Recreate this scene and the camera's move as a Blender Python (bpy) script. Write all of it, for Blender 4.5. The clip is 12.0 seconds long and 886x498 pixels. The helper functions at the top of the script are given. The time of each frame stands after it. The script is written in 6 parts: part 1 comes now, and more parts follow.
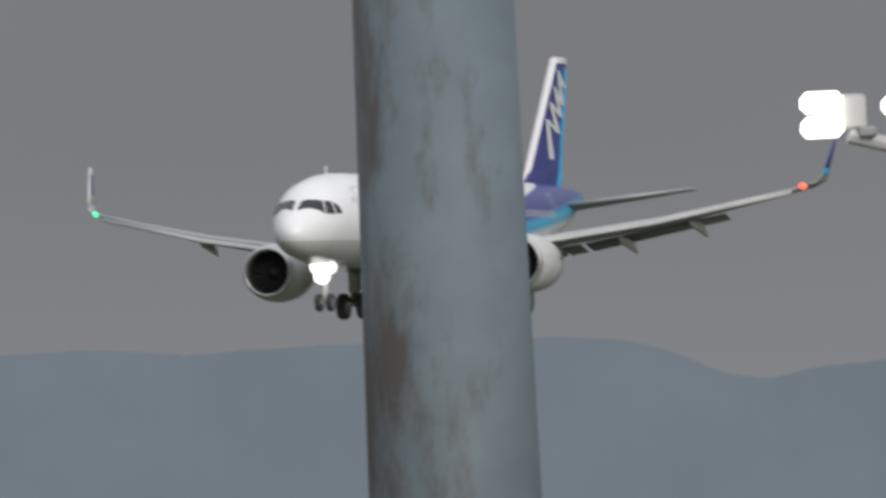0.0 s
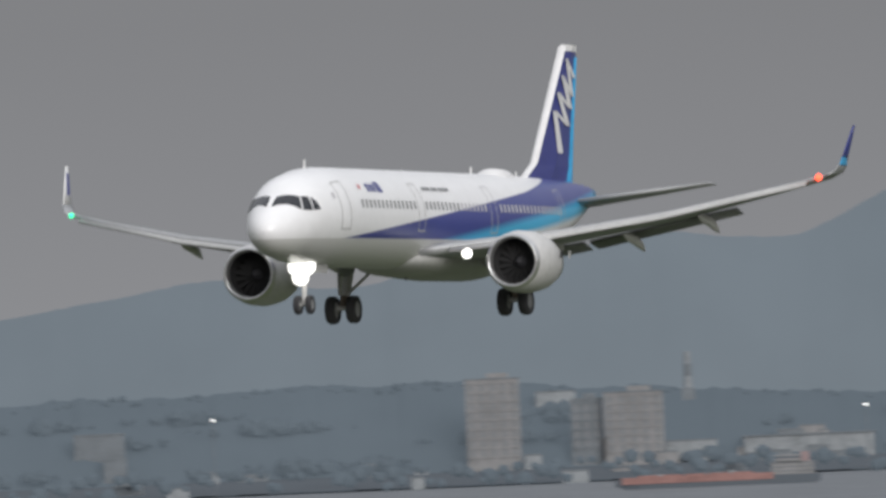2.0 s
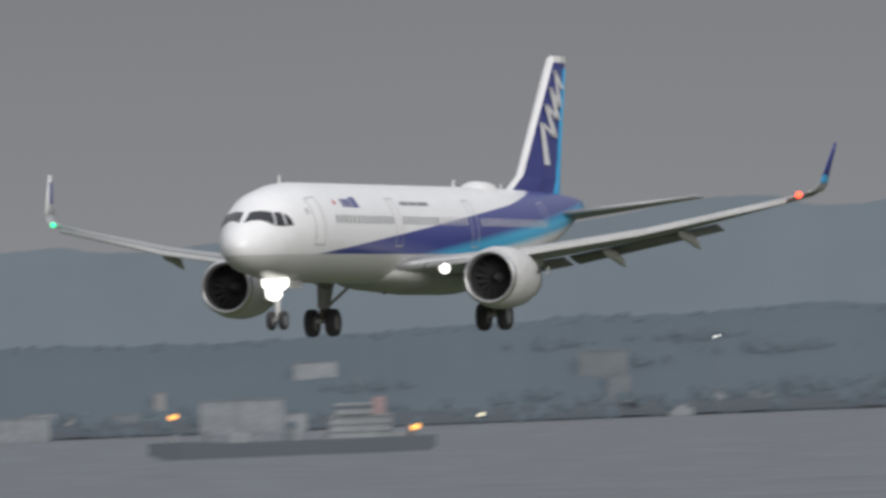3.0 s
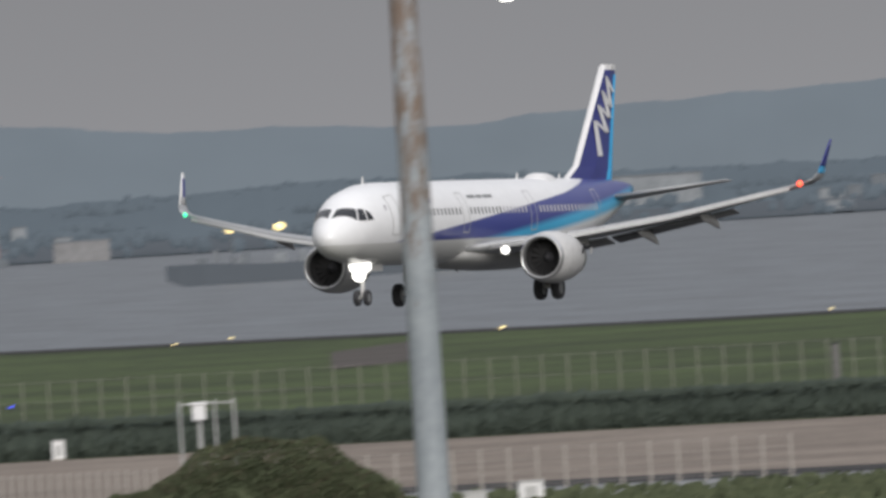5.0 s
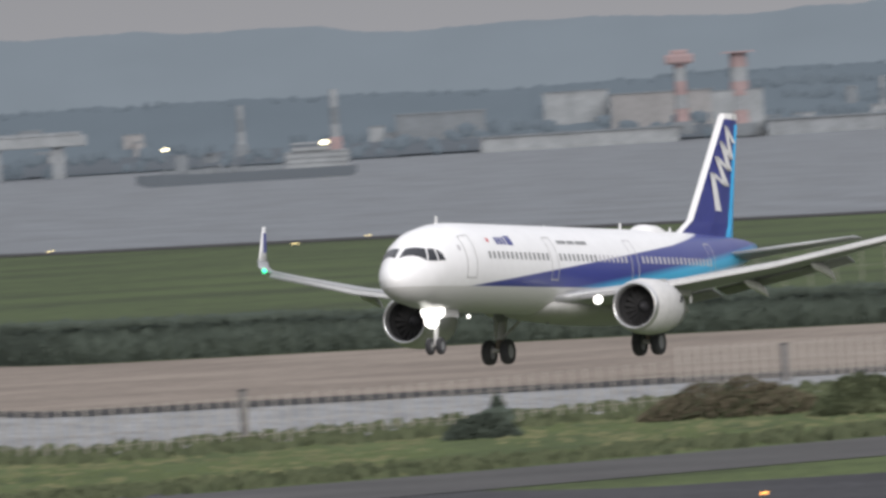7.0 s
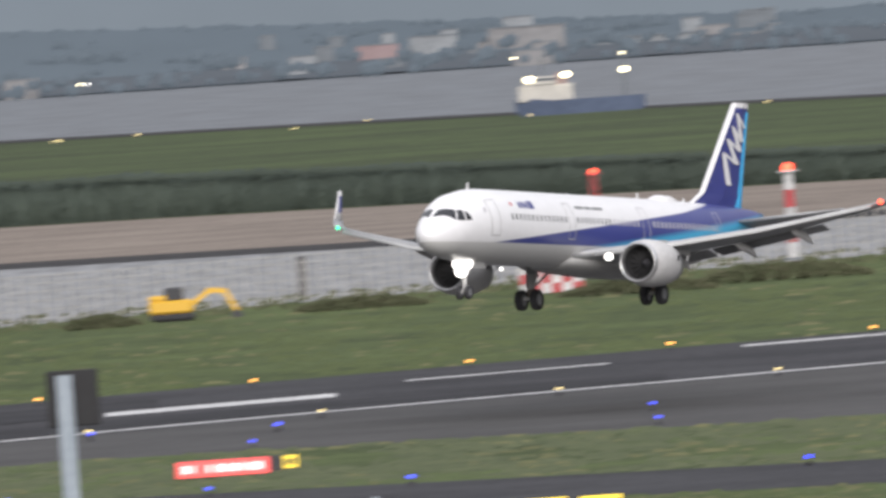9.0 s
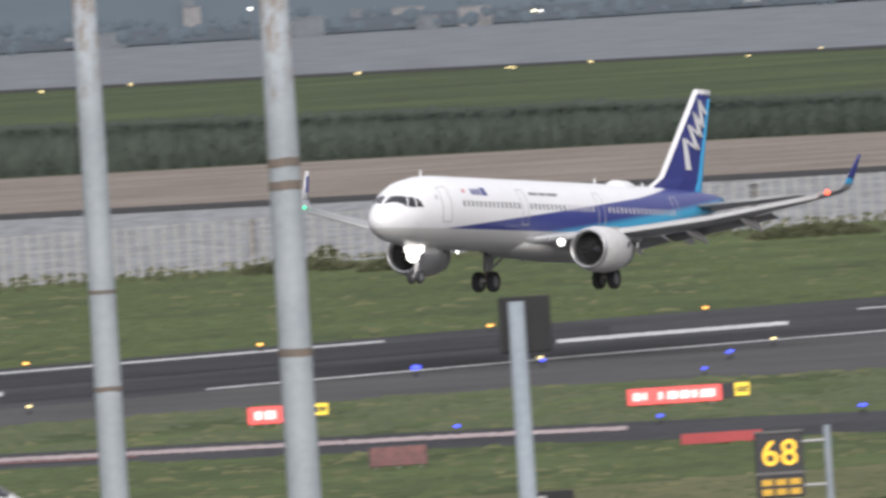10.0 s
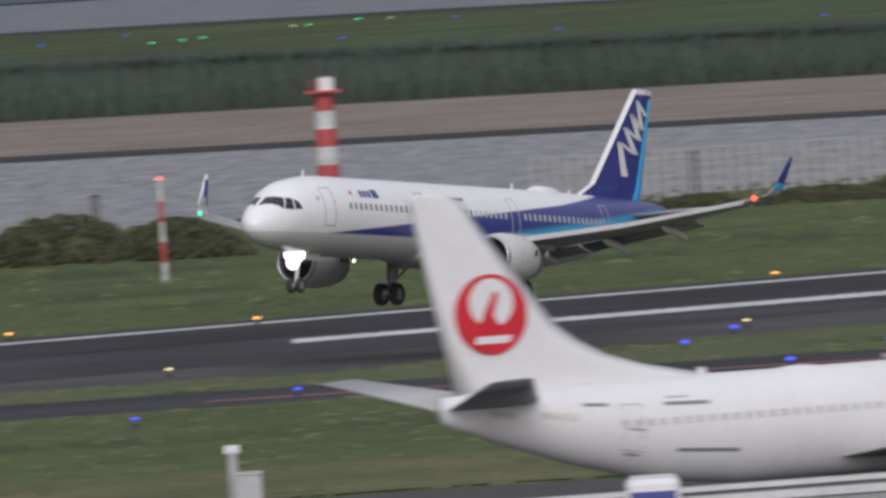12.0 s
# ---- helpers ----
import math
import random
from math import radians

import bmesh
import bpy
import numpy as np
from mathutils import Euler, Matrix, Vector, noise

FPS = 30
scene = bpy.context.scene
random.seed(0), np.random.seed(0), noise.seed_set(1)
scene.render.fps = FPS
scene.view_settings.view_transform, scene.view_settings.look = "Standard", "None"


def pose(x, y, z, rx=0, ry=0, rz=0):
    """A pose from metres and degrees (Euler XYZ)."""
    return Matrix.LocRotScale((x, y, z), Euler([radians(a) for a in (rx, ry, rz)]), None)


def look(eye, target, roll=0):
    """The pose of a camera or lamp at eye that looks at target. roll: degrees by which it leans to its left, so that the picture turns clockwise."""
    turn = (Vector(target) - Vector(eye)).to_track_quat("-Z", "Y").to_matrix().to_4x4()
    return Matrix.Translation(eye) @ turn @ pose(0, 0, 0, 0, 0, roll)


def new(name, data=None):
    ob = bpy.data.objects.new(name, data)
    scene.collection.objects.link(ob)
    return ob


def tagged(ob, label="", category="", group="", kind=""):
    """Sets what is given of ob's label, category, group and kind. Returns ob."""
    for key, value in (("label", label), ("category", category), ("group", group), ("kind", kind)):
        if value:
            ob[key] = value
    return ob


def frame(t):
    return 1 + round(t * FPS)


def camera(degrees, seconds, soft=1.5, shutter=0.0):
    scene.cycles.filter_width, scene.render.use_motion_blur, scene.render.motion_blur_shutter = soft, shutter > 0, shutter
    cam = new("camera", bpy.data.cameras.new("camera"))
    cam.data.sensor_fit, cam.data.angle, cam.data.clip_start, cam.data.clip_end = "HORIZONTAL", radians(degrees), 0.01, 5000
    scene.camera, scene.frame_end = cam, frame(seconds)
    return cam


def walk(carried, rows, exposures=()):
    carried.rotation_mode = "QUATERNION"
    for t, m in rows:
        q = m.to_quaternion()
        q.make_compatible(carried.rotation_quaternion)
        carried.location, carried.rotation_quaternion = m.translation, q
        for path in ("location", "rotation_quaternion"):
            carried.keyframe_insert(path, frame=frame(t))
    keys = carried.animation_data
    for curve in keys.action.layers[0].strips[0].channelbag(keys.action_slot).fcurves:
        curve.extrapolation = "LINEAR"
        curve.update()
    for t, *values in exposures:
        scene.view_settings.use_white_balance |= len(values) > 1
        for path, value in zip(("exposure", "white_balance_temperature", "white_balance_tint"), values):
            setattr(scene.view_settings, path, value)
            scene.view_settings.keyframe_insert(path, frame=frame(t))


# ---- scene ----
# A camera on an observation deck follows an airliner down to the runway, over a bay at dusk.
LENS = 2.7                      # degrees across the picture
F = 784 / math.tan(radians(LENS / 2))
DECK = 24.8                     # height of the eye over the airfield

# Bearings and dips are angles in steps of 1/F rad: bearing to the right of north, dip below the horizon.
CAM_ROWS = [
    (0, 10674.2, -480.3, 2.60),
    (0.3, 10537.9, -401.0, 2.60),
    (0.5, 10395.0, -363.8, 2.60),
    (0.6, 10306.8, -344.6, 2.60),
    (0.8, 10102.2, -302.1, 2.50),
    (0.9, 9994.1, -281.3, 2.50),
    (1, 9880.9, -273.8, 2.44),
    (1.2, 9690.2, -253.0, 2.46),
    (1.3, 9586.1, -242.0, 2.48),
    (1.5, 9400.0, -241.0, 2.50),
    (1.8, 9133.5, -226.0, 2.47),
    (2, 8982.0, -241.1, 2.45),
    (2.3, 8740.5, -234.0, 2.42),
    (2.5, 8579.0, -219.4, 2.40),
    (2.7, 8381.0, -190.0, 2.37),
    (2.8, 8300.9, -169.7, 2.35),
    (3, 8084.3, -129.1, 2.30),
    (3.2, 7867.9, -78.5, 2.30),
    (4.8, 5867.8, 151.4, 3.41),
    (5, 5698.7, 201.1, 3.60),
    (5.2, 5540.3, 244.2, 3.64),
    (5.5, 5342.0, 309.0, 3.70),
    (5.8, 5160.0, 355.0, 3.82),
    (6, 5040.9, 355.7, 3.90),
    (6.2, 4869.1, 356.0, 3.65),
    (6.5, 4304.3, 338.6, 3.50),
    (6.8, 3954.8, 337.1, 3.59),
    (7, 3742.3, 349.3, 3.50),
    (7.2, 3571.0, 367.2, 3.70),
    (8.8, 1370.6, 487.3, 3.91),
    (9, 1121.8, 496.8, 3.89),
    (9.2, 932.0, 519.0, 3.81),
    (9.3, 843.0, 527.0, 3.77),
    (9.5, 668.4, 539.9, 3.69),
    (10, 313.8, 573.4, 3.58),
    (10.3, 121.4, 593.0, 3.65),
    (10.5, -0.0, 600.0, 3.70),
    (10.8, -204.0, 623.0, 3.72),
    (11, -355.2, 628.2, 3.73),
    (11.1, -441.3, 636.0, 3.74),
    (11.2, -542.1, 642.8, 3.75),
    (11.3, -668.3, 647.5, 3.75),
    (11.4, -802.0, 651.0, 3.76),
    (11.5, -931.4, 651.8, 3.77),
    (11.8, -1266.2, 659.8, 3.76),
    (12, -1463.7, 659.7, 3.55),
]


def sight(bearing, dip, lean):
    a, e = bearing / F, -dip / F
    eye = Vector((0, 0, DECK))
    return look(eye, eye + 1000 * Vector((math.sin(a) * math.cos(e), math.cos(a) * math.cos(e), math.sin(e))), -lean)


cam = camera(LENS, 12.0, soft=3.0, shutter=0.45)
walk(cam, [(t, sight(b, d, r)) for t, b, d, r in CAM_ROWS],
     exposures=[(0.0, -0.15, 6340, 10), (1.0, -0.05, 6340, 10), (2.5, -0.03, 6340, 10), (3.0, -0.12, 6340, 10), (3.2, -0.12, 6340, 10), (4.8, -0.05, 6380, 11), (5.0, 0.0, 6380, 11), (5.5, 0.18, 6380, 11), (6.5, 0.3, 6380, 12), (7.2, 0.25, 6380, 12),
                (8.8, 0.36, 6380, 13), (9.5, 0.36, 6350, 13), (10.5, 0.24, 6350, 13), (11.2, 0.04, 6300, 14), (11.5, -0.04, 6250, 14), (12.0, -0.28, 6150, 15)])


def at(bearing, dip, z=0.0):
    """The place at height z that shows at a bearing and dip."""
    r = (DECK - z) * F / dip
    return Vector((r * math.sin(bearing / F), r * math.cos(bearing / F), z))


def far(bearing, dip, r):
    """The place at a bearing, dip and distance."""
    return Vector((r * math.sin(bearing / F), r * math.cos(bearing / F), DECK - dip * r / F))


def facing(bearing):
    """Turn about z so that a thing's -y side faces the deck."""
    return -math.degrees(bearing / F)


# ---- world and light ----
world = bpy.data.worlds.new("overcast_dusk")
scene.world = world
world.use_nodes = True
wn, wl = world.node_tree.nodes, world.node_tree.links
wn.clear()
w_out = wn.new("ShaderNodeOutputWorld")
w_bg = wn.new("ShaderNodeBackground")
w_sky = wn.new("ShaderNodeTexSky")
w_sky.sky_type = "NISHITA"
w_sky.sun_disc = False
w_sky.sun_elevation = radians(20)
w_sky.sun_rotation = radians(187)
w_sky.air_density, w_sky.dust_density = 1.5, 4.0
w_co = wn.new("ShaderNodeTexCoord")
w_sep = wn.new("ShaderNodeSeparateXYZ")
w_ramp = wn.new("ShaderNodeValToRGB")          # cloud deck: dull at the horizon, bright overhead
w_ramp.color_ramp.elements[0].position, w_ramp.color_ramp.elements[0].color = 0.0, (0.298, 0.298, 0.306, 1)
w_ramp.color_ramp.elements[1].position, w_ramp.color_ramp.elements[1].color = 0.75, (0.92, 0.93, 0.965, 1)
for at_z, grey in ((0.0105, 0.266), (0.021, 0.236), (0.06, 0.24)):
    el = w_ramp.color_ramp.elements.new(at_z)
    el.color = (grey, grey, grey * 1.03, 1)
w_noise = wn.new("ShaderNodeTexNoise")
w_noise.inputs["Scale"].default_value = 9.0
w_noise.inputs["Detail"].default_value = 3.0
w_mixn = wn.new("ShaderNodeMix")
w_mixn.data_type = "RGBA"
w_mixn.blend_type = "SOFT_LIGHT"
w_mixn.inputs["Factor"].default_value = 0.12
w_mix = wn.new("ShaderNodeMix")
w_mix.data_type = "RGBA"
w_mix.inputs["Factor"].default_value = 0.92
w_scale = wn.new("ShaderNodeVectorMath")
w_scale.operation = "SCALE"
w_scale.inputs["Scale"].default_value = 0.06
wl.new(w_co.outputs["Generated"], w_sep.inputs[0])
wl.new(w_sep.outputs["Z"], w_ramp.inputs[0])
wl.new(w_co.outputs["Generated"], w_noise.inputs["Vector"])
wl.new(w_ramp.outputs[0], w_mixn.inputs["A"])
wl.new(w_noise.outputs["Fac"], w_mixn.inputs["B"])
wl.new(w_sky.outputs[0], w_scale.inputs[0])
wl.new(w_scale.outputs[0], w_mix.inputs["A"])
wl.new(w_mixn.outputs["Result"], w_mix.inputs["B"])
wl.new(w_mix.outputs["Result"], w_bg.inputs[0])
wl.new(w_bg.outputs[0], w_out.inputs[0])

sun_data = bpy.data.lights.new("sun", "SUN")
sun_data.energy, sun_data.angle, sun_data.color = 2.15, radians(30), (1.0, 0.96, 0.92)
sun = new("sun", sun_data)
sun.matrix_world = look((0, 0, 255), (-40, 700, 0))


# ---- materials ----
def mat(name, color, rough=0.6, metal=0.0, var=0.25, scale=0.5, bump=0.0, glow=None, spec=0.5, color2=None, fine=8.0, sharp=0.15):
    """A surface with broad patches and fine grain, in the thing's own space."""
    m = bpy.data.materials.new(name)
    m.use_nodes = True
    n, l = m.node_tree.nodes, m.node_tree.links
    b = n["Principled BSDF"]
    b.inputs["Roughness"].default_value, b.inputs["Metallic"].default_value = rough, metal
    b.inputs["Specular IOR Level"].default_value = spec
    co = n.new("ShaderNodeTexCoord")
    n1, n2 = n.new("ShaderNodeTexNoise"), n.new("ShaderNodeTexNoise")
    n1.inputs["Scale"].default_value, n1.inputs["Detail"].default_value = scale, 5
    n2.inputs["Scale"].default_value, n2.inputs["Detail"].default_value = scale * fine, 4
    l.new(co.outputs["Object"], n1.inputs["Vector"])
    l.new(co.outputs["Object"], n2.inputs["Vector"])
    ramp = n.new("ShaderNodeValToRGB")
    c2 = color2 or tuple(c * (1 - var) for c in color)
    hi = color if color2 else tuple(min(1, c * (1 + var * 0.5)) for c in color)
    ramp.color_ramp.elements[0].position, ramp.color_ramp.elements[0].color = 0.5 - sharp, (*c2, 1)
    ramp.color_ramp.elements[1].position, ramp.color_ramp.elements[1].color = 0.5 + sharp, (*hi, 1)
    mx = n.new("ShaderNodeMath")
    mx.operation = "MULTIPLY_ADD"
    mx.inputs[1].default_value = 0.45
    hf = n.new("ShaderNodeMath")
    hf.operation = "MULTIPLY"
    hf.inputs[1].default_value = 0.55
    l.new(n1.outputs["Fac"], hf.inputs[0])
    l.new(n2.outputs["Fac"], mx.inputs[0])
    l.new(hf.outputs[0], mx.inputs[2])
    l.new(mx.outputs[0], ramp.inputs[0])
    l.new(ramp.outputs[0], b.inputs["Base Color"])
    if bump:
        bp = n.new("ShaderNodeBump")
        bp.inputs["Strength"].default_value = bump
        bp.inputs["Distance"].default_value = 0.3
        l.new(n2.outputs["Fac"], bp.inputs["Height"])
        l.new(bp.outputs[0], b.inputs["Normal"])
    if glow:
        b.inputs["Emission Color"].default_value = (*glow[0], 1)
        b.inputs["Emission Strength"].default_value = glow[1]
    return m


def haze_glow_mat(name, color, strength):
    """Distance behind the bay: plain, its haze put into colour and a faint glow."""
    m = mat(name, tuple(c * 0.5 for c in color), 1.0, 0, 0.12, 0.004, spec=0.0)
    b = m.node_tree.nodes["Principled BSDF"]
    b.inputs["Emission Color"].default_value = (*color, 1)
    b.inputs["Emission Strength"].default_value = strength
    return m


M = {}
M["soil"] = mat("soil", (0.10, 0.11, 0.07), 0.95, var=0.3, scale=0.02, spec=0.04)
M["grass"] = mat("grass", (0.114, 0.144, 0.064), 0.95, scale=0.045, color2=(0.064, 0.080, 0.042), bump=0.7, fine=16, sharp=0.09, spec=0.04)
M["grass_far"] = mat("grass_far", (0.092, 0.118, 0.058), 0.95, scale=0.02, color2=(0.058, 0.070, 0.044), fine=14, sharp=0.1, spec=0.04)
M["grass_long"] = mat("grass_long", (0.096, 0.118, 0.056), 0.95, scale=0.3, color2=(0.072, 0.088, 0.044), spec=0.04)
M["grass_dry"] = mat("grass_dry", (0.16, 0.158, 0.085), 0.95, scale=0.08, color2=(0.1, 0.108, 0.058), bump=0.5, spec=0.04)
M["asphalt"] = mat("asphalt", (0.066, 0.066, 0.071), 0.9, scale=0.06, color2=(0.038, 0.038, 0.042), fine=16, sharp=0.1, spec=0.12)
M["shoulder"] = mat("shoulder", (0.102, 0.1, 0.099), 0.92, scale=0.08, color2=(0.066, 0.065, 0.065), fine=15, spec=0.12)
M["concrete"] = mat("concrete", (0.40, 0.37, 0.33), 0.9, scale=0.15, var=0.3)
M["sand"] = mat("sand", (0.28, 0.24, 0.205), 0.95, scale=0.05, color2=(0.185, 0.157, 0.135), fine=12, sharp=0.11, spec=0.04)
M["fence_pale"] = mat("fence_pale", (0.52, 0.50, 0.46), 0.8, scale=0.6, var=0.2)
M["bare_earth"] = mat("bare_earth", (0.125, 0.108, 0.105), 0.95, scale=0.06, color2=(0.08, 0.078, 0.068), fine=10, spec=0.04)
M["stone"] = mat("stone", (0.068, 0.067, 0.068), 0.95, scale=0.4, var=0.4, spec=0.04)
M["rubber_stain"] = mat("rubber_stain", (0.048, 0.048, 0.052), 0.9, scale=0.08, color2=(0.028, 0.028, 0.031), fine=14, sharp=0.1, spec=0.12)
M["paint_white"] = mat("paint_white", (0.76, 0.76, 0.75), 0.8, scale=0.35, color2=(0.36, 0.36, 0.36), fine=6, sharp=0.2, spec=0.04)
M["paint_red"] = mat("paint_red", (0.30, 0.15, 0.145), 0.8, scale=0.5, color2=(0.15, 0.10, 0.10), spec=0.04)
M["leaf"] = mat("leaf", (0.080, 0.098, 0.080), 0.95, scale=0.12, color2=(0.066, 0.082, 0.068), fine=6, spec=0.04)
M["shrub"] = mat("shrub", (0.112, 0.126, 0.074), 0.95, scale=0.25, color2=(0.08, 0.096, 0.058), fine=6, spec=0.04)
M["bank_shrub"] = mat("bank_shrub", (0.135, 0.142, 0.085), 0.95, scale=0.25, color2=(0.10, 0.112, 0.066), fine=6, spec=0.04)
M["shrub_dry"] = mat("shrub_dry", (0.15, 0.13, 0.092), 0.95, scale=0.25, color2=(0.105, 0.092, 0.068), fine=6, spec=0.04)
M["steel"] = mat("steel", (0.33, 0.37, 0.40), 0.6, 0.0, scale=1.2, color2=(0.235, 0.275, 0.305), fine=6)
M["rust"] = mat("rust", (0.21, 0.165, 0.13), 0.9, scale=6.0, color2=(0.14, 0.125, 0.115))
M["dark"] = mat("dark", (0.05, 0.05, 0.055), 0.7, scale=1.0)
M["rubber"] = mat("rubber", (0.04, 0.04, 0.044), 0.9, scale=2.0)
M["white"] = mat("white", (0.77, 0.765, 0.76), 0.32, scale=0.3, var=0.06)
M["light_grey"] = mat("light_grey", (0.46, 0.46, 0.45), 0.4, scale=0.5, var=0.15)
M["nacelle"] = mat("nacelle", (0.60, 0.595, 0.585), 0.4, scale=0.6, var=0.14)
# pale reflection put into aft pane colour; also paint of door outlines
M["pane_sheen_trim"] = mat("pane_sheen_trim", (0.55, 0.54, 0.56), 0.3, scale=0.6, var=0.15)
M["ship_red"] = mat("ship_red", (0.28, 0.165, 0.15), 0.9, scale=0.2, var=0.25, spec=0.05)
M["ship_blue"] = mat("ship_blue", (0.10, 0.125, 0.185), 0.8, scale=0.2, var=0.2, spec=0.05)
# town_mist: distance haze mixed into the base colour
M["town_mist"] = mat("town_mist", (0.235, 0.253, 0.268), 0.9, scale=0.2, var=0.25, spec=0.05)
M["soot"] = mat("soot", (0.50, 0.45, 0.40), 0.6, scale=1.5, color2=(0.72, 0.70, 0.67), fine=5)
M["rust_dark"] = mat("rust_dark", (0.075, 0.062, 0.055), 0.85, scale=1.2, var=0.3)
M["board_black"] = mat("board_black", (0.022, 0.022, 0.023), 0.75, scale=1.0)
M["paint_pink"] = mat("paint_pink", (0.62, 0.52, 0.51), 0.8, scale=0.22, color2=(0.22, 0.17, 0.17), fine=5, sharp=0.3, spec=0.04)
M["mid_grey"] = mat("mid_grey", (0.24, 0.245, 0.25), 0.5, scale=0.6, var=0.2)
M["wing_grey"] = mat("wing_grey", (0.40, 0.41, 0.42), 0.4, 0.2, scale=0.5, var=0.12)
M["metal"] = mat("metal", (0.62, 0.62, 0.62), 0.28, 0.8, scale=1.0, var=0.15)
M["navy"] = mat("navy", (0.04, 0.05, 0.24), 0.3, scale=0.3, var=0.1)
M["sky_blue"] = mat("sky_blue", (0.05, 0.36, 0.66), 0.3, scale=0.3, var=0.1)
M["red"] = mat("red", (0.62, 0.03, 0.045), 0.4, scale=0.8, var=0.15)
M["orange_red"] = mat("orange_red", (0.45, 0.075, 0.08), 0.7, scale=0.8, var=0.2)
M["yellow"] = mat("yellow", (0.72, 0.42, 0.03), 0.5, scale=0.8, var=0.2)
M["glass"] = mat("glass", (0.02, 0.022, 0.028), 0.08, scale=1.0, var=0.1)
M["wood"] = mat("wood", (0.17, 0.165, 0.16), 0.9, scale=1.5)
M["lamp_white"] = mat("lamp_white", (1, 1, 1), glow=((1, 0.97, 0.88), 2.6))
M["lamp_warm"] = mat("lamp_warm", (1, 0.9, 0.6), glow=((1, 0.88, 0.55), 5))
M["lamp_orange"] = mat("lamp_orange", (1, 0.5, 0.1), glow=((1, 0.40, 0.08), 2.2))
M["lamp_yellow"] = mat("lamp_yellow", (1, 0.8, 0.3), glow=((1, 0.78, 0.36), 1.5))
M["lamp_blue"] = mat("lamp_blue", (0.1, 0.15, 1), glow=((0.05, 0.07, 1.0), 1.3))
M["lamp_red"] = mat("lamp_red", (1, 0.1, 0.05), glow=((1, 0.09, 0.04), 3.0))
M["lamp_green"] = mat("lamp_green", (0.1, 1, 0.5), glow=((0.04, 0.9, 0.34), 1.4))
M["sign_red"] = mat("sign_red", (0.8, 0.1, 0.1), 0.5, glow=((1.0, 0.09, 0.07), 0.62), var=0.1)
M["sign_yellow"] = mat("sign_yellow", (0.9, 0.65, 0.05), 0.5, glow=((1.0, 0.7, 0.05), 0.6), var=0.1)
M["sign_white"] = mat("sign_white", (0.9, 0.8, 0.78), 0.5, glow=((1.0, 0.7, 0.65), 0.7), var=0.05)
M["sign_amber"] = mat("sign_amber", (0.9, 0.6, 0.05), 0.5, glow=((1.0, 0.42, 0.01), 0.6), var=0.05)
# far land: blue-grey haze put into base colour and emission
M["hill"] = haze_glow_mat("hill", (0.141, 0.166, 0.186), 0.71)
M["woods"] = haze_glow_mat("woods", (0.107, 0.130, 0.149), 0.68)
# town colours faded towards blue-grey, the haze painted into them
M["town_pale_hazed"] = mat("town_pale_hazed", (0.262, 0.28, 0.292), 0.9, scale=0.2, var=0.25, spec=0.05)
M["town_grey_hazed"] = mat("town_grey_hazed", (0.172, 0.19, 0.205), 0.9, scale=0.2, var=0.2, spec=0.05)
M["town_beige_hazed"] = mat("town_beige_hazed", (0.242, 0.242, 0.244), 0.9, scale=0.1, var=0.2, spec=0.05)
M["town_red_hazed"] = mat("town_red_hazed", (0.30, 0.228, 0.228), 0.9, scale=0.2, var=0.2, spec=0.05)
M["town_window_hazed"] = mat("town_window_hazed", (0.205, 0.215, 0.225), 0.9, scale=0.2, var=0.1, spec=0.05)
# shore land and ship hulls glow faintly to stand in for haze
M["town_dark_hazed"] = haze_glow_mat("town_dark_hazed", (0.105, 0.118, 0.132), 0.6)


def water_mat(name, color, rough, scale, bump, across=1.0, along=1.0, low=0.55):
    m = mat(name, color, rough, 0, 0.25, scale * 0.6, spec=0.5, color2=tuple(c * low for c in color), sharp=0.1, fine=9)
    n, l = m.node_tree.nodes, m.node_tree.links
    co, nz, bp = n.new("ShaderNodeTexCoord"), n.new("ShaderNodeTexNoise"), n.new("ShaderNodeBump")
    nz.inputs["Scale"].default_value, nz.inputs["Detail"].default_value = scale, 6
    bp.inputs["Strength"].default_value, bp.inputs["Distance"].default_value = bump, 1.0
    mp = n.new("ShaderNodeMapping")
    mp.inputs["Scale"].default_value = (across, along, 1.0)
    l.new(co.outputs["Object"], mp.inputs[0])
    for node in n:
        if node.type == "TEX_NOISE":
            l.new(mp.outputs[0], node.inputs["Vector"])
    l.new(nz.outputs["Fac"], bp.inputs["Height"])
    l.new(bp.outputs[0], n["Principled BSDF"].inputs["Normal"])
    return m


M["water"] = water_mat("water", (0.123, 0.139, 0.156), 0.45, 0.09, 1.0, 1.6, 0.35)
M["channel"] = water_mat("channel", (0.29, 0.295, 0.3), 0.45, 0.35, 0.9, 2.2, 0.3, 0.42)


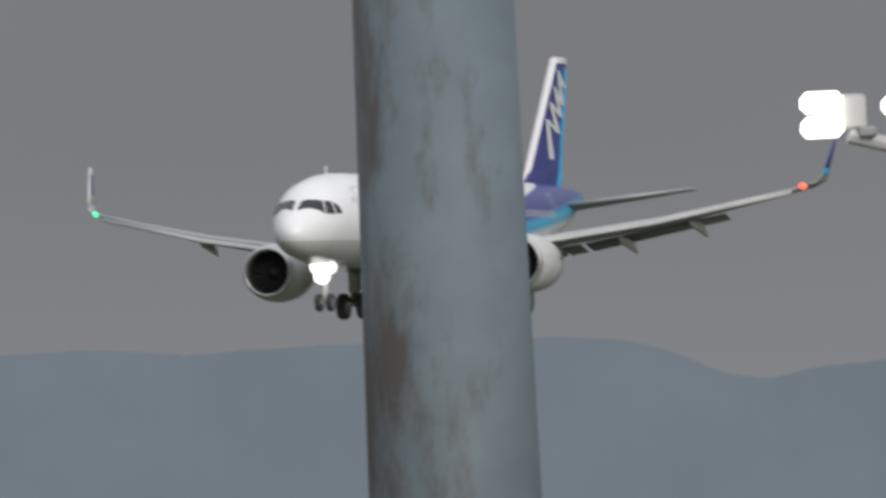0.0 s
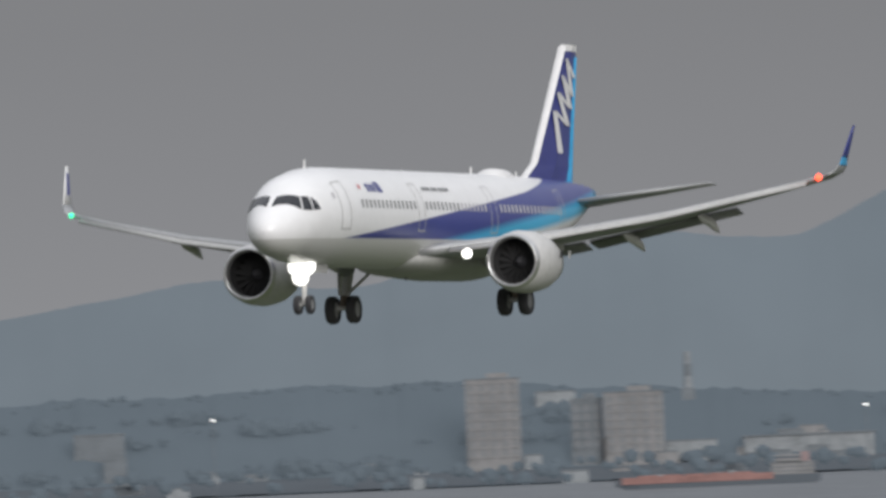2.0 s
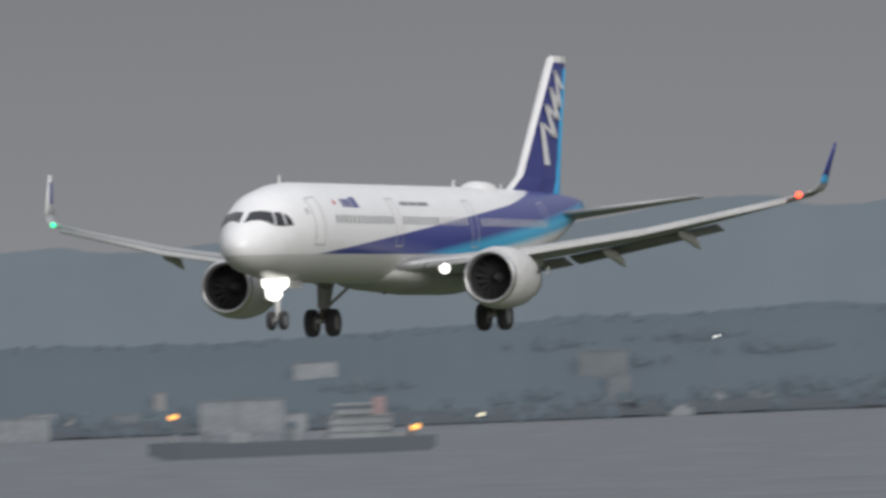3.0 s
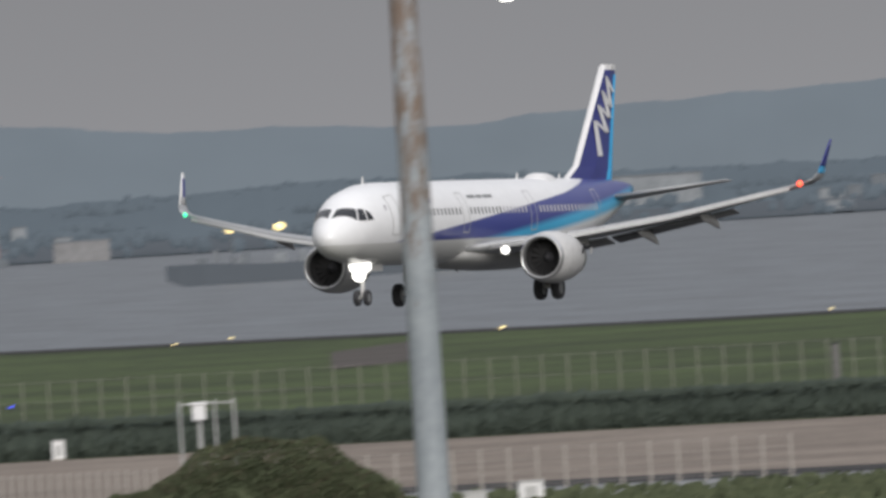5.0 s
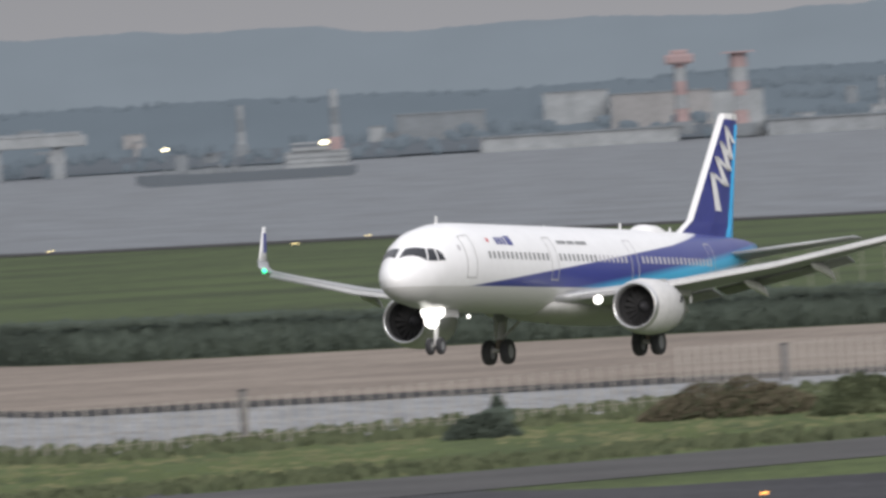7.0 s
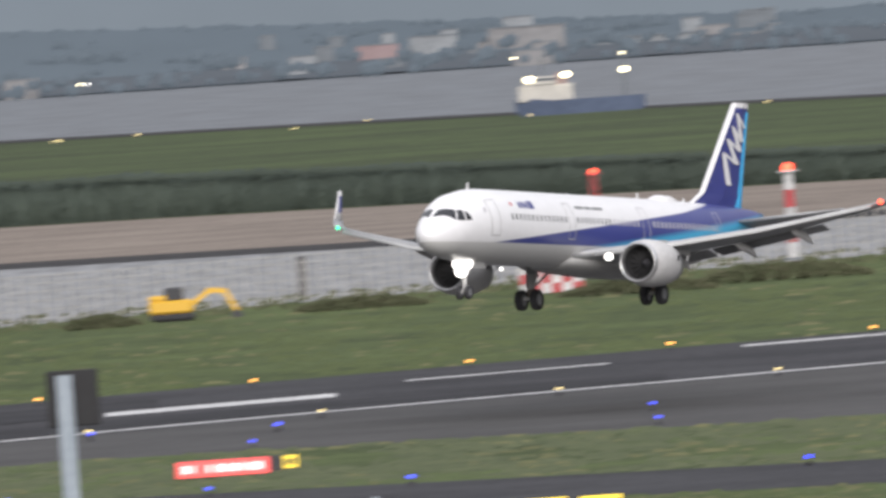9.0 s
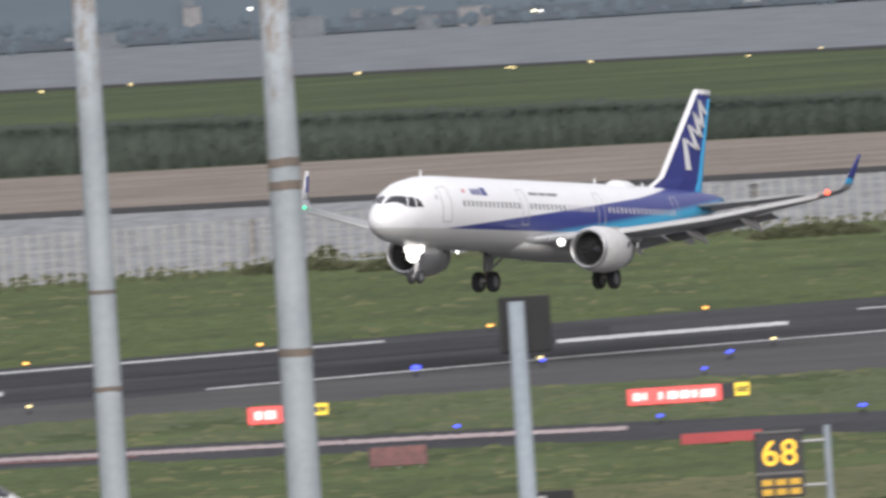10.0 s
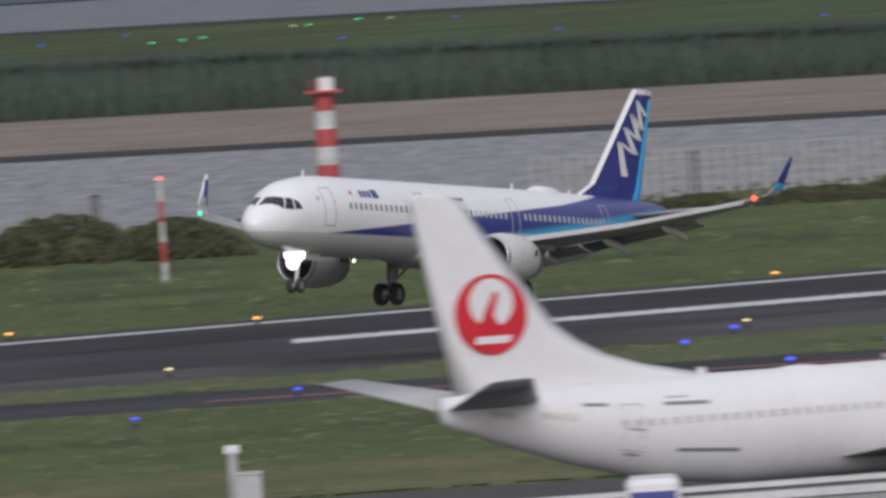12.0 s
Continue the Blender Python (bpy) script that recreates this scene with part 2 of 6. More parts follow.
def livery_mat():
    """White top, deep blue wedge rising aft over a pale blue streak, grey belly; in the airliner's own space."""
    m = mat("livery", (0.85, 0.85, 0.855), 0.3, 0, 0.05, 0.3)
    n, l = m.node_tree.nodes, m.node_tree.links
    b = n["Principled BSDF"]
    co, sep = n.new("ShaderNodeTexCoord"), n.new("ShaderNodeSeparateXYZ")
    l.new(co.outputs["Object"], sep.inputs[0])

    def math_node(op, a, c, d=None):
        k = n.new("ShaderNodeMath")
        k.operation = op
        for i, v in enumerate((a, c, d)):
            if v is None:
                continue
            if isinstance(v, (int, float)):
                k.inputs[i].default_value = v
            else:
                l.new(v, k.inputs[i])
        return k.outputs[0]

    def line(slope, offset, curve=0.0):
        k = math_node("MULTIPLY_ADD", sep.outputs["X"], slope, offset)
        if curve:
            sq = math_node("MULTIPLY", sep.outputs["X"], sep.outputs["X"])
            k = math_node("MULTIPLY_ADD", sq, curve, k)
        return k

    def below(edge, soft=0.06):
        d = math_node("SUBTRACT", edge, sep.outputs["Z"])
        k = math_node("DIVIDE", d, soft)
        c = n.new("ShaderNodeClamp")
        l.new(k, c.inputs[0])
        return c.outputs[0]

    def over(base, top, mask):
        k = n.new("ShaderNodeMix")
        k.data_type = "RGBA"
        l.new(mask, k.inputs["Factor"])
        l.new(base, k.inputs["A"])
        if isinstance(top, tuple):
            k.inputs["B"].default_value = (*top, 1)
        else:
            l.new(top, k.inputs["B"])
        return k.outputs["Result"]

    white = b.inputs["Base Color"].links[0].from_socket
    c = over(white, (0.045, 0.058, 0.25), below(math_node("MAXIMUM", line(-0.104, 4.66), line(-0.135, 4.40))))
    c = over(c, (0.07, 0.44, 0.72), below(line(-0.111, 3.68), 0.34))
    c = over(c, (0.80, 0.81, 0.82), below(line(-0.105, 3.12), 0.30))
    c = over(c, (0.61, 0.61, 0.595), below(line(-0.021, 3.28), 0.05))
    l.new(c, b.inputs["Base Color"])
    return m


M["livery"] = livery_mat()


def stained_steel(name, light, dark, rust, amount, z0, z1, side=0.0):
    """Weathered pole steel; rust stains in upright streaks, more of them between two heights; side adds dark towards
    -x.
    """
    m = mat(name, light, 0.65, 0.0, scale=1.5, color2=dark, fine=7)
    n, l = m.node_tree.nodes, m.node_tree.links
    bs = n["Principled BSDF"]
    co, mp, nz, sep = n.new("ShaderNodeTexCoord"), n.new("ShaderNodeMapping"), n.new("ShaderNodeTexNoise"), n.new("ShaderNodeSeparateXYZ")
    mp.inputs["Scale"].default_value = (9.0, 9.0, 3.2)
    nz.inputs["Scale"].default_value, nz.inputs["Detail"].default_value, nz.inputs["Roughness"].default_value = 1.0, 7, 0.7
    l.new(co.outputs["Object"], mp.inputs[0])
    l.new(mp.outputs[0], nz.inputs["Vector"])
    l.new(co.outputs["Object"], sep.inputs[0])
    zr = n.new("ShaderNodeMapRange")
    zr.inputs["From Min"].default_value, zr.inputs["From Max"].default_value = z0, z1
    zr.inputs["To Min"].default_value, zr.inputs["To Max"].default_value = -0.12, amount
    l.new(sep.outputs["Z"], zr.inputs[0])
    ad = n.new("ShaderNodeMath")
    l.new(nz.outputs["Fac"], ad.inputs[0])
    l.new(zr.outputs[0], ad.inputs[1])
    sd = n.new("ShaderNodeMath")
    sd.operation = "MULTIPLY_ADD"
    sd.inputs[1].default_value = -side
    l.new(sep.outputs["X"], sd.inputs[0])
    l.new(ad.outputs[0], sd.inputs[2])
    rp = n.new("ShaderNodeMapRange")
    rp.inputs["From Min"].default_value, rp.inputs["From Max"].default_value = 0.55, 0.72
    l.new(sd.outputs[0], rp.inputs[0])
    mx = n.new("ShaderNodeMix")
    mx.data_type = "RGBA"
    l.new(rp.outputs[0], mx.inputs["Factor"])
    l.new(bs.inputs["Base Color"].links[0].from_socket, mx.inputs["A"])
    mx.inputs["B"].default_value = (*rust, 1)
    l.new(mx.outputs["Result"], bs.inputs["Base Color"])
    return m


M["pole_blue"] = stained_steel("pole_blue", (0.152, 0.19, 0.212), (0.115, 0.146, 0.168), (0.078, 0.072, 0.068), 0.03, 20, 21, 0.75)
M["pole_rusty"] = stained_steel("pole_rusty", (0.33, 0.36, 0.38), (0.24, 0.27, 0.29), (0.17, 0.125, 0.095), 0.16, 22.3, 24.6)
M["pole_pale"] = stained_steel("pole_pale", (0.37, 0.405, 0.43), (0.29, 0.325, 0.35), (0.215, 0.17, 0.13), 0.12, 21.0, 24.2)


# ---- building blocks ----
def part(name, bm, material, parent=None, label="", smooth=False):
    me = bpy.data.meshes.new(name)
    bmesh.ops.recalc_face_normals(bm, faces=bm.faces)
    bm.to_mesh(me)
    bm.free()
    me.materials.append(M[material] if isinstance(material, str) else material)
    if smooth:
        me.polygons.foreach_set("use_smooth", [True] * len(me.polygons))
    ob = new(name, me)
    ob.parent = parent
    if label:
        ob["label"] = label
    return ob


def thing(name, label, category, m=Matrix(), group="", kind=""):
    ob = new(name)
    ob.matrix_world = m
    return tagged(ob, label, category, group, kind)


def box(bm, sx, sy, sz, m=Matrix(), bevel=0.0):
    """A box of that size standing on the origin of m."""
    r = bmesh.ops.create_cube(bm, size=1, matrix=m @ pose(0, 0, sz / 2) @ Matrix.Diagonal((sx, sy, sz, 1)))
    if bevel:
        vs = set(r["verts"])
        es = [e for e in bm.edges if e.verts[0] in vs and e.verts[1] in vs]
        bmesh.ops.bevel(bm, geom=es, offset=bevel, segments=1, affect="EDGES")
    return bm


def rod(bm, a, b, r1, r2=None, n=10):
    a, b = Vector(a), Vector(b)
    d = b - a
    m = Matrix.Translation((a + b) / 2) @ d.to_track_quat("Z", "Y").to_matrix().to_4x4()
    bmesh.ops.create_cone(bm, cap_ends=True, segments=n, radius1=r1, radius2=r1 if r2 is None else r2, depth=d.length, matrix=m)
    return bm


def rings(bm, loops, cap=True):
    """Skin closed loops of points."""
    vs = [[bm.verts.new(p) for p in lp] for lp in loops]
    for a, b in zip(vs, vs[1:]):
        for i in range(len(a)):
            j = (i + 1) % len(a)
            bm.faces.new((a[i], a[j], b[j], b[i]))
    if cap:
        bm.faces.new(vs[0])
        bm.faces.new(vs[-1])
    return bm


def prism(bm, pts, y0, y1):
    """A plate with the outline pts (x, z) between two y."""
    return rings(bm, [[(x, y0, z) for x, z in pts], [(x, y1, z) for x, z in pts]])


def blob(bm, c, r, flat=0.8, sub=2, rough=0.35):
    seed = Vector((random.uniform(-90, 90), random.uniform(-90, 90), random.uniform(-90, 90)))
    res = bmesh.ops.create_icosphere(bm, subdivisions=sub, radius=1)
    for v in res["verts"]:
        k = 1 + rough * noise.noise(v.co * 2.2 + seed)
        v.co = Vector(c) + Vector((v.co.x * r * k, v.co.y * r * k, v.co.z * r * k * flat))


def lerp(points, x):
    if x <= points[0][0]:
        return points[0][1]
    for (x0, y0), (x1, y1) in zip(points, points[1:]):
        if x <= x1:
            return y0 + (y1 - y0) * (x - x0) / (x1 - x0)
    return points[-1][1]


def smooth_lerp(points, x, reach=120):
    return sum(lerp(points, x + k * reach / 2) for k in (-2, -1, 0, 1, 2)) / 5


# ---- the ground: one sheet, and the strips that lie on it ----
SHORE = 184.0
B_SHORE = [(-2800, 230), (-1440, 237), (80, 252), (1263, 266), (2100, 281), (2966, 315), (4520, 331), (6124, 354), (8400, 368), (11000, 375)]
B_HEDGE = [(-2800, 385), (-1630, 393), (-700, 399), (661, 409), (2100, 428), (2966, 514), (4520, 528), (6112, 540), (8400, 560), (11000, 570)]
B_SAND = [(-2800, 454), (-777, 469), (224, 478), (1250, 485), (2100, 490), (2966, 604), (4536, 612), (6106, 634), (8400, 660), (11000, 665)]
B_BANK = [(-2800, 605), (-1603, 600), (-400, 592), (787, 575), (2100, 556), (2966, 680), (3700, 668), (4536, 640), (6104, 660), (8400, 680), (11000, 690)]
B_RUNF = [(-2800, 782), (-2252, 772), (-740, 742), (641, 713), (2071, 690), (3000, 740), (4000, 792), (5240, 790), (6100, 768), (8400, 760), (11000, 755)]
B_RUNN = [(-2800, 862), (-1961, 843), (-435, 807), (636, 779), (2067, 750), (3000, 830), (4000, 890), (5240, 900), (6100, 890), (11000, 880)]
B_GR1 = [(-2800, 876), (-1540, 862), (-801, 842), (465, 827), (1433, 838), (2100, 846), (3000, 905), (11000, 940)]
B_TAX0 = [(-2800, 890), (-800, 884), (461, 897), (1428, 913), (2200, 925), (3000, 960), (11000, 990)]
B_TAX1 = [(-2800, 918), (-800, 910), (459, 928), (1425, 955), (2200, 968), (3000, 1000), (11000, 1030)]
B_APR = [(-2800, 1100), (-1500, 1085), (-200, 1085), (500, 1075), (1400, 1060), (2200, 1060), (11000, 1100)]
B_ROADF = [(2300, 770), (3237, 757), (3717, 748), (4600, 726), (5011, 708), (5803, 688), (6102, 690), (7000, 695)]


def strip(name, material, far_edge, near_edge, label, category, b0=-2800, b1=12400, z=0.0, rise=0.0, rows=6, step=100, rough=0.0, fray=0.0):
    bm = bmesh.new()
    grid = []
    nb = int((b1 - b0) / step) + 1
    for i in range(nb):
        b = b0 + (b1 - b0) * i / (nb - 1)
        d0 = smooth_lerp(far_edge, b) if isinstance(far_edge, list) else far_edge
        d1 = smooth_lerp(near_edge, b) if isinstance(near_edge, list) else near_edge
        d0 += fray * noise.noise(Vector((b * 0.08, 1, 7)))
        d1 += fray * noise.noise(Vector((b * 0.11, 4, 2)))
        col = []
        for j in range(rows + 1):
            k = j / rows
            zz = z + rise * (1 - k) + (rough * noise.noise(Vector((b * 0.02, k * 5, 3))) if 0 < j < rows else 0)
            r0, r1 = DECK * F / d0, DECK * F / d1
            r = r0 + (r1 - r0) * k
            p = Vector((r * math.sin(b / F), r * math.cos(b / F), zz))
            col.append(bm.verts.new(p))
        grid.append(col)
    for a, c in zip(grid, grid[1:]):
        for j in range(rows):
            bm.faces.new((a[j], a[j + 1], c[j + 1], c[j]))
    ob = part(name, bm, material)
    return tagged(ob, label, category, kind="structure")


def build_ground():
    bm = bmesh.new()
    bmesh.ops.create_circle(bm, cap_ends=True, segments=96, radius=4900, matrix=pose(0, 0, -3.0))
    tagged(part("ground", bm, "soil"), "dark earth under the airfield, the bay and the far shore", "ground", kind="structure")
    strip("water_bay", "water", SHORE - 4, B_SHORE, "dull grey choppy bay water between two shores", "water", rows=24)
    strip("grass_far_island", "grass_far", B_SHORE, B_HEDGE, "flat mown grass of the far runway island", "grass", rows=8)
    strip("sand_bank", "sand", B_HEDGE, B_SAND, "pale brown sloping bank above a channel", "bank", rows=6)
    strip("channel_water", "channel", B_SAND, B_BANK, "light grey rippled channel water behind the runway", "water", rows=10)
    strip("grass_runway", "grass", B_BANK, B_RUNF, "mown green grass between channel and runway", "grass", rows=8)
    strip("runway", "asphalt", B_RUNF, B_RUNN, "dark grey asphalt runway with worn white markings", "runway", rows=8)
    strip("runway_shoulder", "shoulder", B_RUNN, B_GR1, "grey asphalt shoulder beside the runway", "pavement", rows=3)
    strip("grass_strip", "grass", B_GR1, B_TAX0, "unmown green grass between runway and taxiway", "grass", rows=4)
    strip("taxiway", "asphalt", B_TAX0, B_TAX1, "dark asphalt taxiway with pale edge lines", "taxiway", rows=3)
    strip("grass_apron", "grass", B_TAX1, B_APR, "green and yellowed grass beside the apron", "grass", rows=5)
    strip("apron", "shoulder", B_APR, 3600, "grey concrete apron below the deck", "apron", rows=10)
    strip("service_road", "shoulder", B_ROADF, [(b, d + (34 if b < 4700 else 62)) for b, d in B_ROADF], "grey service road in the grass", "road",
          b0=2300, b1=7000, z=0.04, rows=2)
    # worn white edge lines and dashes, painted a few millimetres proud
    def line(far_d, thick, b0, b1, name="runway_marking", material="paint_white", z=0.03):
        strip(name, material, [(b, d + far_d) for b, d in B_RUNF], [(b, d + far_d + thick) for b, d in B_RUNF],
              "worn white paint line along the runway" if material == "paint_white" else "dark rubber streaks worn into the runway", "marking", b0=b0, b1=b1, z=z, rows=1, step=7, fray=min(1.6, 0.22 * thick))
    line(7, 3.0, -2800, 200)
    line(13, 22.0, -2800, 600, "tyre_marks", "rubber_stain", 0.02)
    line(44, 16.0, -700, 1500, "tyre_marks", "rubber_stain", 0.02)
    line(42, 7.0, -1740, -480)
    line(31, 6.5, 505, 915)
    line(18, 2.0, 1040, 1400)
    line(6, 3.0, 1640, 2300)
    strip("runway_marking", "paint_white", [(b, d - 4) for b, d in B_RUNN], [(b, d - 1.8) for b, d in B_RUNN],
          "thin white edge line along the runway", "marking", b0=-120, b1=2300, z=0.03, rows=1, step=7, fray=0.5)
    strip("taxiway_marking", "paint_pink", [(b, d + 8) for b, d in B_TAX0], [(b, d + 15) for b, d in B_TAX0],
          "worn pale line on the taxiway", "marking", b0=-700, b1=620, z=0.03, rows=1, step=7, fray=2.2)
    strip("taxiway_marking", "paint_red", [(b, d + 16) for b, d in B_TAX0], [(b, d + 19) for b, d in B_TAX0],
          "faded red line on the taxiway", "marking", b0=-1900, b1=-250, z=0.03, rows=1)
    # channel edge: stone, with the bank's shadow line put into its dark colour
    strip("stone_edge", "stone", [(b, d - 8) for b, d in B_SAND], [(b, d + 2) for b, d in B_SAND],
          "stone edge with painted shadow line where bank meets channel", "revetment", z=0.06, rows=2)
    strip("stone_edge", "stone", [(b, d - 2) for b, d in B_SHORE], [(b, d + 3) for b, d in B_SHORE],
          "dark stone edge of the far island shore", "revetment", z=0.06, rows=2)
    strip("bare_patch", "bare_earth", [(5488.9, 377.6), (5635.6, 355)], [(5487.1, 405.6), (5633.3, 392)],
          "bare earth patch in the island grass", "earth", b0=5488.9, b1=5633.6, z=0.06, rows=1, step=20)


build_ground()


# ---- airliners ----
def oval(x, zc, rz, ry, n=40):
    return [Vector((x, ry * math.cos(2 * math.pi * i / n), zc + rz * math.sin(2 * math.pi * i / n))) for i in range(n)]


class Hull:
    """A fuselage skinned over sections (x, centre height, half height, half width)."""

    def __init__(self, sections):
        self.s = sorted(sections)

    def section(self, x):
        return [lerp([(q[0], q[k]) for q in self.s], x) for k in (1, 2, 3)]

    def point(self, x, ang, off=0.0):
        zc, rz, ry = self.section(x)
        a = radians(ang)
        return Vector((x, (ry + off) * math.cos(a), zc + (rz + off) * math.sin(a)))

    def skin(self, bm):
        xs = sorted({q[0] for q in self.s} | {self.s[0][0] + k * 1.5 for k in range(int((self.s[-1][0] - self.s[0][0]) / 1.5))})
        return rings(bm, [oval(x, *self.section(x)) for x in xs])

    def patch(self, bm, corners, off=0.015, n=4):
        """A plate on the skin between four corners (x, angle), angle from port through the top."""
        g = []
        for i in range(n + 1):
            row = []
            for j in range(n + 1):
                u, v = i / n, j / n
                a = [corners[0][k] * (1 - u) + corners[1][k] * u for k in (0, 1)]
                b = [corners[3][k] * (1 - u) + corners[2][k] * u for k in (0, 1)]
                row.append(bm.verts.new(self.point(a[0] * (1 - v) + b[0] * v, a[1] * (1 - v) + b[1] * v, off)))
            g.append(row)
        for i in range(n):
            for j in range(n):
                bm.faces.new((g[i][j], g[i + 1][j], g[i + 1][j + 1], g[i][j + 1]))
        return bm


def foil(le, te, thick, n=9):
    """A wing section from leading to trailing edge, as points round it."""
    le, te = Vector(le), Vector(te)
    up = Vector((0, 0, 1))
    top, low = [], []
    for i in range(n):
        k = i / (n - 1)
        h = thick * (1.48 * math.sqrt(k) * (1 - k) + 0.04 * (1 - k))
        p = le + (te - le) * k
        top.append(p + up * h * 1.1)
        low.append(p - up * h * 0.8)
    return top + low[::-1][1:-1]


def upright_foil(le, te, thick, n=7):
    le, te = Vector(le), Vector(te)
    a, b = [], []
    for i in range(n):
        k = i / (n - 1)
        h = thick * (1.48 * math.sqrt(k) * (1 - k) + 0.04 * (1 - k))
        p = le + (te - le) * k
        a.append(p + Vector((0, h, 0)))
        b.append(p - Vector((0, h, 0)))
    return a + b[::-1][1:-1]


def lathe(bm, profile, m, n=32):
    """Turn a profile (x, r) about the x axis of m."""
    loops = [[m @ Vector((x, r * math.cos(2 * math.pi * i / n), r * math.sin(2 * math.pi * i / n))) for i in range(n)] for x, r in profile]
    return rings(bm, loops, cap=False)


def ball(bm, c, r, sub=2, sx=1.0):
    bmesh.ops.create_icosphere(bm, subdivisions=sub, radius=r, matrix=Matrix.Translation(c) @ Matrix.Diagonal((sx, 1, 1, 1)))
    return bm


def wheel_mesh(parent, c, r, w):
    """A tyre with its hub, axle along y."""
    m = Matrix.Translation(c) @ pose(0, 0, 0, 0, 0, 90)
    bm = bmesh.new()
    lathe(bm, [(-w * 0.42, r * 0.55), (-w * 0.5, r * 0.72), (-w * 0.46, r * 0.92), (-w * 0.25, r), (w * 0.25, r), (w * 0.46, r * 0.92), (w * 0.5, r * 0.72), (w * 0.42, r * 0.55)], m, 24)
    tyre = part("tyre", bm, "rubber", parent, smooth=True)
    bm = bmesh.new()
    rod(bm, Vector(c) + Vector((0, -w * 0.4, 0)), Vector(c) + Vector((0, w * 0.4, 0)), r * 0.56, n=18)
    part("hub", bm, "mid_grey", tyre)


def nacelle(parent, c, r, length, material="light_grey"):
    m = Matrix.Translation(c)
    bm = bmesh.new()
    lathe(bm, [(0.0, r * 0.90), (-0.25, r * 1.0), (-1.0, r * 1.09), (-2.0, r * 1.1), (-length * 0.75, r * 1.0), (-length, r * 0.8), (-length + 0.05, r * 0.74), (-length * 0.6, r * 0.78)], m)
    eng = part("engine", bm, material, parent, "pale grey engine nacelle", smooth=True)
    bm = bmesh.new()
    lathe(bm, [(-0.24, r * 0.995), (-0.02, r * 0.915), (0.02, r * 0.87), (-0.06, r * 0.82), (-0.4, r * 0.80)], m)
    part("intake_lip", bm, "metal", eng, "bare metal intake lip", smooth=True)
    bm = bmesh.new()
    lathe(bm, [(-0.38, r * 0.80), (-1.35, r * 0.82), (-1.36, 0.02)], m)
    part("intake_duct", bm, "board_black", eng, smooth=True)
    for i in range(18):
        t = m @ pose(-1.2, 0, 0, 20 * i, 0, 0)
        part("fan_blade", box(bmesh.new(), 0.03, 0.24, r * 0.55, t @ pose(0, 0, r * 0.25, 0, 0, 35)), "board_black", eng)
    bm = bmesh.new()
    lathe(bm, [(-0.75, 0.01), (-0.9, 0.14), (-1.2, 0.27)], m, 16)
    part("spinner", bm, "dark", eng, smooth=True)
    bm = bmesh.new()
    lathe(bm, [(-length + 0.6, r * 0.62), (-length - 0.6, r * 0.5), (-length - 1.3, 0.1)], m, 20)
    part("exhaust", bm, "mid_grey", eng, smooth=True)
    return eng


def wing_half(parent, side, secs, material, name="wing"):
    """secs: (y, x of leading edge, x of trailing edge, z, thickness)."""
    bm = bmesh.new()
    rings(bm, [foil((x0, side * y, z), (x1, side * y, z - (x0 - x1) * 0.02), t) for y, x0, x1, z, t in secs])
    return part(name, bm, material, parent, smooth=True)


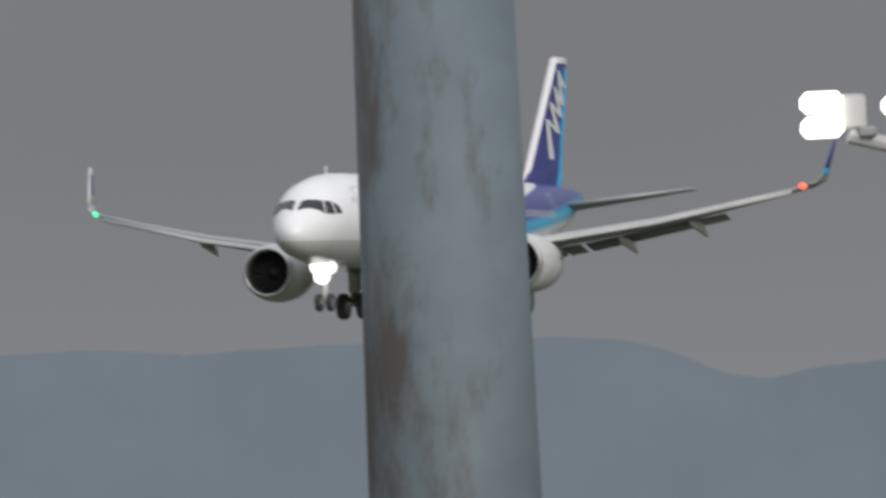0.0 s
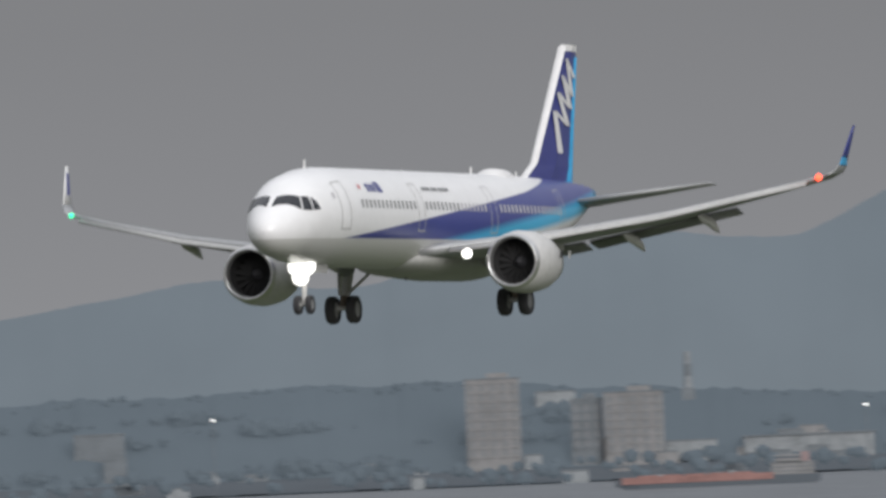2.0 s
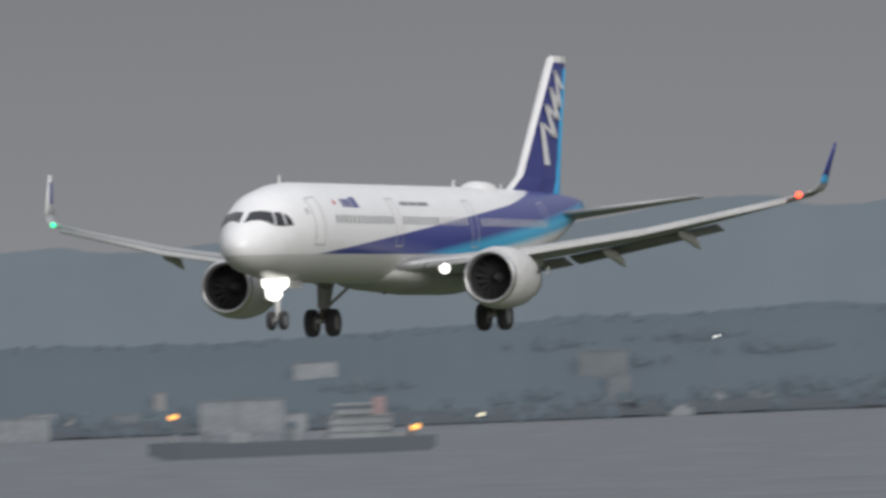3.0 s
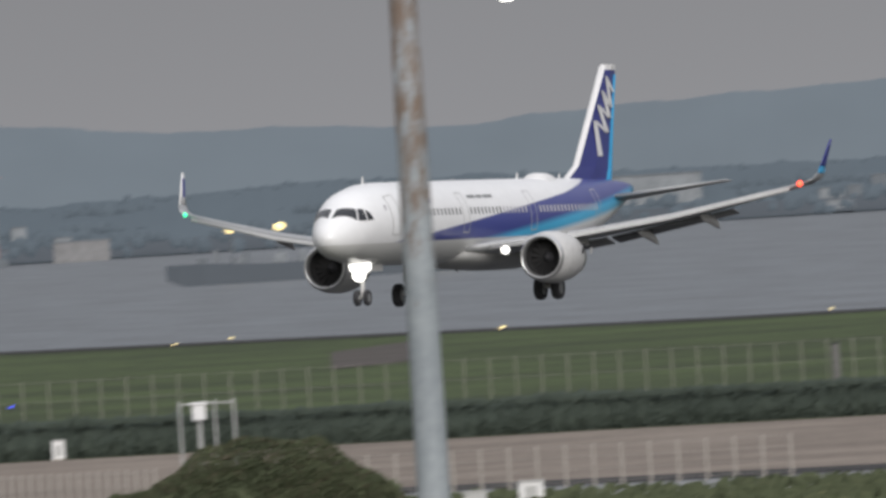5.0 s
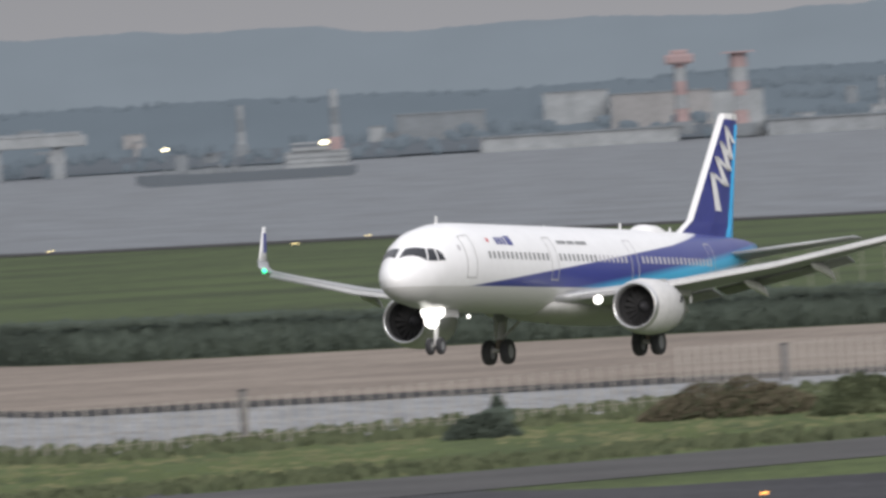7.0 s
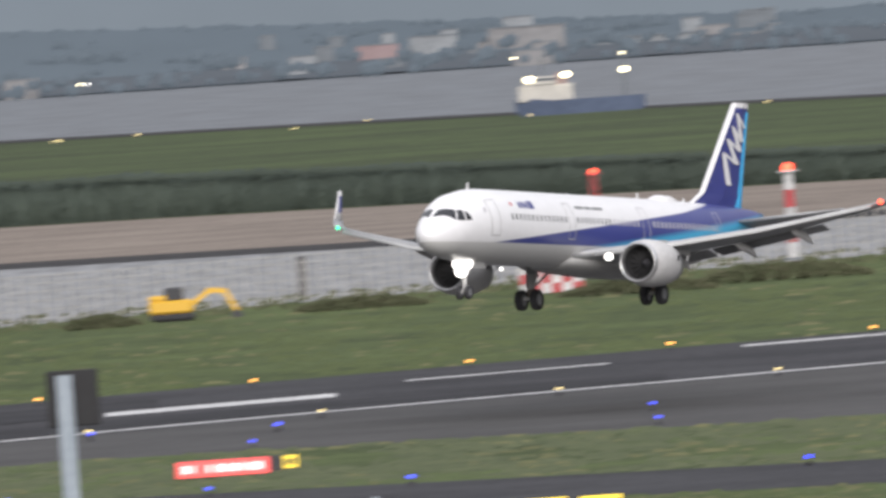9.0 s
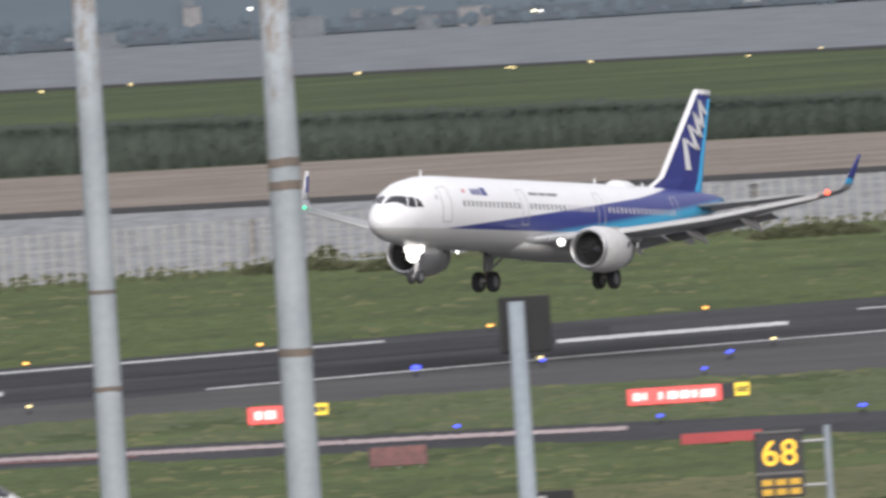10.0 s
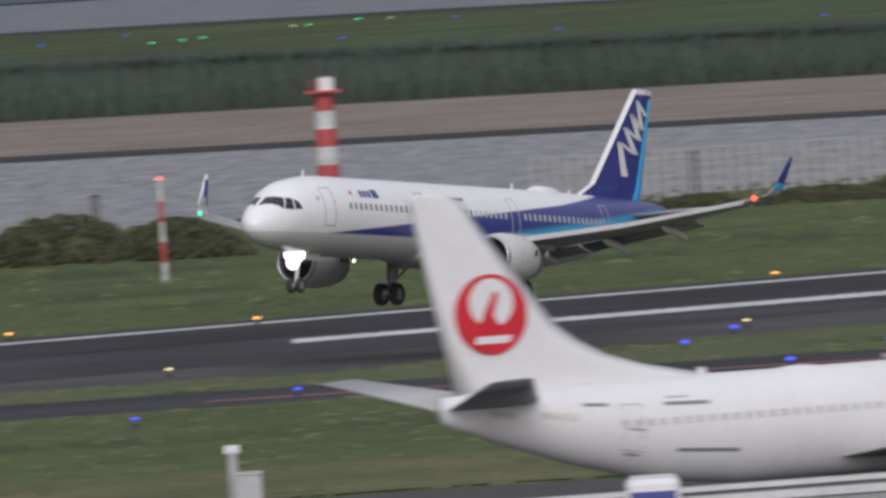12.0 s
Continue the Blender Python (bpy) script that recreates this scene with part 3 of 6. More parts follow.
def build_airliner():
    """A twin-engined narrow-body on final approach: gear and flaps down. x forward from the main wheels, y to port, z up from the tyres."""
    root = thing("airliner", "white and deep blue twin-engined airliner landing, wheels and flaps down", "airplane")
    hull = Hull([(21.95, 3.20, 0.06, 0.06), (21.82, 3.21, 0.38, 0.38), (21.4, 3.25, 0.76, 0.76), (20.7, 3.35, 1.12, 1.12), (20.0, 3.47, 1.38, 1.36), (19.4, 3.56, 1.60, 1.53),
                 (18.6, 3.65, 1.80, 1.69), (17.9, 3.68, 1.88, 1.78), (16.8, 3.73, 2.0, 1.91), (15.5, 3.75, 2.05, 1.97), (14.0, 3.75, 2.06, 1.975),
                 (-7.0, 3.75, 2.06, 1.975), (-9.5, 3.82, 1.98, 1.93), (-12.5, 4.02, 1.74, 1.74), (-15.5, 4.32, 1.40, 1.42), (-18.5, 4.66, 1.0, 1.0),
                 (-21.0, 4.95, 0.58, 0.55), (-22.4, 5.1, 0.3, 0.28)])
    def rise(x):
        """The fuselage sits nose-down on its wheels."""
        return 0.016 * (12 - x)
    hull.s = [(x, zc + (0.18 if x < 20 else 0.1) + rise(x), rz, ry) for x, zc, rz, ry in hull.s]
    body = part("fuselage", hull.skin(bmesh.new()), M["livery"], root, "white fuselage with a blue wedge and grey belly", smooth=True)
    bm = bmesh.new()          # wing box fairing
    rings(bm, [oval(x, 2.35, rz, ry, 24) for x, rz, ry in ((6.8, 0.1, 0.4), (6.0, 0.42, 1.3), (4.5, 0.66, 1.95), (0.0, 0.74, 2.15), (-4.0, 0.66, 1.9), (-6.5, 0.4, 1.2), (-7.8, 0.1, 0.3))])
    part("belly_fairing", bm, "light_grey", root, smooth=True)
    # flight deck windows, cabin windows, doors
    for sgn in (1, -1):
        for cs in (((21.16, None), (20.30, 4.12), (19.92, 4.68), (20.46, None)), ((20.22, 4.12), (19.68, 4.10), (19.58, 4.66), (19.86, 4.68)),
                   ((19.60, 4.10), (19.12, 4.13), (19.24, 4.44), (19.50, 4.64))):
            c2 = []
            for x, z in cs:
                zc, rz, ry = hull.section(x)
                a = 84 if z is None else math.degrees(math.asin(min(0.99, (z + rise(x) - zc) / rz)))
                c2.append((x, a if sgn > 0 else 180 - a))
            part("cockpit_window", hull.patch(bmesh.new(), c2, 0.02), "glass", body)
        for k in range(58):
            x = 14.6 - k * 0.53
            if any(abs(x - dx - 0.35) < 0.75 for dx in (6.6, -3.2)) or x < -13:
                continue
            bm = bmesh.new()
            zc, rz, ry = hull.section(x)
            a0, a1 = math.degrees(math.asin((4.25 + rise(x) - zc) / rz)), math.degrees(math.asin((4.58 + rise(x) - zc) / rz))
            if sgn < 0:
                a0, a1 = 180 - a0, 180 - a1
            hull.patch(bm, [(x, a0), (x + 0.24, a0), (x + 0.24, a1), (x, a1)], 0.012, 1)
            # aft panes wear the painted reflection, forward ones plain grey
            part("cabin_window", bm, "mid_grey" if x > 1.5 else "pane_sheen_trim", body)
        for x, w in ((16.25, 0.95), (6.6, 0.8), (-3.2, 0.8), (-13.6, 0.8)):
            zc, rz, ry = hull.section(x)
            a0, a1 = math.degrees(math.asin((3.33 + rise(x) - zc) / rz)), math.degrees(math.asin((5.3 + rise(x) - zc) / rz))
            if sgn < 0:
                a0, a1 = 180 - a0, 180 - a1
            bm = bmesh.new()
            e = 0.075
            da = 1.6 * (1 if a1 > a0 else -1)
            for q in ([(x, a0), (x + e, a0), (x + e, a1), (x, a1)], [(x + w, a0), (x + w + e, a0), (x + w + e, a1), (x + w, a1)],
                      [(x, a1), (x + w + e, a1), (x + w + e, a1 + da), (x, a1 + da)], [(x, a0), (x + w + e, a0), (x + w + e, a0 + da), (x, a0 + da)]):
                hull.patch(bm, q, 0.012, 5)
            part("door_outline", bm, "light_grey" if x > 0 else "pane_sheen_trim", body)
        # plain shapes for the maker's marks on the side
        for x0, x1, z0, z1, mt in ((13.1, 13.4, 4.92, 5.26, "navy"), (12.68, 12.98, 4.92, 5.26, "navy"), (12.26, 12.56, 4.92, 5.26, "navy"), (11.45, 12.1, 4.90, 5.34, "navy"), (14.2, 14.45, 5.02, 5.2, "red"), (4.9, 6.0, 5.05, 5.20, "mid_grey"), (3.9, 4.75, 5.05, 5.20, "mid_grey"), (2.4, 3.75, 5.05, 5.20, "mid_grey"), (17.55, 17.8, 4.6, 4.85, "pane_sheen_trim")):
            zc, rz, ry = hull.section(x0)
            a0, a1 = math.degrees(math.asin((z0 + rise(x0) - zc) / rz)), math.degrees(math.asin((z1 + rise(x0) - zc) / rz))
            if sgn < 0:
                a0, a1 = 180 - a0, 180 - a1
            part("marking", hull.patch(bmesh.new(), [(x0, a0), (x1, a0), (x1, a1), (x0, a1)], 0.014, 3), mt, body)
    # wings
    for side in (1, -1):
        wing = wing_half(root, side, [(1.2, 6.4, -1.9, 2.62, 0.62), (2.2, 5.7, -1.9, 2.72, 0.58), (6.3, 3.35, -1.75, 3.18, 0.36), (10.5, 1.2, -2.45, 3.85, 0.27),
                                      (14.5, -0.85, -3.1, 4.72, 0.18), (16.6, -1.95, -3.5, 5.22, 0.13)], "wing_grey")
        wing["label"] = "grey swept wing with upturned tip"
        bm = bmesh.new()
        rings(bm, [upright_foil((x0, side * y, z), (x1, side * y, z), t) if z > 5.8 else foil((x0, side * y, z), (x1, side * y, z), t, 7)
                   for y, x0, x1, z, t in ((16.6, -1.95, -3.5, 5.22, 0.13), (16.95, -2.3, -3.7, 5.42, 0.1), (17.12, -2.65, -3.9, 5.75, 0.08))])
        part("wingtip", bm, "wing_grey", wing, smooth=True)
        bm = bmesh.new()
        rings(bm, [upright_foil((x0, side * y, z), (x1, side * y, z), t) for y, x0, x1, z, t in ((17.1, -2.7, -3.75, 5.7, 0.05), (17.24, -3.35, -4.05, 6.55, 0.04), (17.38, -3.98, -4.38, 7.4, 0.025))])
        shk = part("sharklet", bm, "navy" if side > 0 else "white", wing, "deep blue upturned wing tip" if side > 0 else "white upturned wing tip", smooth=True)
        bm = bmesh.new()
        rings(bm, [upright_foil((-3.35, side * 17.175, 6.15), (-3.9, side * 17.175, 6.15), 0.05), upright_foil((-3.85, side * 17.33, 7.1), (-4.28, side * 17.33, 7.1), 0.038)])
        part("sharklet_marking", bm, "navy", shk, "deep blue band")
        if side > 0:
            bm = bmesh.new()
            rings(bm, [upright_foil((-2.72, 17.11, 5.72), (-3.78, 17.11, 5.72), 0.07), upright_foil((-2.95, 17.15, 6.05), (-3.88, 17.15, 6.05), 0.062)])
            part("sharklet_marking", bm, "sky_blue", shk, "pale blue band")
        # slats along the leading edge, drooped
        bm = bmesh.new()
        rings(bm, [foil((x0 + 0.30, side * y, z - 0.22), (x0 - 0.30, side * y, z + 0.10), 0.09, 6) for y, x0, z in ((2.6, 5.45, 2.76), (6.3, 3.35, 3.18), (10.5, 1.2, 3.85), (16.0, -1.65, 5.06))])
        part("slat", bm, "light_grey", wing, smooth=True)
        # flaps, two panels
        for ys in (((2.1, -1.7, -3.5, 2.62), (6.2, -1.6, -2.95, 3.05)), ((6.45, -1.6, -2.95, 3.08), (12.6, -2.6, -3.7, 4.2))):
            bm = bmesh.new()
            rings(bm, [foil((x0 + 0.1, side * y, z - 0.05), (x1, side * y, z - (x0 - x1) * 0.27), 0.11, 6) for y, x0, x1, z in ys])
            part("flap", bm, "mid_grey", wing, "lowered grey flap", smooth=True)
        for y, x, z in ((4.6, -0.2, 2.45), (8.3, -1.0, 2.98), (11.4, -1.6, 3.62)):
            bm = bmesh.new()
            rings(bm, [[Vector((x + dx, side * y + 0.15 * s * math.cos(a), z + dz + 0.24 * s * math.sin(a))) for a in [k * math.pi / 5 for k in range(10)]]
                       for dx, dz, s in ((0.6, 0.2, 0.1), (0.0, 0.12, 0.8), (-1.1, 0.0, 1.0), (-1.9, -0.2, 0.8), (-2.4, -0.42, 0.15))])
            part("flap_fairing", bm, "nacelle", wing, smooth=True)
        # engine and pylon
        nacelle(root, (6.95, side * 5.75, 2.02), 1.18, 4.1, "nacelle")
        bm = bmesh.new()
        rings(bm, [[Vector((x, side * 5.75 + w, z)) for w, z in ((-0.14, z0), (0.14, z0), (0.14, z1), (-0.14, z1))] for x, z0, z1 in ((5.6, 2.9, 3.25), (3.4, 2.8, 3.35), (0.2, 2.6, 3.0))])
        part("pylon", bm, "light_grey", root)
        for dx in (0.0, 1.15):
            part("nacelle_mark", box(bmesh.new(), 0.22, 0.03, 0.3, pose(4.4 - dx, side * 5.75 + 1.315, 2.15, -8, 0, 0)), "dark" if dx == 0 else "light_grey", root)
        # horizontal tail
        tp = wing_half(root, side, [(0.6, -16.3, -20.4, 5.3, 0.26), (6.0, -20.0, -21.6, 6.0, 0.1)], "wing_grey", "tailplane")
        # main gear
        bm = bmesh.new()
        rod(bm, (0.3, side * 3.8, 0.58), (0.1, side * 3.55, 2.6), 0.17, 0.24, 14)
        rod(bm, (0.5, side * 3.3, 0.6 + 0.05), (0.5, side * 4.3, 0.65), 0.1)
        rod(bm, (0.4, side * 3.75, 1.1), (0.4, side * 2.2, 2.4), 0.07)
        gear = part("landing_gear", bm, "light_grey", root, "extended main landing gear leg")
        bm = bmesh.new()
        box(bm, 0.7, 0.05, 1.35, pose(-0.1, side * 4.05, 1.2))
        part("gear_door", bm, "nacelle", gear)
        bm = bmesh.new()
        ball(bm, (0.25, side * 3.66, 2.3), 0.36, 2, 1.3)
        part("gear_joint", bm, "mid_grey", gear, smooth=True)
        bm = bmesh.new()
        rod(bm, (0.42, side * 3.8, 0.7), (0.34, side * 3.74, 1.15), 0.17, 0.2, 12)
        part("brake_link", bm, "rust", gear)
        for dy in (-0.46, 0.46):
            wheel_mesh(gear, (0.5, side * 3.78 + dy, 0.58), 0.585, 0.43)
        bm = bmesh.new()          # wing root landing light
        ball(bm, (5.2, side * 3.25, 2.5 if side > 0 else 2.1), 0.23 if side > 0 else 0.09)
        part("landing_light", bm, "lamp_white", wing, "glaring white landing light")
        bm = bmesh.new()
        ball(bm, (-1.85, side * 16.45, 5.2), 0.15 if side > 0 else 0.12)
        part("navigation_light", bm, "lamp_red" if side > 0 else "lamp_green", wing, "glowing red wingtip light" if side > 0 else "glowing green wingtip light")
    # nose gear with its lights
    bm = bmesh.new()
    rod(bm, (17.05, 0, 0.22), (16.7, 0, 2.2), 0.10, 0.13, 12)
    rod(bm, (17.05, -0.3, 0.24), (17.05, 0.3, 0.24), 0.06)
    rod(bm, (16.9, 0, 1.2), (15.6, 0, 2.1), 0.05)
    gear = part("nose_gear", bm, "light_grey", root, "extended nose gear with taxi lights")
    for dy in (-0.26, 0.26):
        wheel_mesh(gear, (17.05, dy, 0.24), 0.39, 0.24)
        bm = bmesh.new()
        box(bm, 1.6, 0.04, 0.6, pose(16.2, dy * 1.9, 1.55))
        part("gear_door", bm, "light_grey", gear)
        bm = bmesh.new()
        ball(bm, (17.2, dy * 0.8, 1.82), 0.38)
        part("taxi_light", bm, "lamp_white", gear, "glaring white nose gear light")
    bm = bmesh.new()
    ball(bm, (17.3, -0.04, 1.38), 0.36)
    part("taxi_light", bm, "lamp_white", gear, "glaring white nose gear light")
    # fin: deep blue with white leading edge and pale blue trailing edge, slanted white bars
    def fin_x(z, k):
        le = lerp([(5.7, -10.0), (6.15, -12.8), (6.7, -14.3), (12.15, -19.25)], z)
        te = lerp([(5.3, -19.55), (12.15, -21.0)], z)
        return le + (te - le) * k
    def fin_piece(name, k0, k1, z0, z1, material, half, slant=0.0, label="", n=5):
        bm = bmesh.new()
        loops = []
        for i in range(n + 1):
            z = z0 + (z1 - z0) * i / n
            a, b = fin_x(z, k0), fin_x(z, k1)
            loops.append([Vector((a, -half * 0.35, z)), Vector((a, half * 0.35, z)), Vector(((a + b) / 2, half, z)), Vector((b, half * 0.35, z)), Vector((b, -half * 0.35, z)), Vector(((a + b) / 2, -half, z))])
        return part(name, rings(bm, loops), material, root if name == "fin" else fin, label)
    fin = fin_piece("fin", 0.0, 1.0, 5.2, 12.1, "navy", 0.165, label="deep blue tail fin with white leading edge", n=8)
    fin_piece("leading_edge", -0.02, 0.04, 5.25, 12.12, "white", 0.175, n=8)
    fin_piece("fin_cap", -0.03, 1.02, 11.92, 12.2, "white", 0.19, n=2)
    fin_piece("rudder_edge", 0.86, 1.01, 5.6, 11.7, "sky_blue", 0.15)
    def fin_bar(p, q, w):
        """A slanted white bar on both sides of the fin, from p to q (share of chord, z)."""
        bm = bmesh.new()
        for sy in (0.178, -0.178):
            (k0, z0), (k1, z1) = p, q
            vs = [bm.verts.new((fin_x(z, k) , sy, z)) for k, z in ((k0, z0), (k0 + w, z0), (k1 + w, z1), (k1, z1))]
            f = bm.faces.new(vs)
            r = bmesh.ops.extrude_face_region(bm, geom=[f])
            bmesh.ops.translate(bm, vec=(0, 0.012 if sy > 0 else -0.012, 0), verts=[v for v in r["geom"] if isinstance(v, bmesh.types.BMVert)])
        part("fin_marking", bm, "white", fin)
    zigzag = ((0.50, 7.5), (0.10, 9.3), (0.64, 8.7), (0.09, 10.1), (0.68, 9.45), (0.12, 10.85), (0.70, 10.0), (0.16, 11.6), (0.73, 10.8))
    for p, q in zip(zigzag, zigzag[1:]):
        fin_bar(p, q, 0.14)
    # aerials and the radome on the roof
    for x in (16.6, -5.6, -11.8):
        bm = bmesh.new()
        up = (5.85 if x > -10 else 5.72) + rise(x)
        rings(bm, [upright_foil((x, 0, up), (x - 0.45, 0, up), 0.03), upright_foil((x - 0.15, 0, up + 0.44), (x - 0.4, 0, up + 0.44), 0.015)])
        part("aerial", bm, "white", body)
    bm = bmesh.new()
    rings(bm, [oval(x, 6.04, rz, ry, 24) for x, rz, ry in ((-7.7, 0.08, 0.2), (-8.0, 0.38, 0.6), (-8.5, 0.54, 0.75), (-9.6, 0.54, 0.75), (-10.3, 0.4, 0.6), (-10.9, 0.2, 0.35), (-11.2, 0.05, 0.1))])
    part("radome", bm, "white", body, smooth=True)
    for z, mt in ((5.99, "mid_grey"), (1.52, "mid_grey")):
        part("beacon", ball(bmesh.new(), (3.5, 0, z + 0.13), 0.09), mt, body)
    return root


PLANE_ROWS = [
    (0, 262.89, 792.07, 33.87, -125.13, 1.37, -0.55),
    (0.3, 254.95, 787.18, 32.93, -124.95, 1.00, -1.11),
    (0.5, 249.19, 782.54, 32.39, -124.60, 1.29, -1.21),
    (0.6, 247.03, 782.86, 32.15, -124.52, 1.16, -1.13),
    (0.9, 239.21, 777.88, 31.04, -124.33, 1.22, -0.41),
    (1, 235.76, 774.20, 30.78, -124.29, 1.38, -0.20),
    (1.5, 221.92, 764.29, 29.25, -123.75, 1.56, 0.41),
    (2, 208.76, 756.29, 27.55, -123.39, 1.81, 0.29),
    (2.5, 194.75, 745.77, 25.88, -122.97, 1.82, -0.33),
    (3, 187.01, 760.18, 24.36, -122.62, 1.78, -0.09),
    (3.2, 187.11, 779.45, 23.54, -122.45, 1.87, 0.27),
    (4.8, 167.77, 931.70, 16.93, -120.31, 1.49, -0.70),
    (5, 162.26, 927.42, 16.29, -120.10, 1.74, -0.56),
    (5.5, 147.41, 909.71, 14.60, -119.97, 2.37, 1.00),
    (6, 132.83, 894.41, 12.96, -119.68, 3.12, 1.37),
    (6.2, 127.19, 889.63, 12.36, -119.47, 3.25, 1.58),
    (6.5, 118.82, 884.03, 11.45, -119.51, 3.35, 1.38),
    (6.8, 109.90, 873.88, 10.60, -119.28, 3.51, 0.81),
    (7, 103.92, 866.84, 10.09, -119.14, 3.59, 0.47),
    (7.2, 99.04, 863.46, 9.75, -119.05, 3.71, 0.01),
    (8.8, 47.08, 1010.01, 6.30, -116.89, 4.70, -0.33),
    (9, 43.01, 1033.14, 5.55, -116.90, 4.63, -0.70),
    (9.5, 30.53, 1078.97, 4.15, -116.75, 4.66, -1.15),
    (10, 15.88, 1059.90, 3.79, -116.76, 4.42, -1.33),
    (10.5, 1.19, 1038.91, 3.46, -116.72, 4.28, -1.38),
    (11, -13.37, 1016.27, 3.17, -116.53, 4.37, -1.27),
    (11.5, -27.99, 996.30, 2.77, -116.41, 5.19, -1.73),
    (11.8, -36.59, 982.87, 2.57, -116.45, 5.30, -1.52),
    (12, -42.32, 974.15, 2.55, -116.36, 5.30, -1.23),
]


def craft_pose(x, y, z, heading, pitch, bank):
    return Matrix.Translation((x, y, z)) @ pose(0, 0, 0, 0, 0, heading) @ pose(0, 0, 0, 0, -pitch, 0) @ pose(0, 0, 0, bank, 0, 0)


airliner = build_airliner()


def build_taxiing_jet():
    """A white twin-jet seen from its starboard side, rolling on the apron."""
    root = thing("taxiing_airliner", "white twin-jet with red fin disc taxiing on the apron", "airplane")
    hull = Hull([(19.6, 2.55, 0.06, 0.06), (19.3, 2.6, 0.42, 0.42), (18.6, 2.72, 0.82, 0.82), (17.6, 2.9, 1.2, 1.2), (16.4, 3.1, 1.6, 1.55), (15.0, 3.24, 1.98, 1.82), (13.5, 3.28, 2.11, 1.92),
                 (-6.0, 3.28, 2.11, 1.92), (-9.5, 3.45, 1.96, 1.82), (-13.0, 3.88, 1.52, 1.46), (-16.0, 4.36, 1.0, 0.94), (-18.2, 4.72, 0.48, 0.42)])
    body = part("fuselage", hull.skin(bmesh.new()), "white", root, "glossy white fuselage", smooth=True)
    def on_side(x0, x1, z0, z1, mt, name, sgn, off=0.012, n=2):
        zc, rz, ry = hull.section((x0 + x1) / 2)
        a0, a1 = math.degrees(math.asin((z0 - zc) / rz)), math.degrees(math.asin((z1 - zc) / rz))
        if sgn < 0:
            a0, a1 = 180 - a0, 180 - a1
        part(name, hull.patch(bmesh.new(), [(x0, a0), (x1, a0), (x1, a1), (x0, a1)], off, n), mt, body)
    for sgn in (1, -1):
        for k in range(50):
            x = 13.6 - k * 0.51
            on_side(x, x + 0.22, 3.62, 3.90, "light_grey", "cabin_window", sgn, n=1)
        for k, (w, g) in enumerate(((0.5, 0), (0.75, 0), (0.7, 0), (0.75, 0), (0.75, 0.9), (0.75, 0), (0.25, 0), (0.7, 0), (0.55, 0), (0.25, 0), (0.72, 0), (0.65, 0), (0.65, 0))):
            x = 1.9 + k * 0.80 + (0.75 if k > 4 else 0)
            on_side(x, x + w * 0.40, 4.12, 4.62, "board_black", "marking", sgn, n=2)
            on_side(x + w * 0.50, x + w * 0.88, 4.12, 4.62, "board_black", "marking", sgn, n=2)
        for x0, x1, z0, z1 in ((-9.2, -6.6, 2.5, 2.64), (-9.6, -7.7, 4.32, 4.46), (-9.5, -8.5, 4.62, 4.66), (-12.9, -11.9, 4.5, 4.62), (-11.3, -10.7, 2.55, 2.63), (-11.2, -10.5, 3.5, 3.56)):
            on_side(x0, x1, z0, z1, "mid_grey", "marking", sgn)
        for x0, x1, z0, z1 in ((-11.4, -11.34, 2.75, 4.45), (-10.6, -10.54, 2.75, 4.45), (-11.4, -10.54, 4.45, 4.5), (-11.4, -10.54, 2.7, 2.75), (12.6, 12.66, 2.6, 4.3), (13.4, 13.46, 2.6, 4.3)):
            on_side(x0, x1, z0, z1, "light_grey", "door_outline", sgn, n=3)
        for x0, x1, z0, z1 in ((-14.6, -13.2, 4.1, 4.35), (-16.6, -15.6, 4.3, 4.55)):
            on_side(x0, x1, z0, z1, "soot", "exhaust_stain", sgn, n=3)
        for cs in (((17.95, 78), (17.75, 50), (16.95, 50), (17.0, 78)), ((17.65, 46), (17.2, 27), (16.4, 30), (16.85, 47)), ((16.9, 28), (16.4, 22), (15.8, 28), (16.2, 38))):
            c2 = [(x, a if sgn > 0 else 180 - a) for x, a in cs]
            part("cockpit_window", hull.patch(bmesh.new(), c2, 0.02), "glass", body)
    for side in (1, -1):
        wing = wing_half(root, side, [(1.0, 6.0, -2.2, 2.0, 0.55), (5.5, 3.2, -1.7, 2.45, 0.36), (16.6, -2.4, -4.0, 3.75, 0.12)], "light_grey")
        bm = bmesh.new()
        rings(bm, [upright_foil((x0, side * y, z), (x1, side * y, z), t) for y, x0, x1, z, t in ((16.6, -2.4, -4.0, 3.75, 0.06), (17.1, -2.7, -4.2, 4.1, 0.06), (17.6, -3.3, -4.45, 5.2, 0.05), (17.95, -3.9, -4.7, 6.35, 0.03))])
        part("winglet", bm, "mid_grey", wing, "grey blended winglet", smooth=True)
        part("wingtip_light", ball(bmesh.new(), (-2.5, side * 16.7, 3.85), 0.17), "lamp_warm", wing)
        nacelle(root, (7.6, side * 4.85, 1.45), 0.95, 4.0, "white")
        # starboard half in darker grey: its shade is put into the colour
        wing_half(root, side, [(0.5, -14.3, -18.2, 4.8, 0.24), (7.15, -17.9, -19.7, 5.9, 0.09)], "light_grey" if side > 0 else "mid_grey", "tailplane")
        bm = bmesh.new()
        rod(bm, (0, side * 2.85, 0.55), (0, side * 2.7, 2.2), 0.13)
        gear = part("landing_gear", bm, "light_grey", root)
        for dy in (-0.4, 0.4):
            wheel_mesh(gear, (0, side * 2.85 + dy, 0.56), 0.56, 0.4)
    bm = bmesh.new()
    rod(bm, (15.6, 0, 0.35), (15.5, 0, 1.9), 0.08)
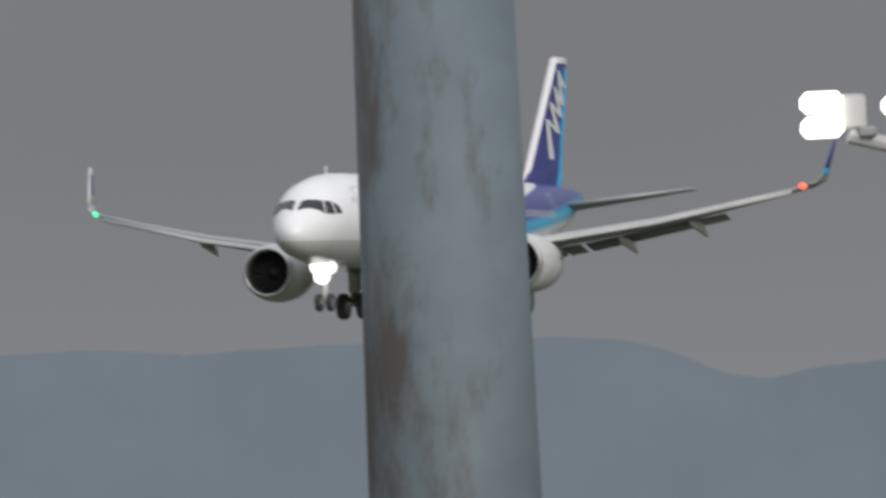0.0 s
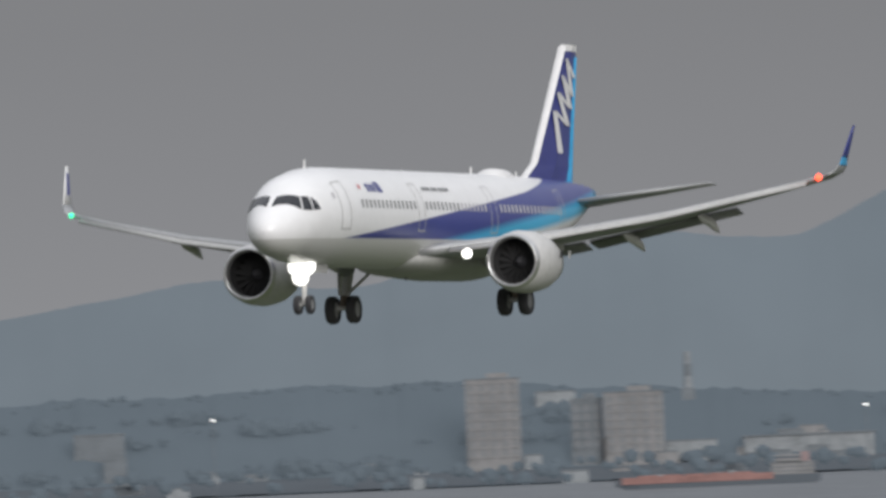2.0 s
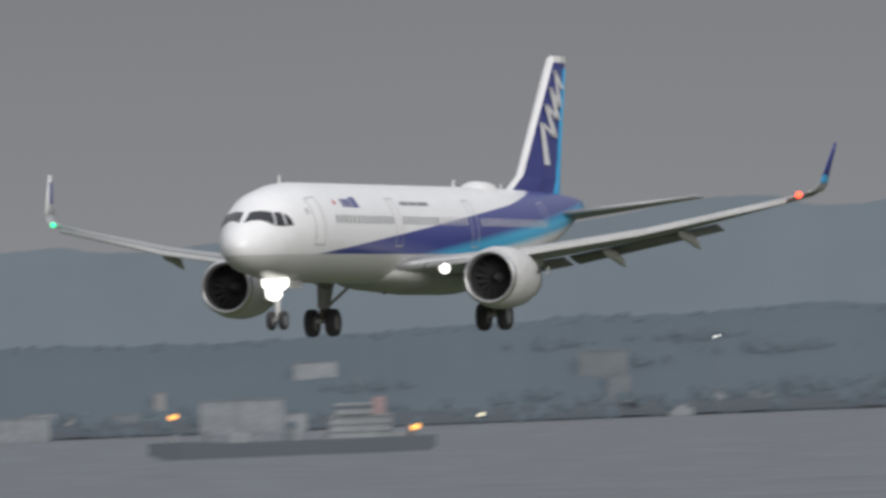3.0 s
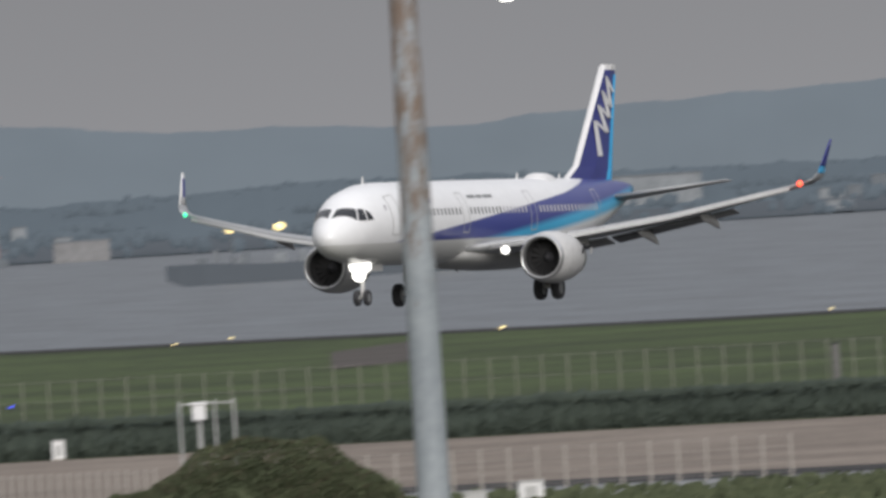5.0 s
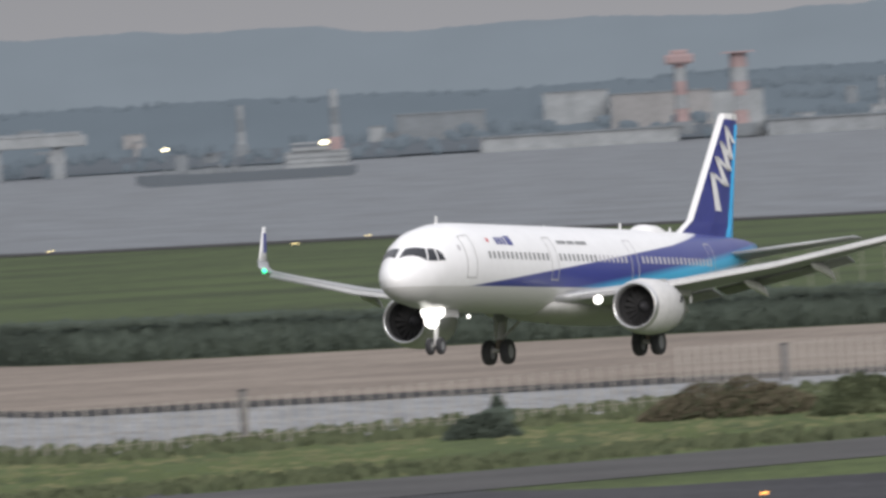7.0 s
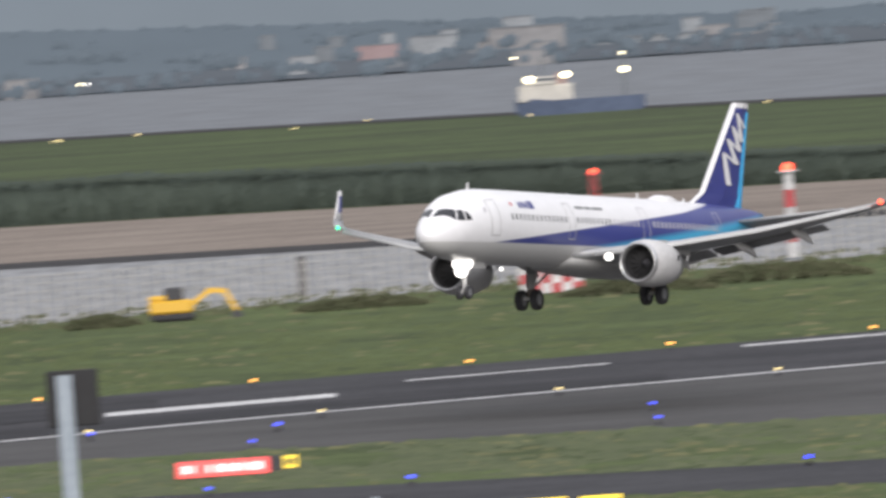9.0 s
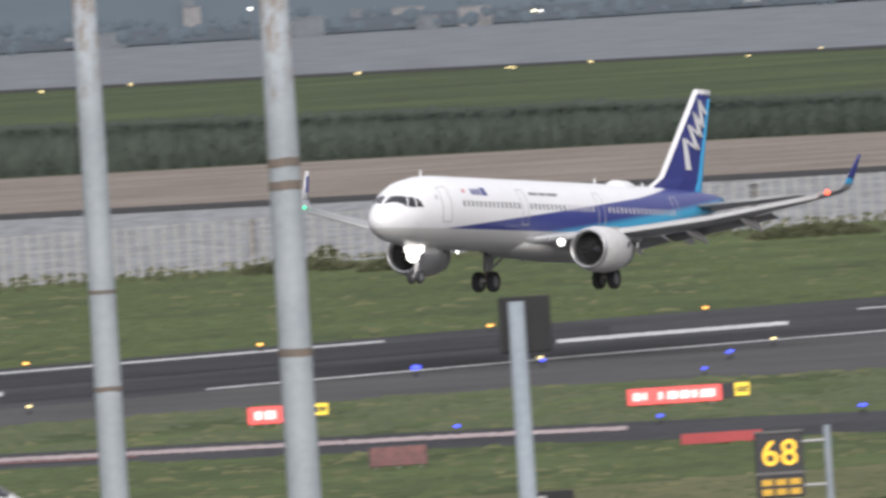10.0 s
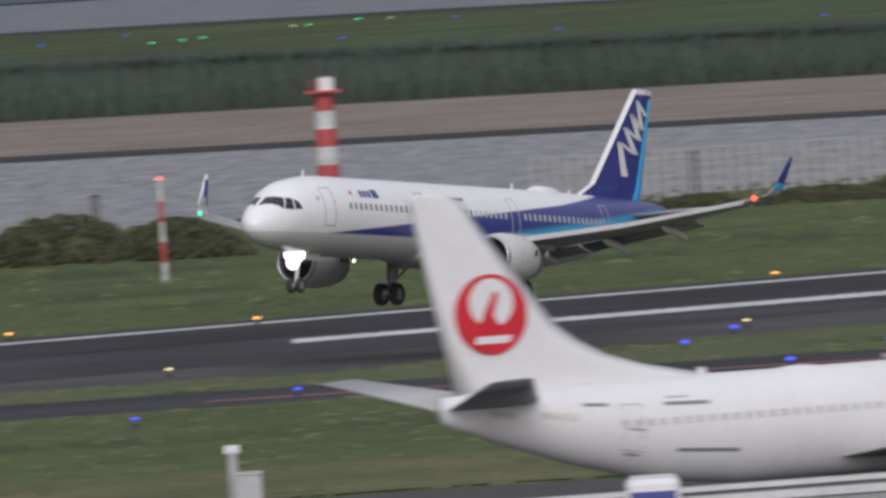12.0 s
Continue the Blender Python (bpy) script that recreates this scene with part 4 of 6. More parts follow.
    gear = part("nose_gear", bm, "light_grey", root)
    for dy in (-0.2, 0.2):
        wheel_mesh(gear, (15.6, dy, 0.34), 0.34, 0.2)
    # fin with its dorsal fillet
    bm = bmesh.new()
    loops = []
    for z, le, te, h in ((5.1, -5.2, -17.6, 0.05), (5.5, -7.4, -17.65, 0.10), (5.95, -9.6, -17.75, 0.14), (6.4, -11.1, -17.82, 0.16), (7.0, -12.25, -17.95, 0.17), (7.7, -13.2, -18.1, 0.165), (12.45, -16.85, -19.05, 0.09), (12.75, -17.25, -19.12, 0.07), (12.86, -17.6, -19.1, 0.03)):
        loops.append(upright_foil((le, 0, z), (te, 0, z), h))
    fin = part("fin", rings(bm, loops), "white", root, "tall white tail fin", smooth=True)
    # a plain red disc with a pale crescent on either side
    for sy in (1, -1):
        bm = bmesh.new()
        bmesh.ops.create_cone(bm, cap_ends=True, segments=48, radius1=1.52, radius2=1.52, depth=0.06, matrix=pose(-15.95, sy * 0.155, 8.22, 90, 0, 0))
        part("fin_disc", bm, "red", fin, "plain red disc")
        bm = bmesh.new()
        bmesh.ops.create_cone(bm, cap_ends=True, segments=40, radius1=0.92, radius2=0.92, depth=0.02, matrix=pose(-15.93, sy * 0.19, 8.66, 90, 0, 0))
        part("fin_marking", bm, "white", fin, "plain white round")
        bm = bmesh.new()
        prism(bm, [(-16.6, 7.6), (-15.55, 7.6), (-15.85, 8.2), (-15.62, 8.95), (-15.8, 9.12), (-16.25, 8.3)], sy * 0.2, sy * 0.212)
        part("fin_marking", bm, "red", fin, "slanted red bar")
        bm = bmesh.new()
        prism(bm, [(-16.7, 7.12), (-15.25, 7.12), (-15.15, 7.4), (-16.6, 7.4)], sy * 0.19, sy * 0.2)
        part("fin_marking", bm, "white", fin, "short white bar")
    bm = bmesh.new()
    blob(bm, (-3.0, 0, 5.22), 0.6, 0.4, 3, 0.0)
    for v in bm.verts:
        v.co.x = -3.0 + (v.co.x + 3.0) * 2.0
    part("radome", bm, "white", body, smooth=True)
    for x in (1.5, -6.8):
        bm = bmesh.new()
        rings(bm, [upright_foil((x, 0, 5.2), (x - 0.5, 0, 5.2), 0.03), upright_foil((x - 0.2, 0, 5.65), (x - 0.45, 0, 5.65), 0.015)])
        part("aerial", bm, "white", body)
    return root


taxi_jet = build_taxiing_jet()
JET_ROWS = [(0.0, -71.0, 722.0, 38.0), (9.5, -27.3, 720.5, 38.0), (10.5, -22.6, 719.3, 36.8), (11.0, -20.2, 717.2, 33.2), (11.5, -17.75, 716.6, 30.4), (11.8, -16.4, 714.6, 29.6), (12.0, -15.6, 714.0, 29.3)]


# ---- far shore: hills, woods, town ----
HILL = [(-3200, -190), (-500, -150), (1500, -170), (2990, -64), (3188, -67), (3366, -56), (3525, -63), (3544, -64), (3632, -38), (3682, -37), (3861, -45), (3903, -47), (4103, -44), (4281, -32), (4533, -45), (4579, -46), (4845, -74), (4881, -72), (4929, -67), (5168, -38), (5219, -35), (5488, -31), (5728, -13), (5930, -31), (6282, -44), (6501, -50), (7358, -161), (7540, -141), (7858, -176), (8145, -139), (8613, -211), (8791, -171), (9055, -227), (9091, -233), (9207, -231), (9378, -259), (9510, -235), (9672, -248), (9728, -297), (9756, -323), (9870, -329), (9887, -326), (10070, -332), (10175, -313), (10523, -321), (10841, -314), (10980, -310), (11078, -283), (11195, -219), (11295, -234), (11443, -257), (12600, -45)]
WOOD = [(-3200, 30), (-500, 35), (416, 63), (1817, 121), (2982, 63), (3379, 63), (3874, 73), (4122, 69), (4275, 62), (4725, 72), (4896, 69), (4919, 90), (5176, 73), (5220, 79), (5482, 66), (6073, 83), (6492, 89), (7279, 15), (7585, 22), (7791, 19), (8347, -1), (8604, 3), (8725, -16), (8784, -3), (9005, -8), (9196, 13), (9404, 18), (9498, 31), (9793, 47), (9814, 21), (9831, 26), (10173, 11), (10205, 18), (10508, 21), (12600, 25)]


def ridge(name, profile, r, material, label, category, rough, step, drop=0.0):
    """A rising slope whose crest follows a profile of dips."""
    bm = bmesh.new()
    cols = []
    b = -3200
    while b <= 12600:
        d = smooth_lerp(profile, b, 60) + rough * (noise.noise(Vector((b * 0.011, r, 0))) + 0.6 * noise.noise(Vector((b * 0.05, r, 2))))
        col = []
        for k in (0.0, 0.25, 0.55, 0.85, 1.0):
            rr = r + 60 * k
            z0, z1 = -2.0, DECK - d * rr / F
            z = z0 + (z1 - z0) * (k ** 0.7) + (0.8 * noise.noise(Vector((b * 0.02, k * 4, r))) if 0 < k < 1 else 0)
            col.append(bm.verts.new((rr * math.sin(b / F), rr * math.cos(b / F), z)))
        cols.append(col)
        b += step
    for a, c in zip(cols, cols[1:]):
        for j in range(4):
            bm.faces.new((a[j], a[j + 1], c[j + 1], c[j]))
    return tagged(part(name, bm, material, smooth=True), label, category, kind="structure")


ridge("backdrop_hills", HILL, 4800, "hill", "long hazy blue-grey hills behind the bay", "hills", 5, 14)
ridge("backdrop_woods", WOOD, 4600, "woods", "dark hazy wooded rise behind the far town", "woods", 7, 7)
strip("shore_land", "town_dark_hazed", 176.0, SHORE - 2, "dark low shore land with trees across the bay", "shore", z=0.5, rows=3, rise=6.0)


def size(units, r):
    return units * r / F


def far_building(b0, b1, top, base, wall, label, category="building", r=4490, floors=0, roof="town_grey_hazed", bays=0):
    """A block with roof, and windows where they can be told apart."""
    mid = (b0 + b1) / 2
    if base < 166:                     # stands up on the wooded rise
        rise = (DECK - smooth_lerp(WOOD, mid, 60) * 4660 / F) + 2.0
        share = max(0.02, min(0.95, (DECK - base * 4630 / F + 1.5) / max(rise, 1.0)))
        r = 4600 + 60 * share ** 1.43
    w, z0 = size(b1 - b0, r), far(mid, base, r).z
    h = far(mid, top, r).z - z0
    p = far(mid, base, r)
    t = thing("building", label, category, Matrix.Translation(p) @ pose(0, 0, 0, 0, 0, facing(mid)))
    part("wall", box(bmesh.new(), w, max(w * 0.6, 6), h + z0 + 2, pose(0, 0, -z0 - 2)), wall, t)
    rf = part("roof", box(bmesh.new(), w * 1.03, max(w * 0.6, 6) * 1.04, 0.35, pose(0, 0, h)), roof, t)
    if h > 10:
        part("plant_room", box(bmesh.new(), w * 0.4, 3, 1.2, pose(w * 0.1, 0, h + 0.35)), wall, rf)
    for i in range(bays):
        x = -w / 2 + w * (i + 0.5) / bays
        win = part("window_column", box(bmesh.new(), w / bays * 0.45, 0.2, h * 0.88, pose(x, -max(w * 0.6, 6) / 2 - 0.05, h * 0.06)), "town_window_hazed", t)
        for k in range(floors):
            part("sill", box(bmesh.new(), w / bays * 0.6, 0.35, h / floors * 0.25, pose(x, -max(w * 0.6, 6) / 2 - 0.1, h * (k + 0.5) / floors)), wall, win)
    return t


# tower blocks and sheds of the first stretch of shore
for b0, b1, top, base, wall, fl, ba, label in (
        (9010.4, 9105.3, -6.8, 141.1, "town_beige_hazed", 9, 5, "tall pale beige apartment tower across the bay"),
        (9254.3, 9359.2, 26.1, 139, "town_beige_hazed", 8, 5, "pale grey apartment block across the bay"),
        (9195.4, 9251.3, 35.6, 130.5, "town_grey_hazed", 6, 3, "dull grey apartment block across the bay")):
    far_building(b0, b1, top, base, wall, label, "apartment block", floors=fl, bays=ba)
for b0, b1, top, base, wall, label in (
        (9134.7, 9204.7, 20, 40, "town_pale_hazed", "low whitish building among trees on the shore"),
        (9362.1, 9452, 116.4, 130.3, "town_pale_hazed", "long pale shed on the far shore"),
        (9773.5, 9888.4, 52.2, 75.2, "town_beige_hazed", "long pinkish building across the bay"),
        (9500.2, 9730, 114.1, 130.1, "town_pale_hazed", "low pale warehouse row on the far shore"),
        (10154.7, 10204.7, 67.9, 85.9, "town_red_hazed", "small red-roofed building on the far shore"),
        (10204.7, 10266.6, 64.5, 82.5, "town_pale_hazed", "small white building on the far shore"),
        (10899.5, 10990.2, 36.5, 97, "town_beige_hazed", "beige stepped building on the far shore"),
        (7811, 7888.2, 63.4, 79.3, "town_pale_hazed", "pale shed on the far shore"),
        (8314.8, 8403.9, 62.8, 92.5, "town_grey_hazed", "grey building among trees on the shore")):
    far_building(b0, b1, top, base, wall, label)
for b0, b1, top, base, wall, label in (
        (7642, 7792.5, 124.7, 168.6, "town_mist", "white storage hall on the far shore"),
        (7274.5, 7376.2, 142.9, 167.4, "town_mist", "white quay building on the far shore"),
        (4752.7, 4845.4, 132.4, 167.3, "town_beige_hazed", "cream storage hall on the far shore"),
        (5010.7, 5110.4, 147.7, 167.6, "town_beige_hazed", "low pinkish shed on the far shore"),
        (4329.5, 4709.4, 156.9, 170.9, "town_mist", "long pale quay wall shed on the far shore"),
        (3935.8, 4049.8, 86, 127.9, "town_pale_hazed", "flat-roofed white factory on the far shore"),
        (4053.9, 4233.4, 95.7, 155.6, "town_beige_hazed", "pinkish factory block on the far shore"),
        (4232.8, 4324.5, 101, 173.8, "town_pale_hazed", "white factory block at the quay"),
        (3820.9, 4171.1, 158, 170.9, "town_pale_hazed", "long white quay shed on the far shore"),
        (3673, 3831.1, 109, 155.5, "town_grey_hazed", "grey works building on the far shore")):
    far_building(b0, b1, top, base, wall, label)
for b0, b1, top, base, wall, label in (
        (5679.6, 5769.5, 120.1, 181.9, "town_beige_hazed", "cream building with lights on the quay"),
        (6001.8, 6162.1, 93.8, 128.8, "town_pale_hazed", "pale quay building on the far shore"),
        (6336.9, 6477.5, 189.6, 219.5, "town_pale_hazed", "pale shed near the water on the far shore"),
        (1227.4, 1362.6, 114.2, 153.4, "town_beige_hazed", "cream terminal building across the bay"),
        (1086.9, 1170.8, 120.2, 148.2, "town_pale_hazed", "white quay building across the bay"),
        (1394.9, 1609.7, 144.9, 156.1, "town_pale_hazed", "long pale quay shed across the bay"),
        (992.4, 1067, 129.1, 150.5, "town_red_hazed", "reddish building across the bay"),
        (-725.3, -595.2, 120.4, 150.4, "town_pale_hazed", "pale low hall across the bay")):
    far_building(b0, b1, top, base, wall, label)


def far_bridge():
    """A raised roadway on piers at the edge of the far shore."""
    r = 4478.0
    p = far(3000, 0, r)
    k = r / F
    t = thing("bridge", "raised pale roadway deck on piers over the water", "bridge", Matrix.Translation((p.x, p.y, 0)) @ pose(0, 0, 0, 0, 0, facing(3000)))
    z = DECK - 128 * k
    part("deck", box(bmesh.new(), 300 * k, 8, 20 * k, pose(-26 * k, 0, z), 0.2), "town_pale_hazed", t)
    part("parapet", box(bmesh.new(), 280 * k, 8.2, 6 * k, pose(-26 * k, 0, z + 20 * k)), "town_mist", t)
    for x in (72, -40, -150):
        part("pier", box(bmesh.new(), 22 * k, 5, z + 1.0, pose(x * k, 0, -1.0)), "town_mist", t)


far_bridge()


def scatter_town():
    """Small houses and sheds along the shore, each its own block."""
    rnd = random.Random(5)
    for i in range(140):
        b = rnd.choice((rnd.uniform(8200, 11200), rnd.uniform(3000, 7800), rnd.uniform(-400, 2200)))
        base = rnd.uniform(150, 178) if rnd.random() < 0.6 else rnd.uniform(110, 160)
        w, h = rnd.uniform(18, 60), rnd.uniform(9, 20)
        far_building(b, b + w, base - h, base, rnd.choice(("town_grey_hazed", "town_grey_hazed", "town_pale_hazed", "town_beige_hazed")), "small hazy building on the far shore", r=rnd.uniform(4500, 4580),
                     roof="town_grey_hazed")


scatter_town()


def shore_trees():
    """Trees of the far shore as one uneven belt of clumps."""
    rnd = random.Random(9)
    bm = bmesh.new()
    b = -3000
    while b < 11300:
        r = rnd.uniform(4486, 4560)
        s = rnd.uniform(0.9, 2.4)
        p = far(b, 0, r)
        blob(bm, (p.x, p.y, 0.5 + 6.0 * (r - 4486) / 100 + s * 0.5), s, 0.9, 1, 0.5)
        b += rnd.uniform(6, 26)
    for i in range(800):            # tree tops on the wooded rise
        b, share = rnd.uniform(-600, 11800), rnd.uniform(0.9, 1.0)
        rise = (DECK - smooth_lerp(WOOD, b, 60) * 4660 / F) + 2.0
        r, s = 4600 + 60 * share, rnd.uniform(0.35, 1.1)
        p = far(b, 0, r)
        blob(bm, (p.x, p.y, -2.0 + rise * share ** 0.7 + s * 0.2), s, 0.8, 1, 0.5)
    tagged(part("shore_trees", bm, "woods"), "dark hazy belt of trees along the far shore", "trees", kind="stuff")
    unit = bmesh.new()
    bmesh.ops.create_icosphere(unit, subdivisions=2, radius=1)
    shape, tris = [v.co.copy() for v in unit.verts], [[v.index for v in f.verts] for f in unit.faces]
    unit.free()
    verts, faces = [], []
    for i in range(70):
        b0, share = rnd.uniform(-600, 11800), rnd.uniform(0.15, 0.8)
        rise = (DECK - smooth_lerp(WOOD, b0, 60) * 4660 / F) + 2.0
        ln = rnd.uniform(40, 160)
        for j in range(int(ln / 5)):
            u = rnd.uniform(-1, 1)
            r, s = 4597 + 60 * share, rnd.uniform(1.0, 2.4) * (1.15 - abs(u))
            p = far(b0 + u * ln, 0, r)
            p.z = -2.0 + rise * share ** 0.7 + rnd.uniform(-0.4, 0.8)
            v0 = len(verts)
            for c in shape:
                k = s * (1 + 0.5 * noise.noise(c * 2.2 + p))
                verts.append((p.x + c.x * k, p.y + c.y * k, p.z + c.z * k * 1.0))
            faces += [[v0 + q for q in f] for f in tris]
    me = bpy.data.meshes.new("shore_grove")
    me.from_pydata(verts, [], faces)
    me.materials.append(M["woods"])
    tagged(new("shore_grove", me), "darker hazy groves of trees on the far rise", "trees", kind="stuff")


shore_trees()


def striped_mast(b, top, base, r, w, bands, label, category="mast", colors=("town_red_hazed", "town_pale_hazed"), round_=True, head=None):
    """A mast in red and white bands."""
    p, q = far(b, base, r), far(b, top, r)
    h = q.z - p.z
    t = thing("mast", label, category, Matrix.Translation(p) @ pose(0, 0, 0, 0, 0, facing(b)))
    part("foot", box(bmesh.new(), w * 1.5, w * 1.5, 3.0, pose(0, 0, -2.8)), "town_grey_hazed", t)
    for k in range(bands):
        bm = bmesh.new()
        z0, z1 = h * k / bands, h * (k + 1) / bands
        s0, s1 = w * (1 - 0.25 * k / bands) / 2, w * (1 - 0.25 * (k + 1) / bands) / 2
        if round_:
            rod(bm, (0, 0, z0), (0, 0, z1), s0, s1, 12)
        else:
            for cx, cy in ((-1, -1), (1, -1), (1, 1), (-1, 1)):
                rod(bm, (cx * s0, cy * s0, z0), (cx * s1, cy * s1, z1), w * 0.09, n=6)
            rod(bm, (-s0, -s0, z0), (s1, -s1, z1), w * 0.06, n=5)
            rod(bm, (s0, -s0, z0), (-s1, -s1, z1), w * 0.06, n=5)
        part("band", bm, colors[k % 2], t)
    if head == "block":              # a wide head of platforms and gear
        part("head_block", box(bmesh.new(), w * 2.0, w * 1.8, h * 0.15, pose(0, 0, h * 0.85), 0.5), colors[0], t)
        part("head_rail", box(bmesh.new(), w * 1.2, w * 1.2, h * 0.06, pose(0, 0, h * 1.0), 0.2), colors[0], t)
    elif head:
        part("platform", box(bmesh.new(), w * 1.5, w * 1.5, h * 0.02, pose(0, 0, h)), colors[0], t)
        if head != "none":
            part("beacon", ball(bmesh.new(), (0, 0, h + w * 0.35), w * 0.42), head, t, "glowing red warning light")
    return t


for b, top, base, w, n in ((4896, 28.2, 172.1, 5.4, 5), (4283.7, 34.2, 160.9, 5.2, 5), (4179.6, 30.0, 151.4, 3.4, 5)):
    striped_mast(b, top, base, 4488, w, n, "hazy red and white banded tower on the far shore", "tower", head="block" if w < 5 else "none")
for b, top, base, w in ((3565, 54.9, 148.7, 2.4), (9405.3, -41.6, 23.4, 2.0), (3398.2, 74.4, 143.6, 2.0), (4536, 89.9, 151.7, 1.6)):
    striped_mast(b, top, base, 4520, w, 3, "slender pale chimney on the far shore", "chimney", ("town_pale_hazed", "town_grey_hazed"))
for b, d, mt in ((9821.1, 154.7, "lamp_warm"), (10073.8, 53.7, "lamp_warm"), (9963.9, 48.9, "lamp_white"), (9717.9, 65.2, "lamp_white"), (9847.2, 85.8, "lamp_green"), (10165.1, 71.7, "lamp_orange"),
                 (9830.5, 50.7, "lamp_orange"), (10858.5, 88.3, "lamp_warm"), (8140.2, 165.9, "lamp_warm"), (8561.9, 44.7, "lamp_white"), (10199, 161.1, "lamp_yellow"), (1269.6, 168.7, "lamp_warm"),
                 (0.5, 128.6, "lamp_white"), (513.5, 163.7, "lamp_white"), (-0.5, 127.1, "lamp_white"), (501.1, 162.5, "lamp_warm"), (1460.6, 171.8, "lamp_warm")):
    p = far(b, d, 4483)
    t = thing("shore_lamp", "small bright lamp on a mast across the bay", "lamp", Matrix.Translation((p.x, p.y, 0.5)), group="shore lamps")
    part("lamp", ball(bmesh.new(), (0, 0, p.z - 0.5), 0.3), mt, t)
    part("pole", rod(bmesh.new(), (0, 0, -1), (0, 0, p.z - 1.0), 0.12, n=6), "town_grey_hazed", t)


def ship(b0, b1, dip, hull_h, label, hull_mat="town_dark_hazed", house=(0.75, 0.95), house_h=3.0, deck_mat="town_grey_hazed", lights=(), masts=(), house_mat="town_pale_hazed", bow_left=True, cargo=None, bulwark=None):
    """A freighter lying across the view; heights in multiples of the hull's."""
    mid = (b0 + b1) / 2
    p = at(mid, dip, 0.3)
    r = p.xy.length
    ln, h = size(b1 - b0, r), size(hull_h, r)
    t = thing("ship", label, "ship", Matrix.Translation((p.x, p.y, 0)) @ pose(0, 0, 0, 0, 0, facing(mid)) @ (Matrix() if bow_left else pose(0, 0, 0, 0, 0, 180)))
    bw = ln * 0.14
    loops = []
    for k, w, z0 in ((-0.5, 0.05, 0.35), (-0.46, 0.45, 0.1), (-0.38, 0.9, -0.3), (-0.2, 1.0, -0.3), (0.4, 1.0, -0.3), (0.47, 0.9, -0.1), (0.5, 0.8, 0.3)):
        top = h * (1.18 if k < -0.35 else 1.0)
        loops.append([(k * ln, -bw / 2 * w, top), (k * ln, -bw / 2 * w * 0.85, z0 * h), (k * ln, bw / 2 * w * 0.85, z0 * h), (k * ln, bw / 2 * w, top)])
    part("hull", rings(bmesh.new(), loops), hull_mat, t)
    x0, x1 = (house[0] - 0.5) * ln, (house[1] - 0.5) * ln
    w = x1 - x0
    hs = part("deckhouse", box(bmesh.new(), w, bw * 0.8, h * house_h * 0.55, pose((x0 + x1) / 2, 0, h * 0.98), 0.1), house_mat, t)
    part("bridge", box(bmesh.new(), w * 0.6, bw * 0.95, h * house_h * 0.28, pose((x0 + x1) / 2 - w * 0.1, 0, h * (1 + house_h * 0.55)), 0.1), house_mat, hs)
    part("bridge_windows", box(bmesh.new(), w * 0.62, bw * 0.97, h * house_h * 0.09, pose((x0 + x1) / 2 - w * 0.1, 0, h * (1 + house_h * 0.68))), "town_dark_hazed", hs)
    part("funnel", box(bmesh.new(), w * 0.2, bw * 0.3, h * house_h * 0.45, pose(x1 - w * 0.2, 0, h * (1 + house_h * 0.5)), 0.1), "town_red_hazed", hs)
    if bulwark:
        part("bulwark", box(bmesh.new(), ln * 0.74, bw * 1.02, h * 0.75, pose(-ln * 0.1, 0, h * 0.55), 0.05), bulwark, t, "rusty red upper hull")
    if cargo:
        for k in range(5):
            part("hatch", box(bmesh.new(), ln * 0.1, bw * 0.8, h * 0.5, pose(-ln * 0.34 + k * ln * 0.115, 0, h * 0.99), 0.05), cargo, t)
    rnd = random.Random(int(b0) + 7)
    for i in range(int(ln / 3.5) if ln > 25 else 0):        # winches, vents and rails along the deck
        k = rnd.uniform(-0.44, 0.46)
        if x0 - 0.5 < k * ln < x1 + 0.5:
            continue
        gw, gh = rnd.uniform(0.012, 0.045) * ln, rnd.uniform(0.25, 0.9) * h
        part("deck_gear", box(bmesh.new(), gw, bw * rnd.uniform(0.2, 0.6), gh, pose(k * ln, 0, h * 0.99), 0.04), rnd.choice(("town_grey_hazed", "town_mist", "town_pale_hazed")), t)
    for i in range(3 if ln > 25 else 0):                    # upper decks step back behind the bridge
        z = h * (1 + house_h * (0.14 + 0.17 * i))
        part("deck_edge", box(bmesh.new(), w * 1.04, bw * 0.86, h * 0.07, pose((x0 + x1) / 2, 0, z)), "town_grey_hazed", hs)
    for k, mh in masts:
        part("mast", rod(bmesh.new(), ((k - 0.5) * ln, 0, h), ((k - 0.5) * ln, 0, h * (1 + mh)), h * 0.09, h * 0.05, 8), "town_grey_hazed", t)
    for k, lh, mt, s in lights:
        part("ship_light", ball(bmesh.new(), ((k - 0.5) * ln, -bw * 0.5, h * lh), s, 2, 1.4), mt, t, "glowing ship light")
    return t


ship(9269.8, 9632.5, 196.5, 16, "red and dark freighter with a cream deckhouse on the bay", house=(0.76, 0.97), house_h=2.6, house_mat="town_beige_hazed", cargo="ship_red", masts=((0.2, 1.2),), bulwark="ship_red")
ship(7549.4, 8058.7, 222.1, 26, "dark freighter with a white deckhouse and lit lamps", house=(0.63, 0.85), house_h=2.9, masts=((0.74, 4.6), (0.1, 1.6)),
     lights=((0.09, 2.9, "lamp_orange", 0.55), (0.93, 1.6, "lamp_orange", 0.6)))
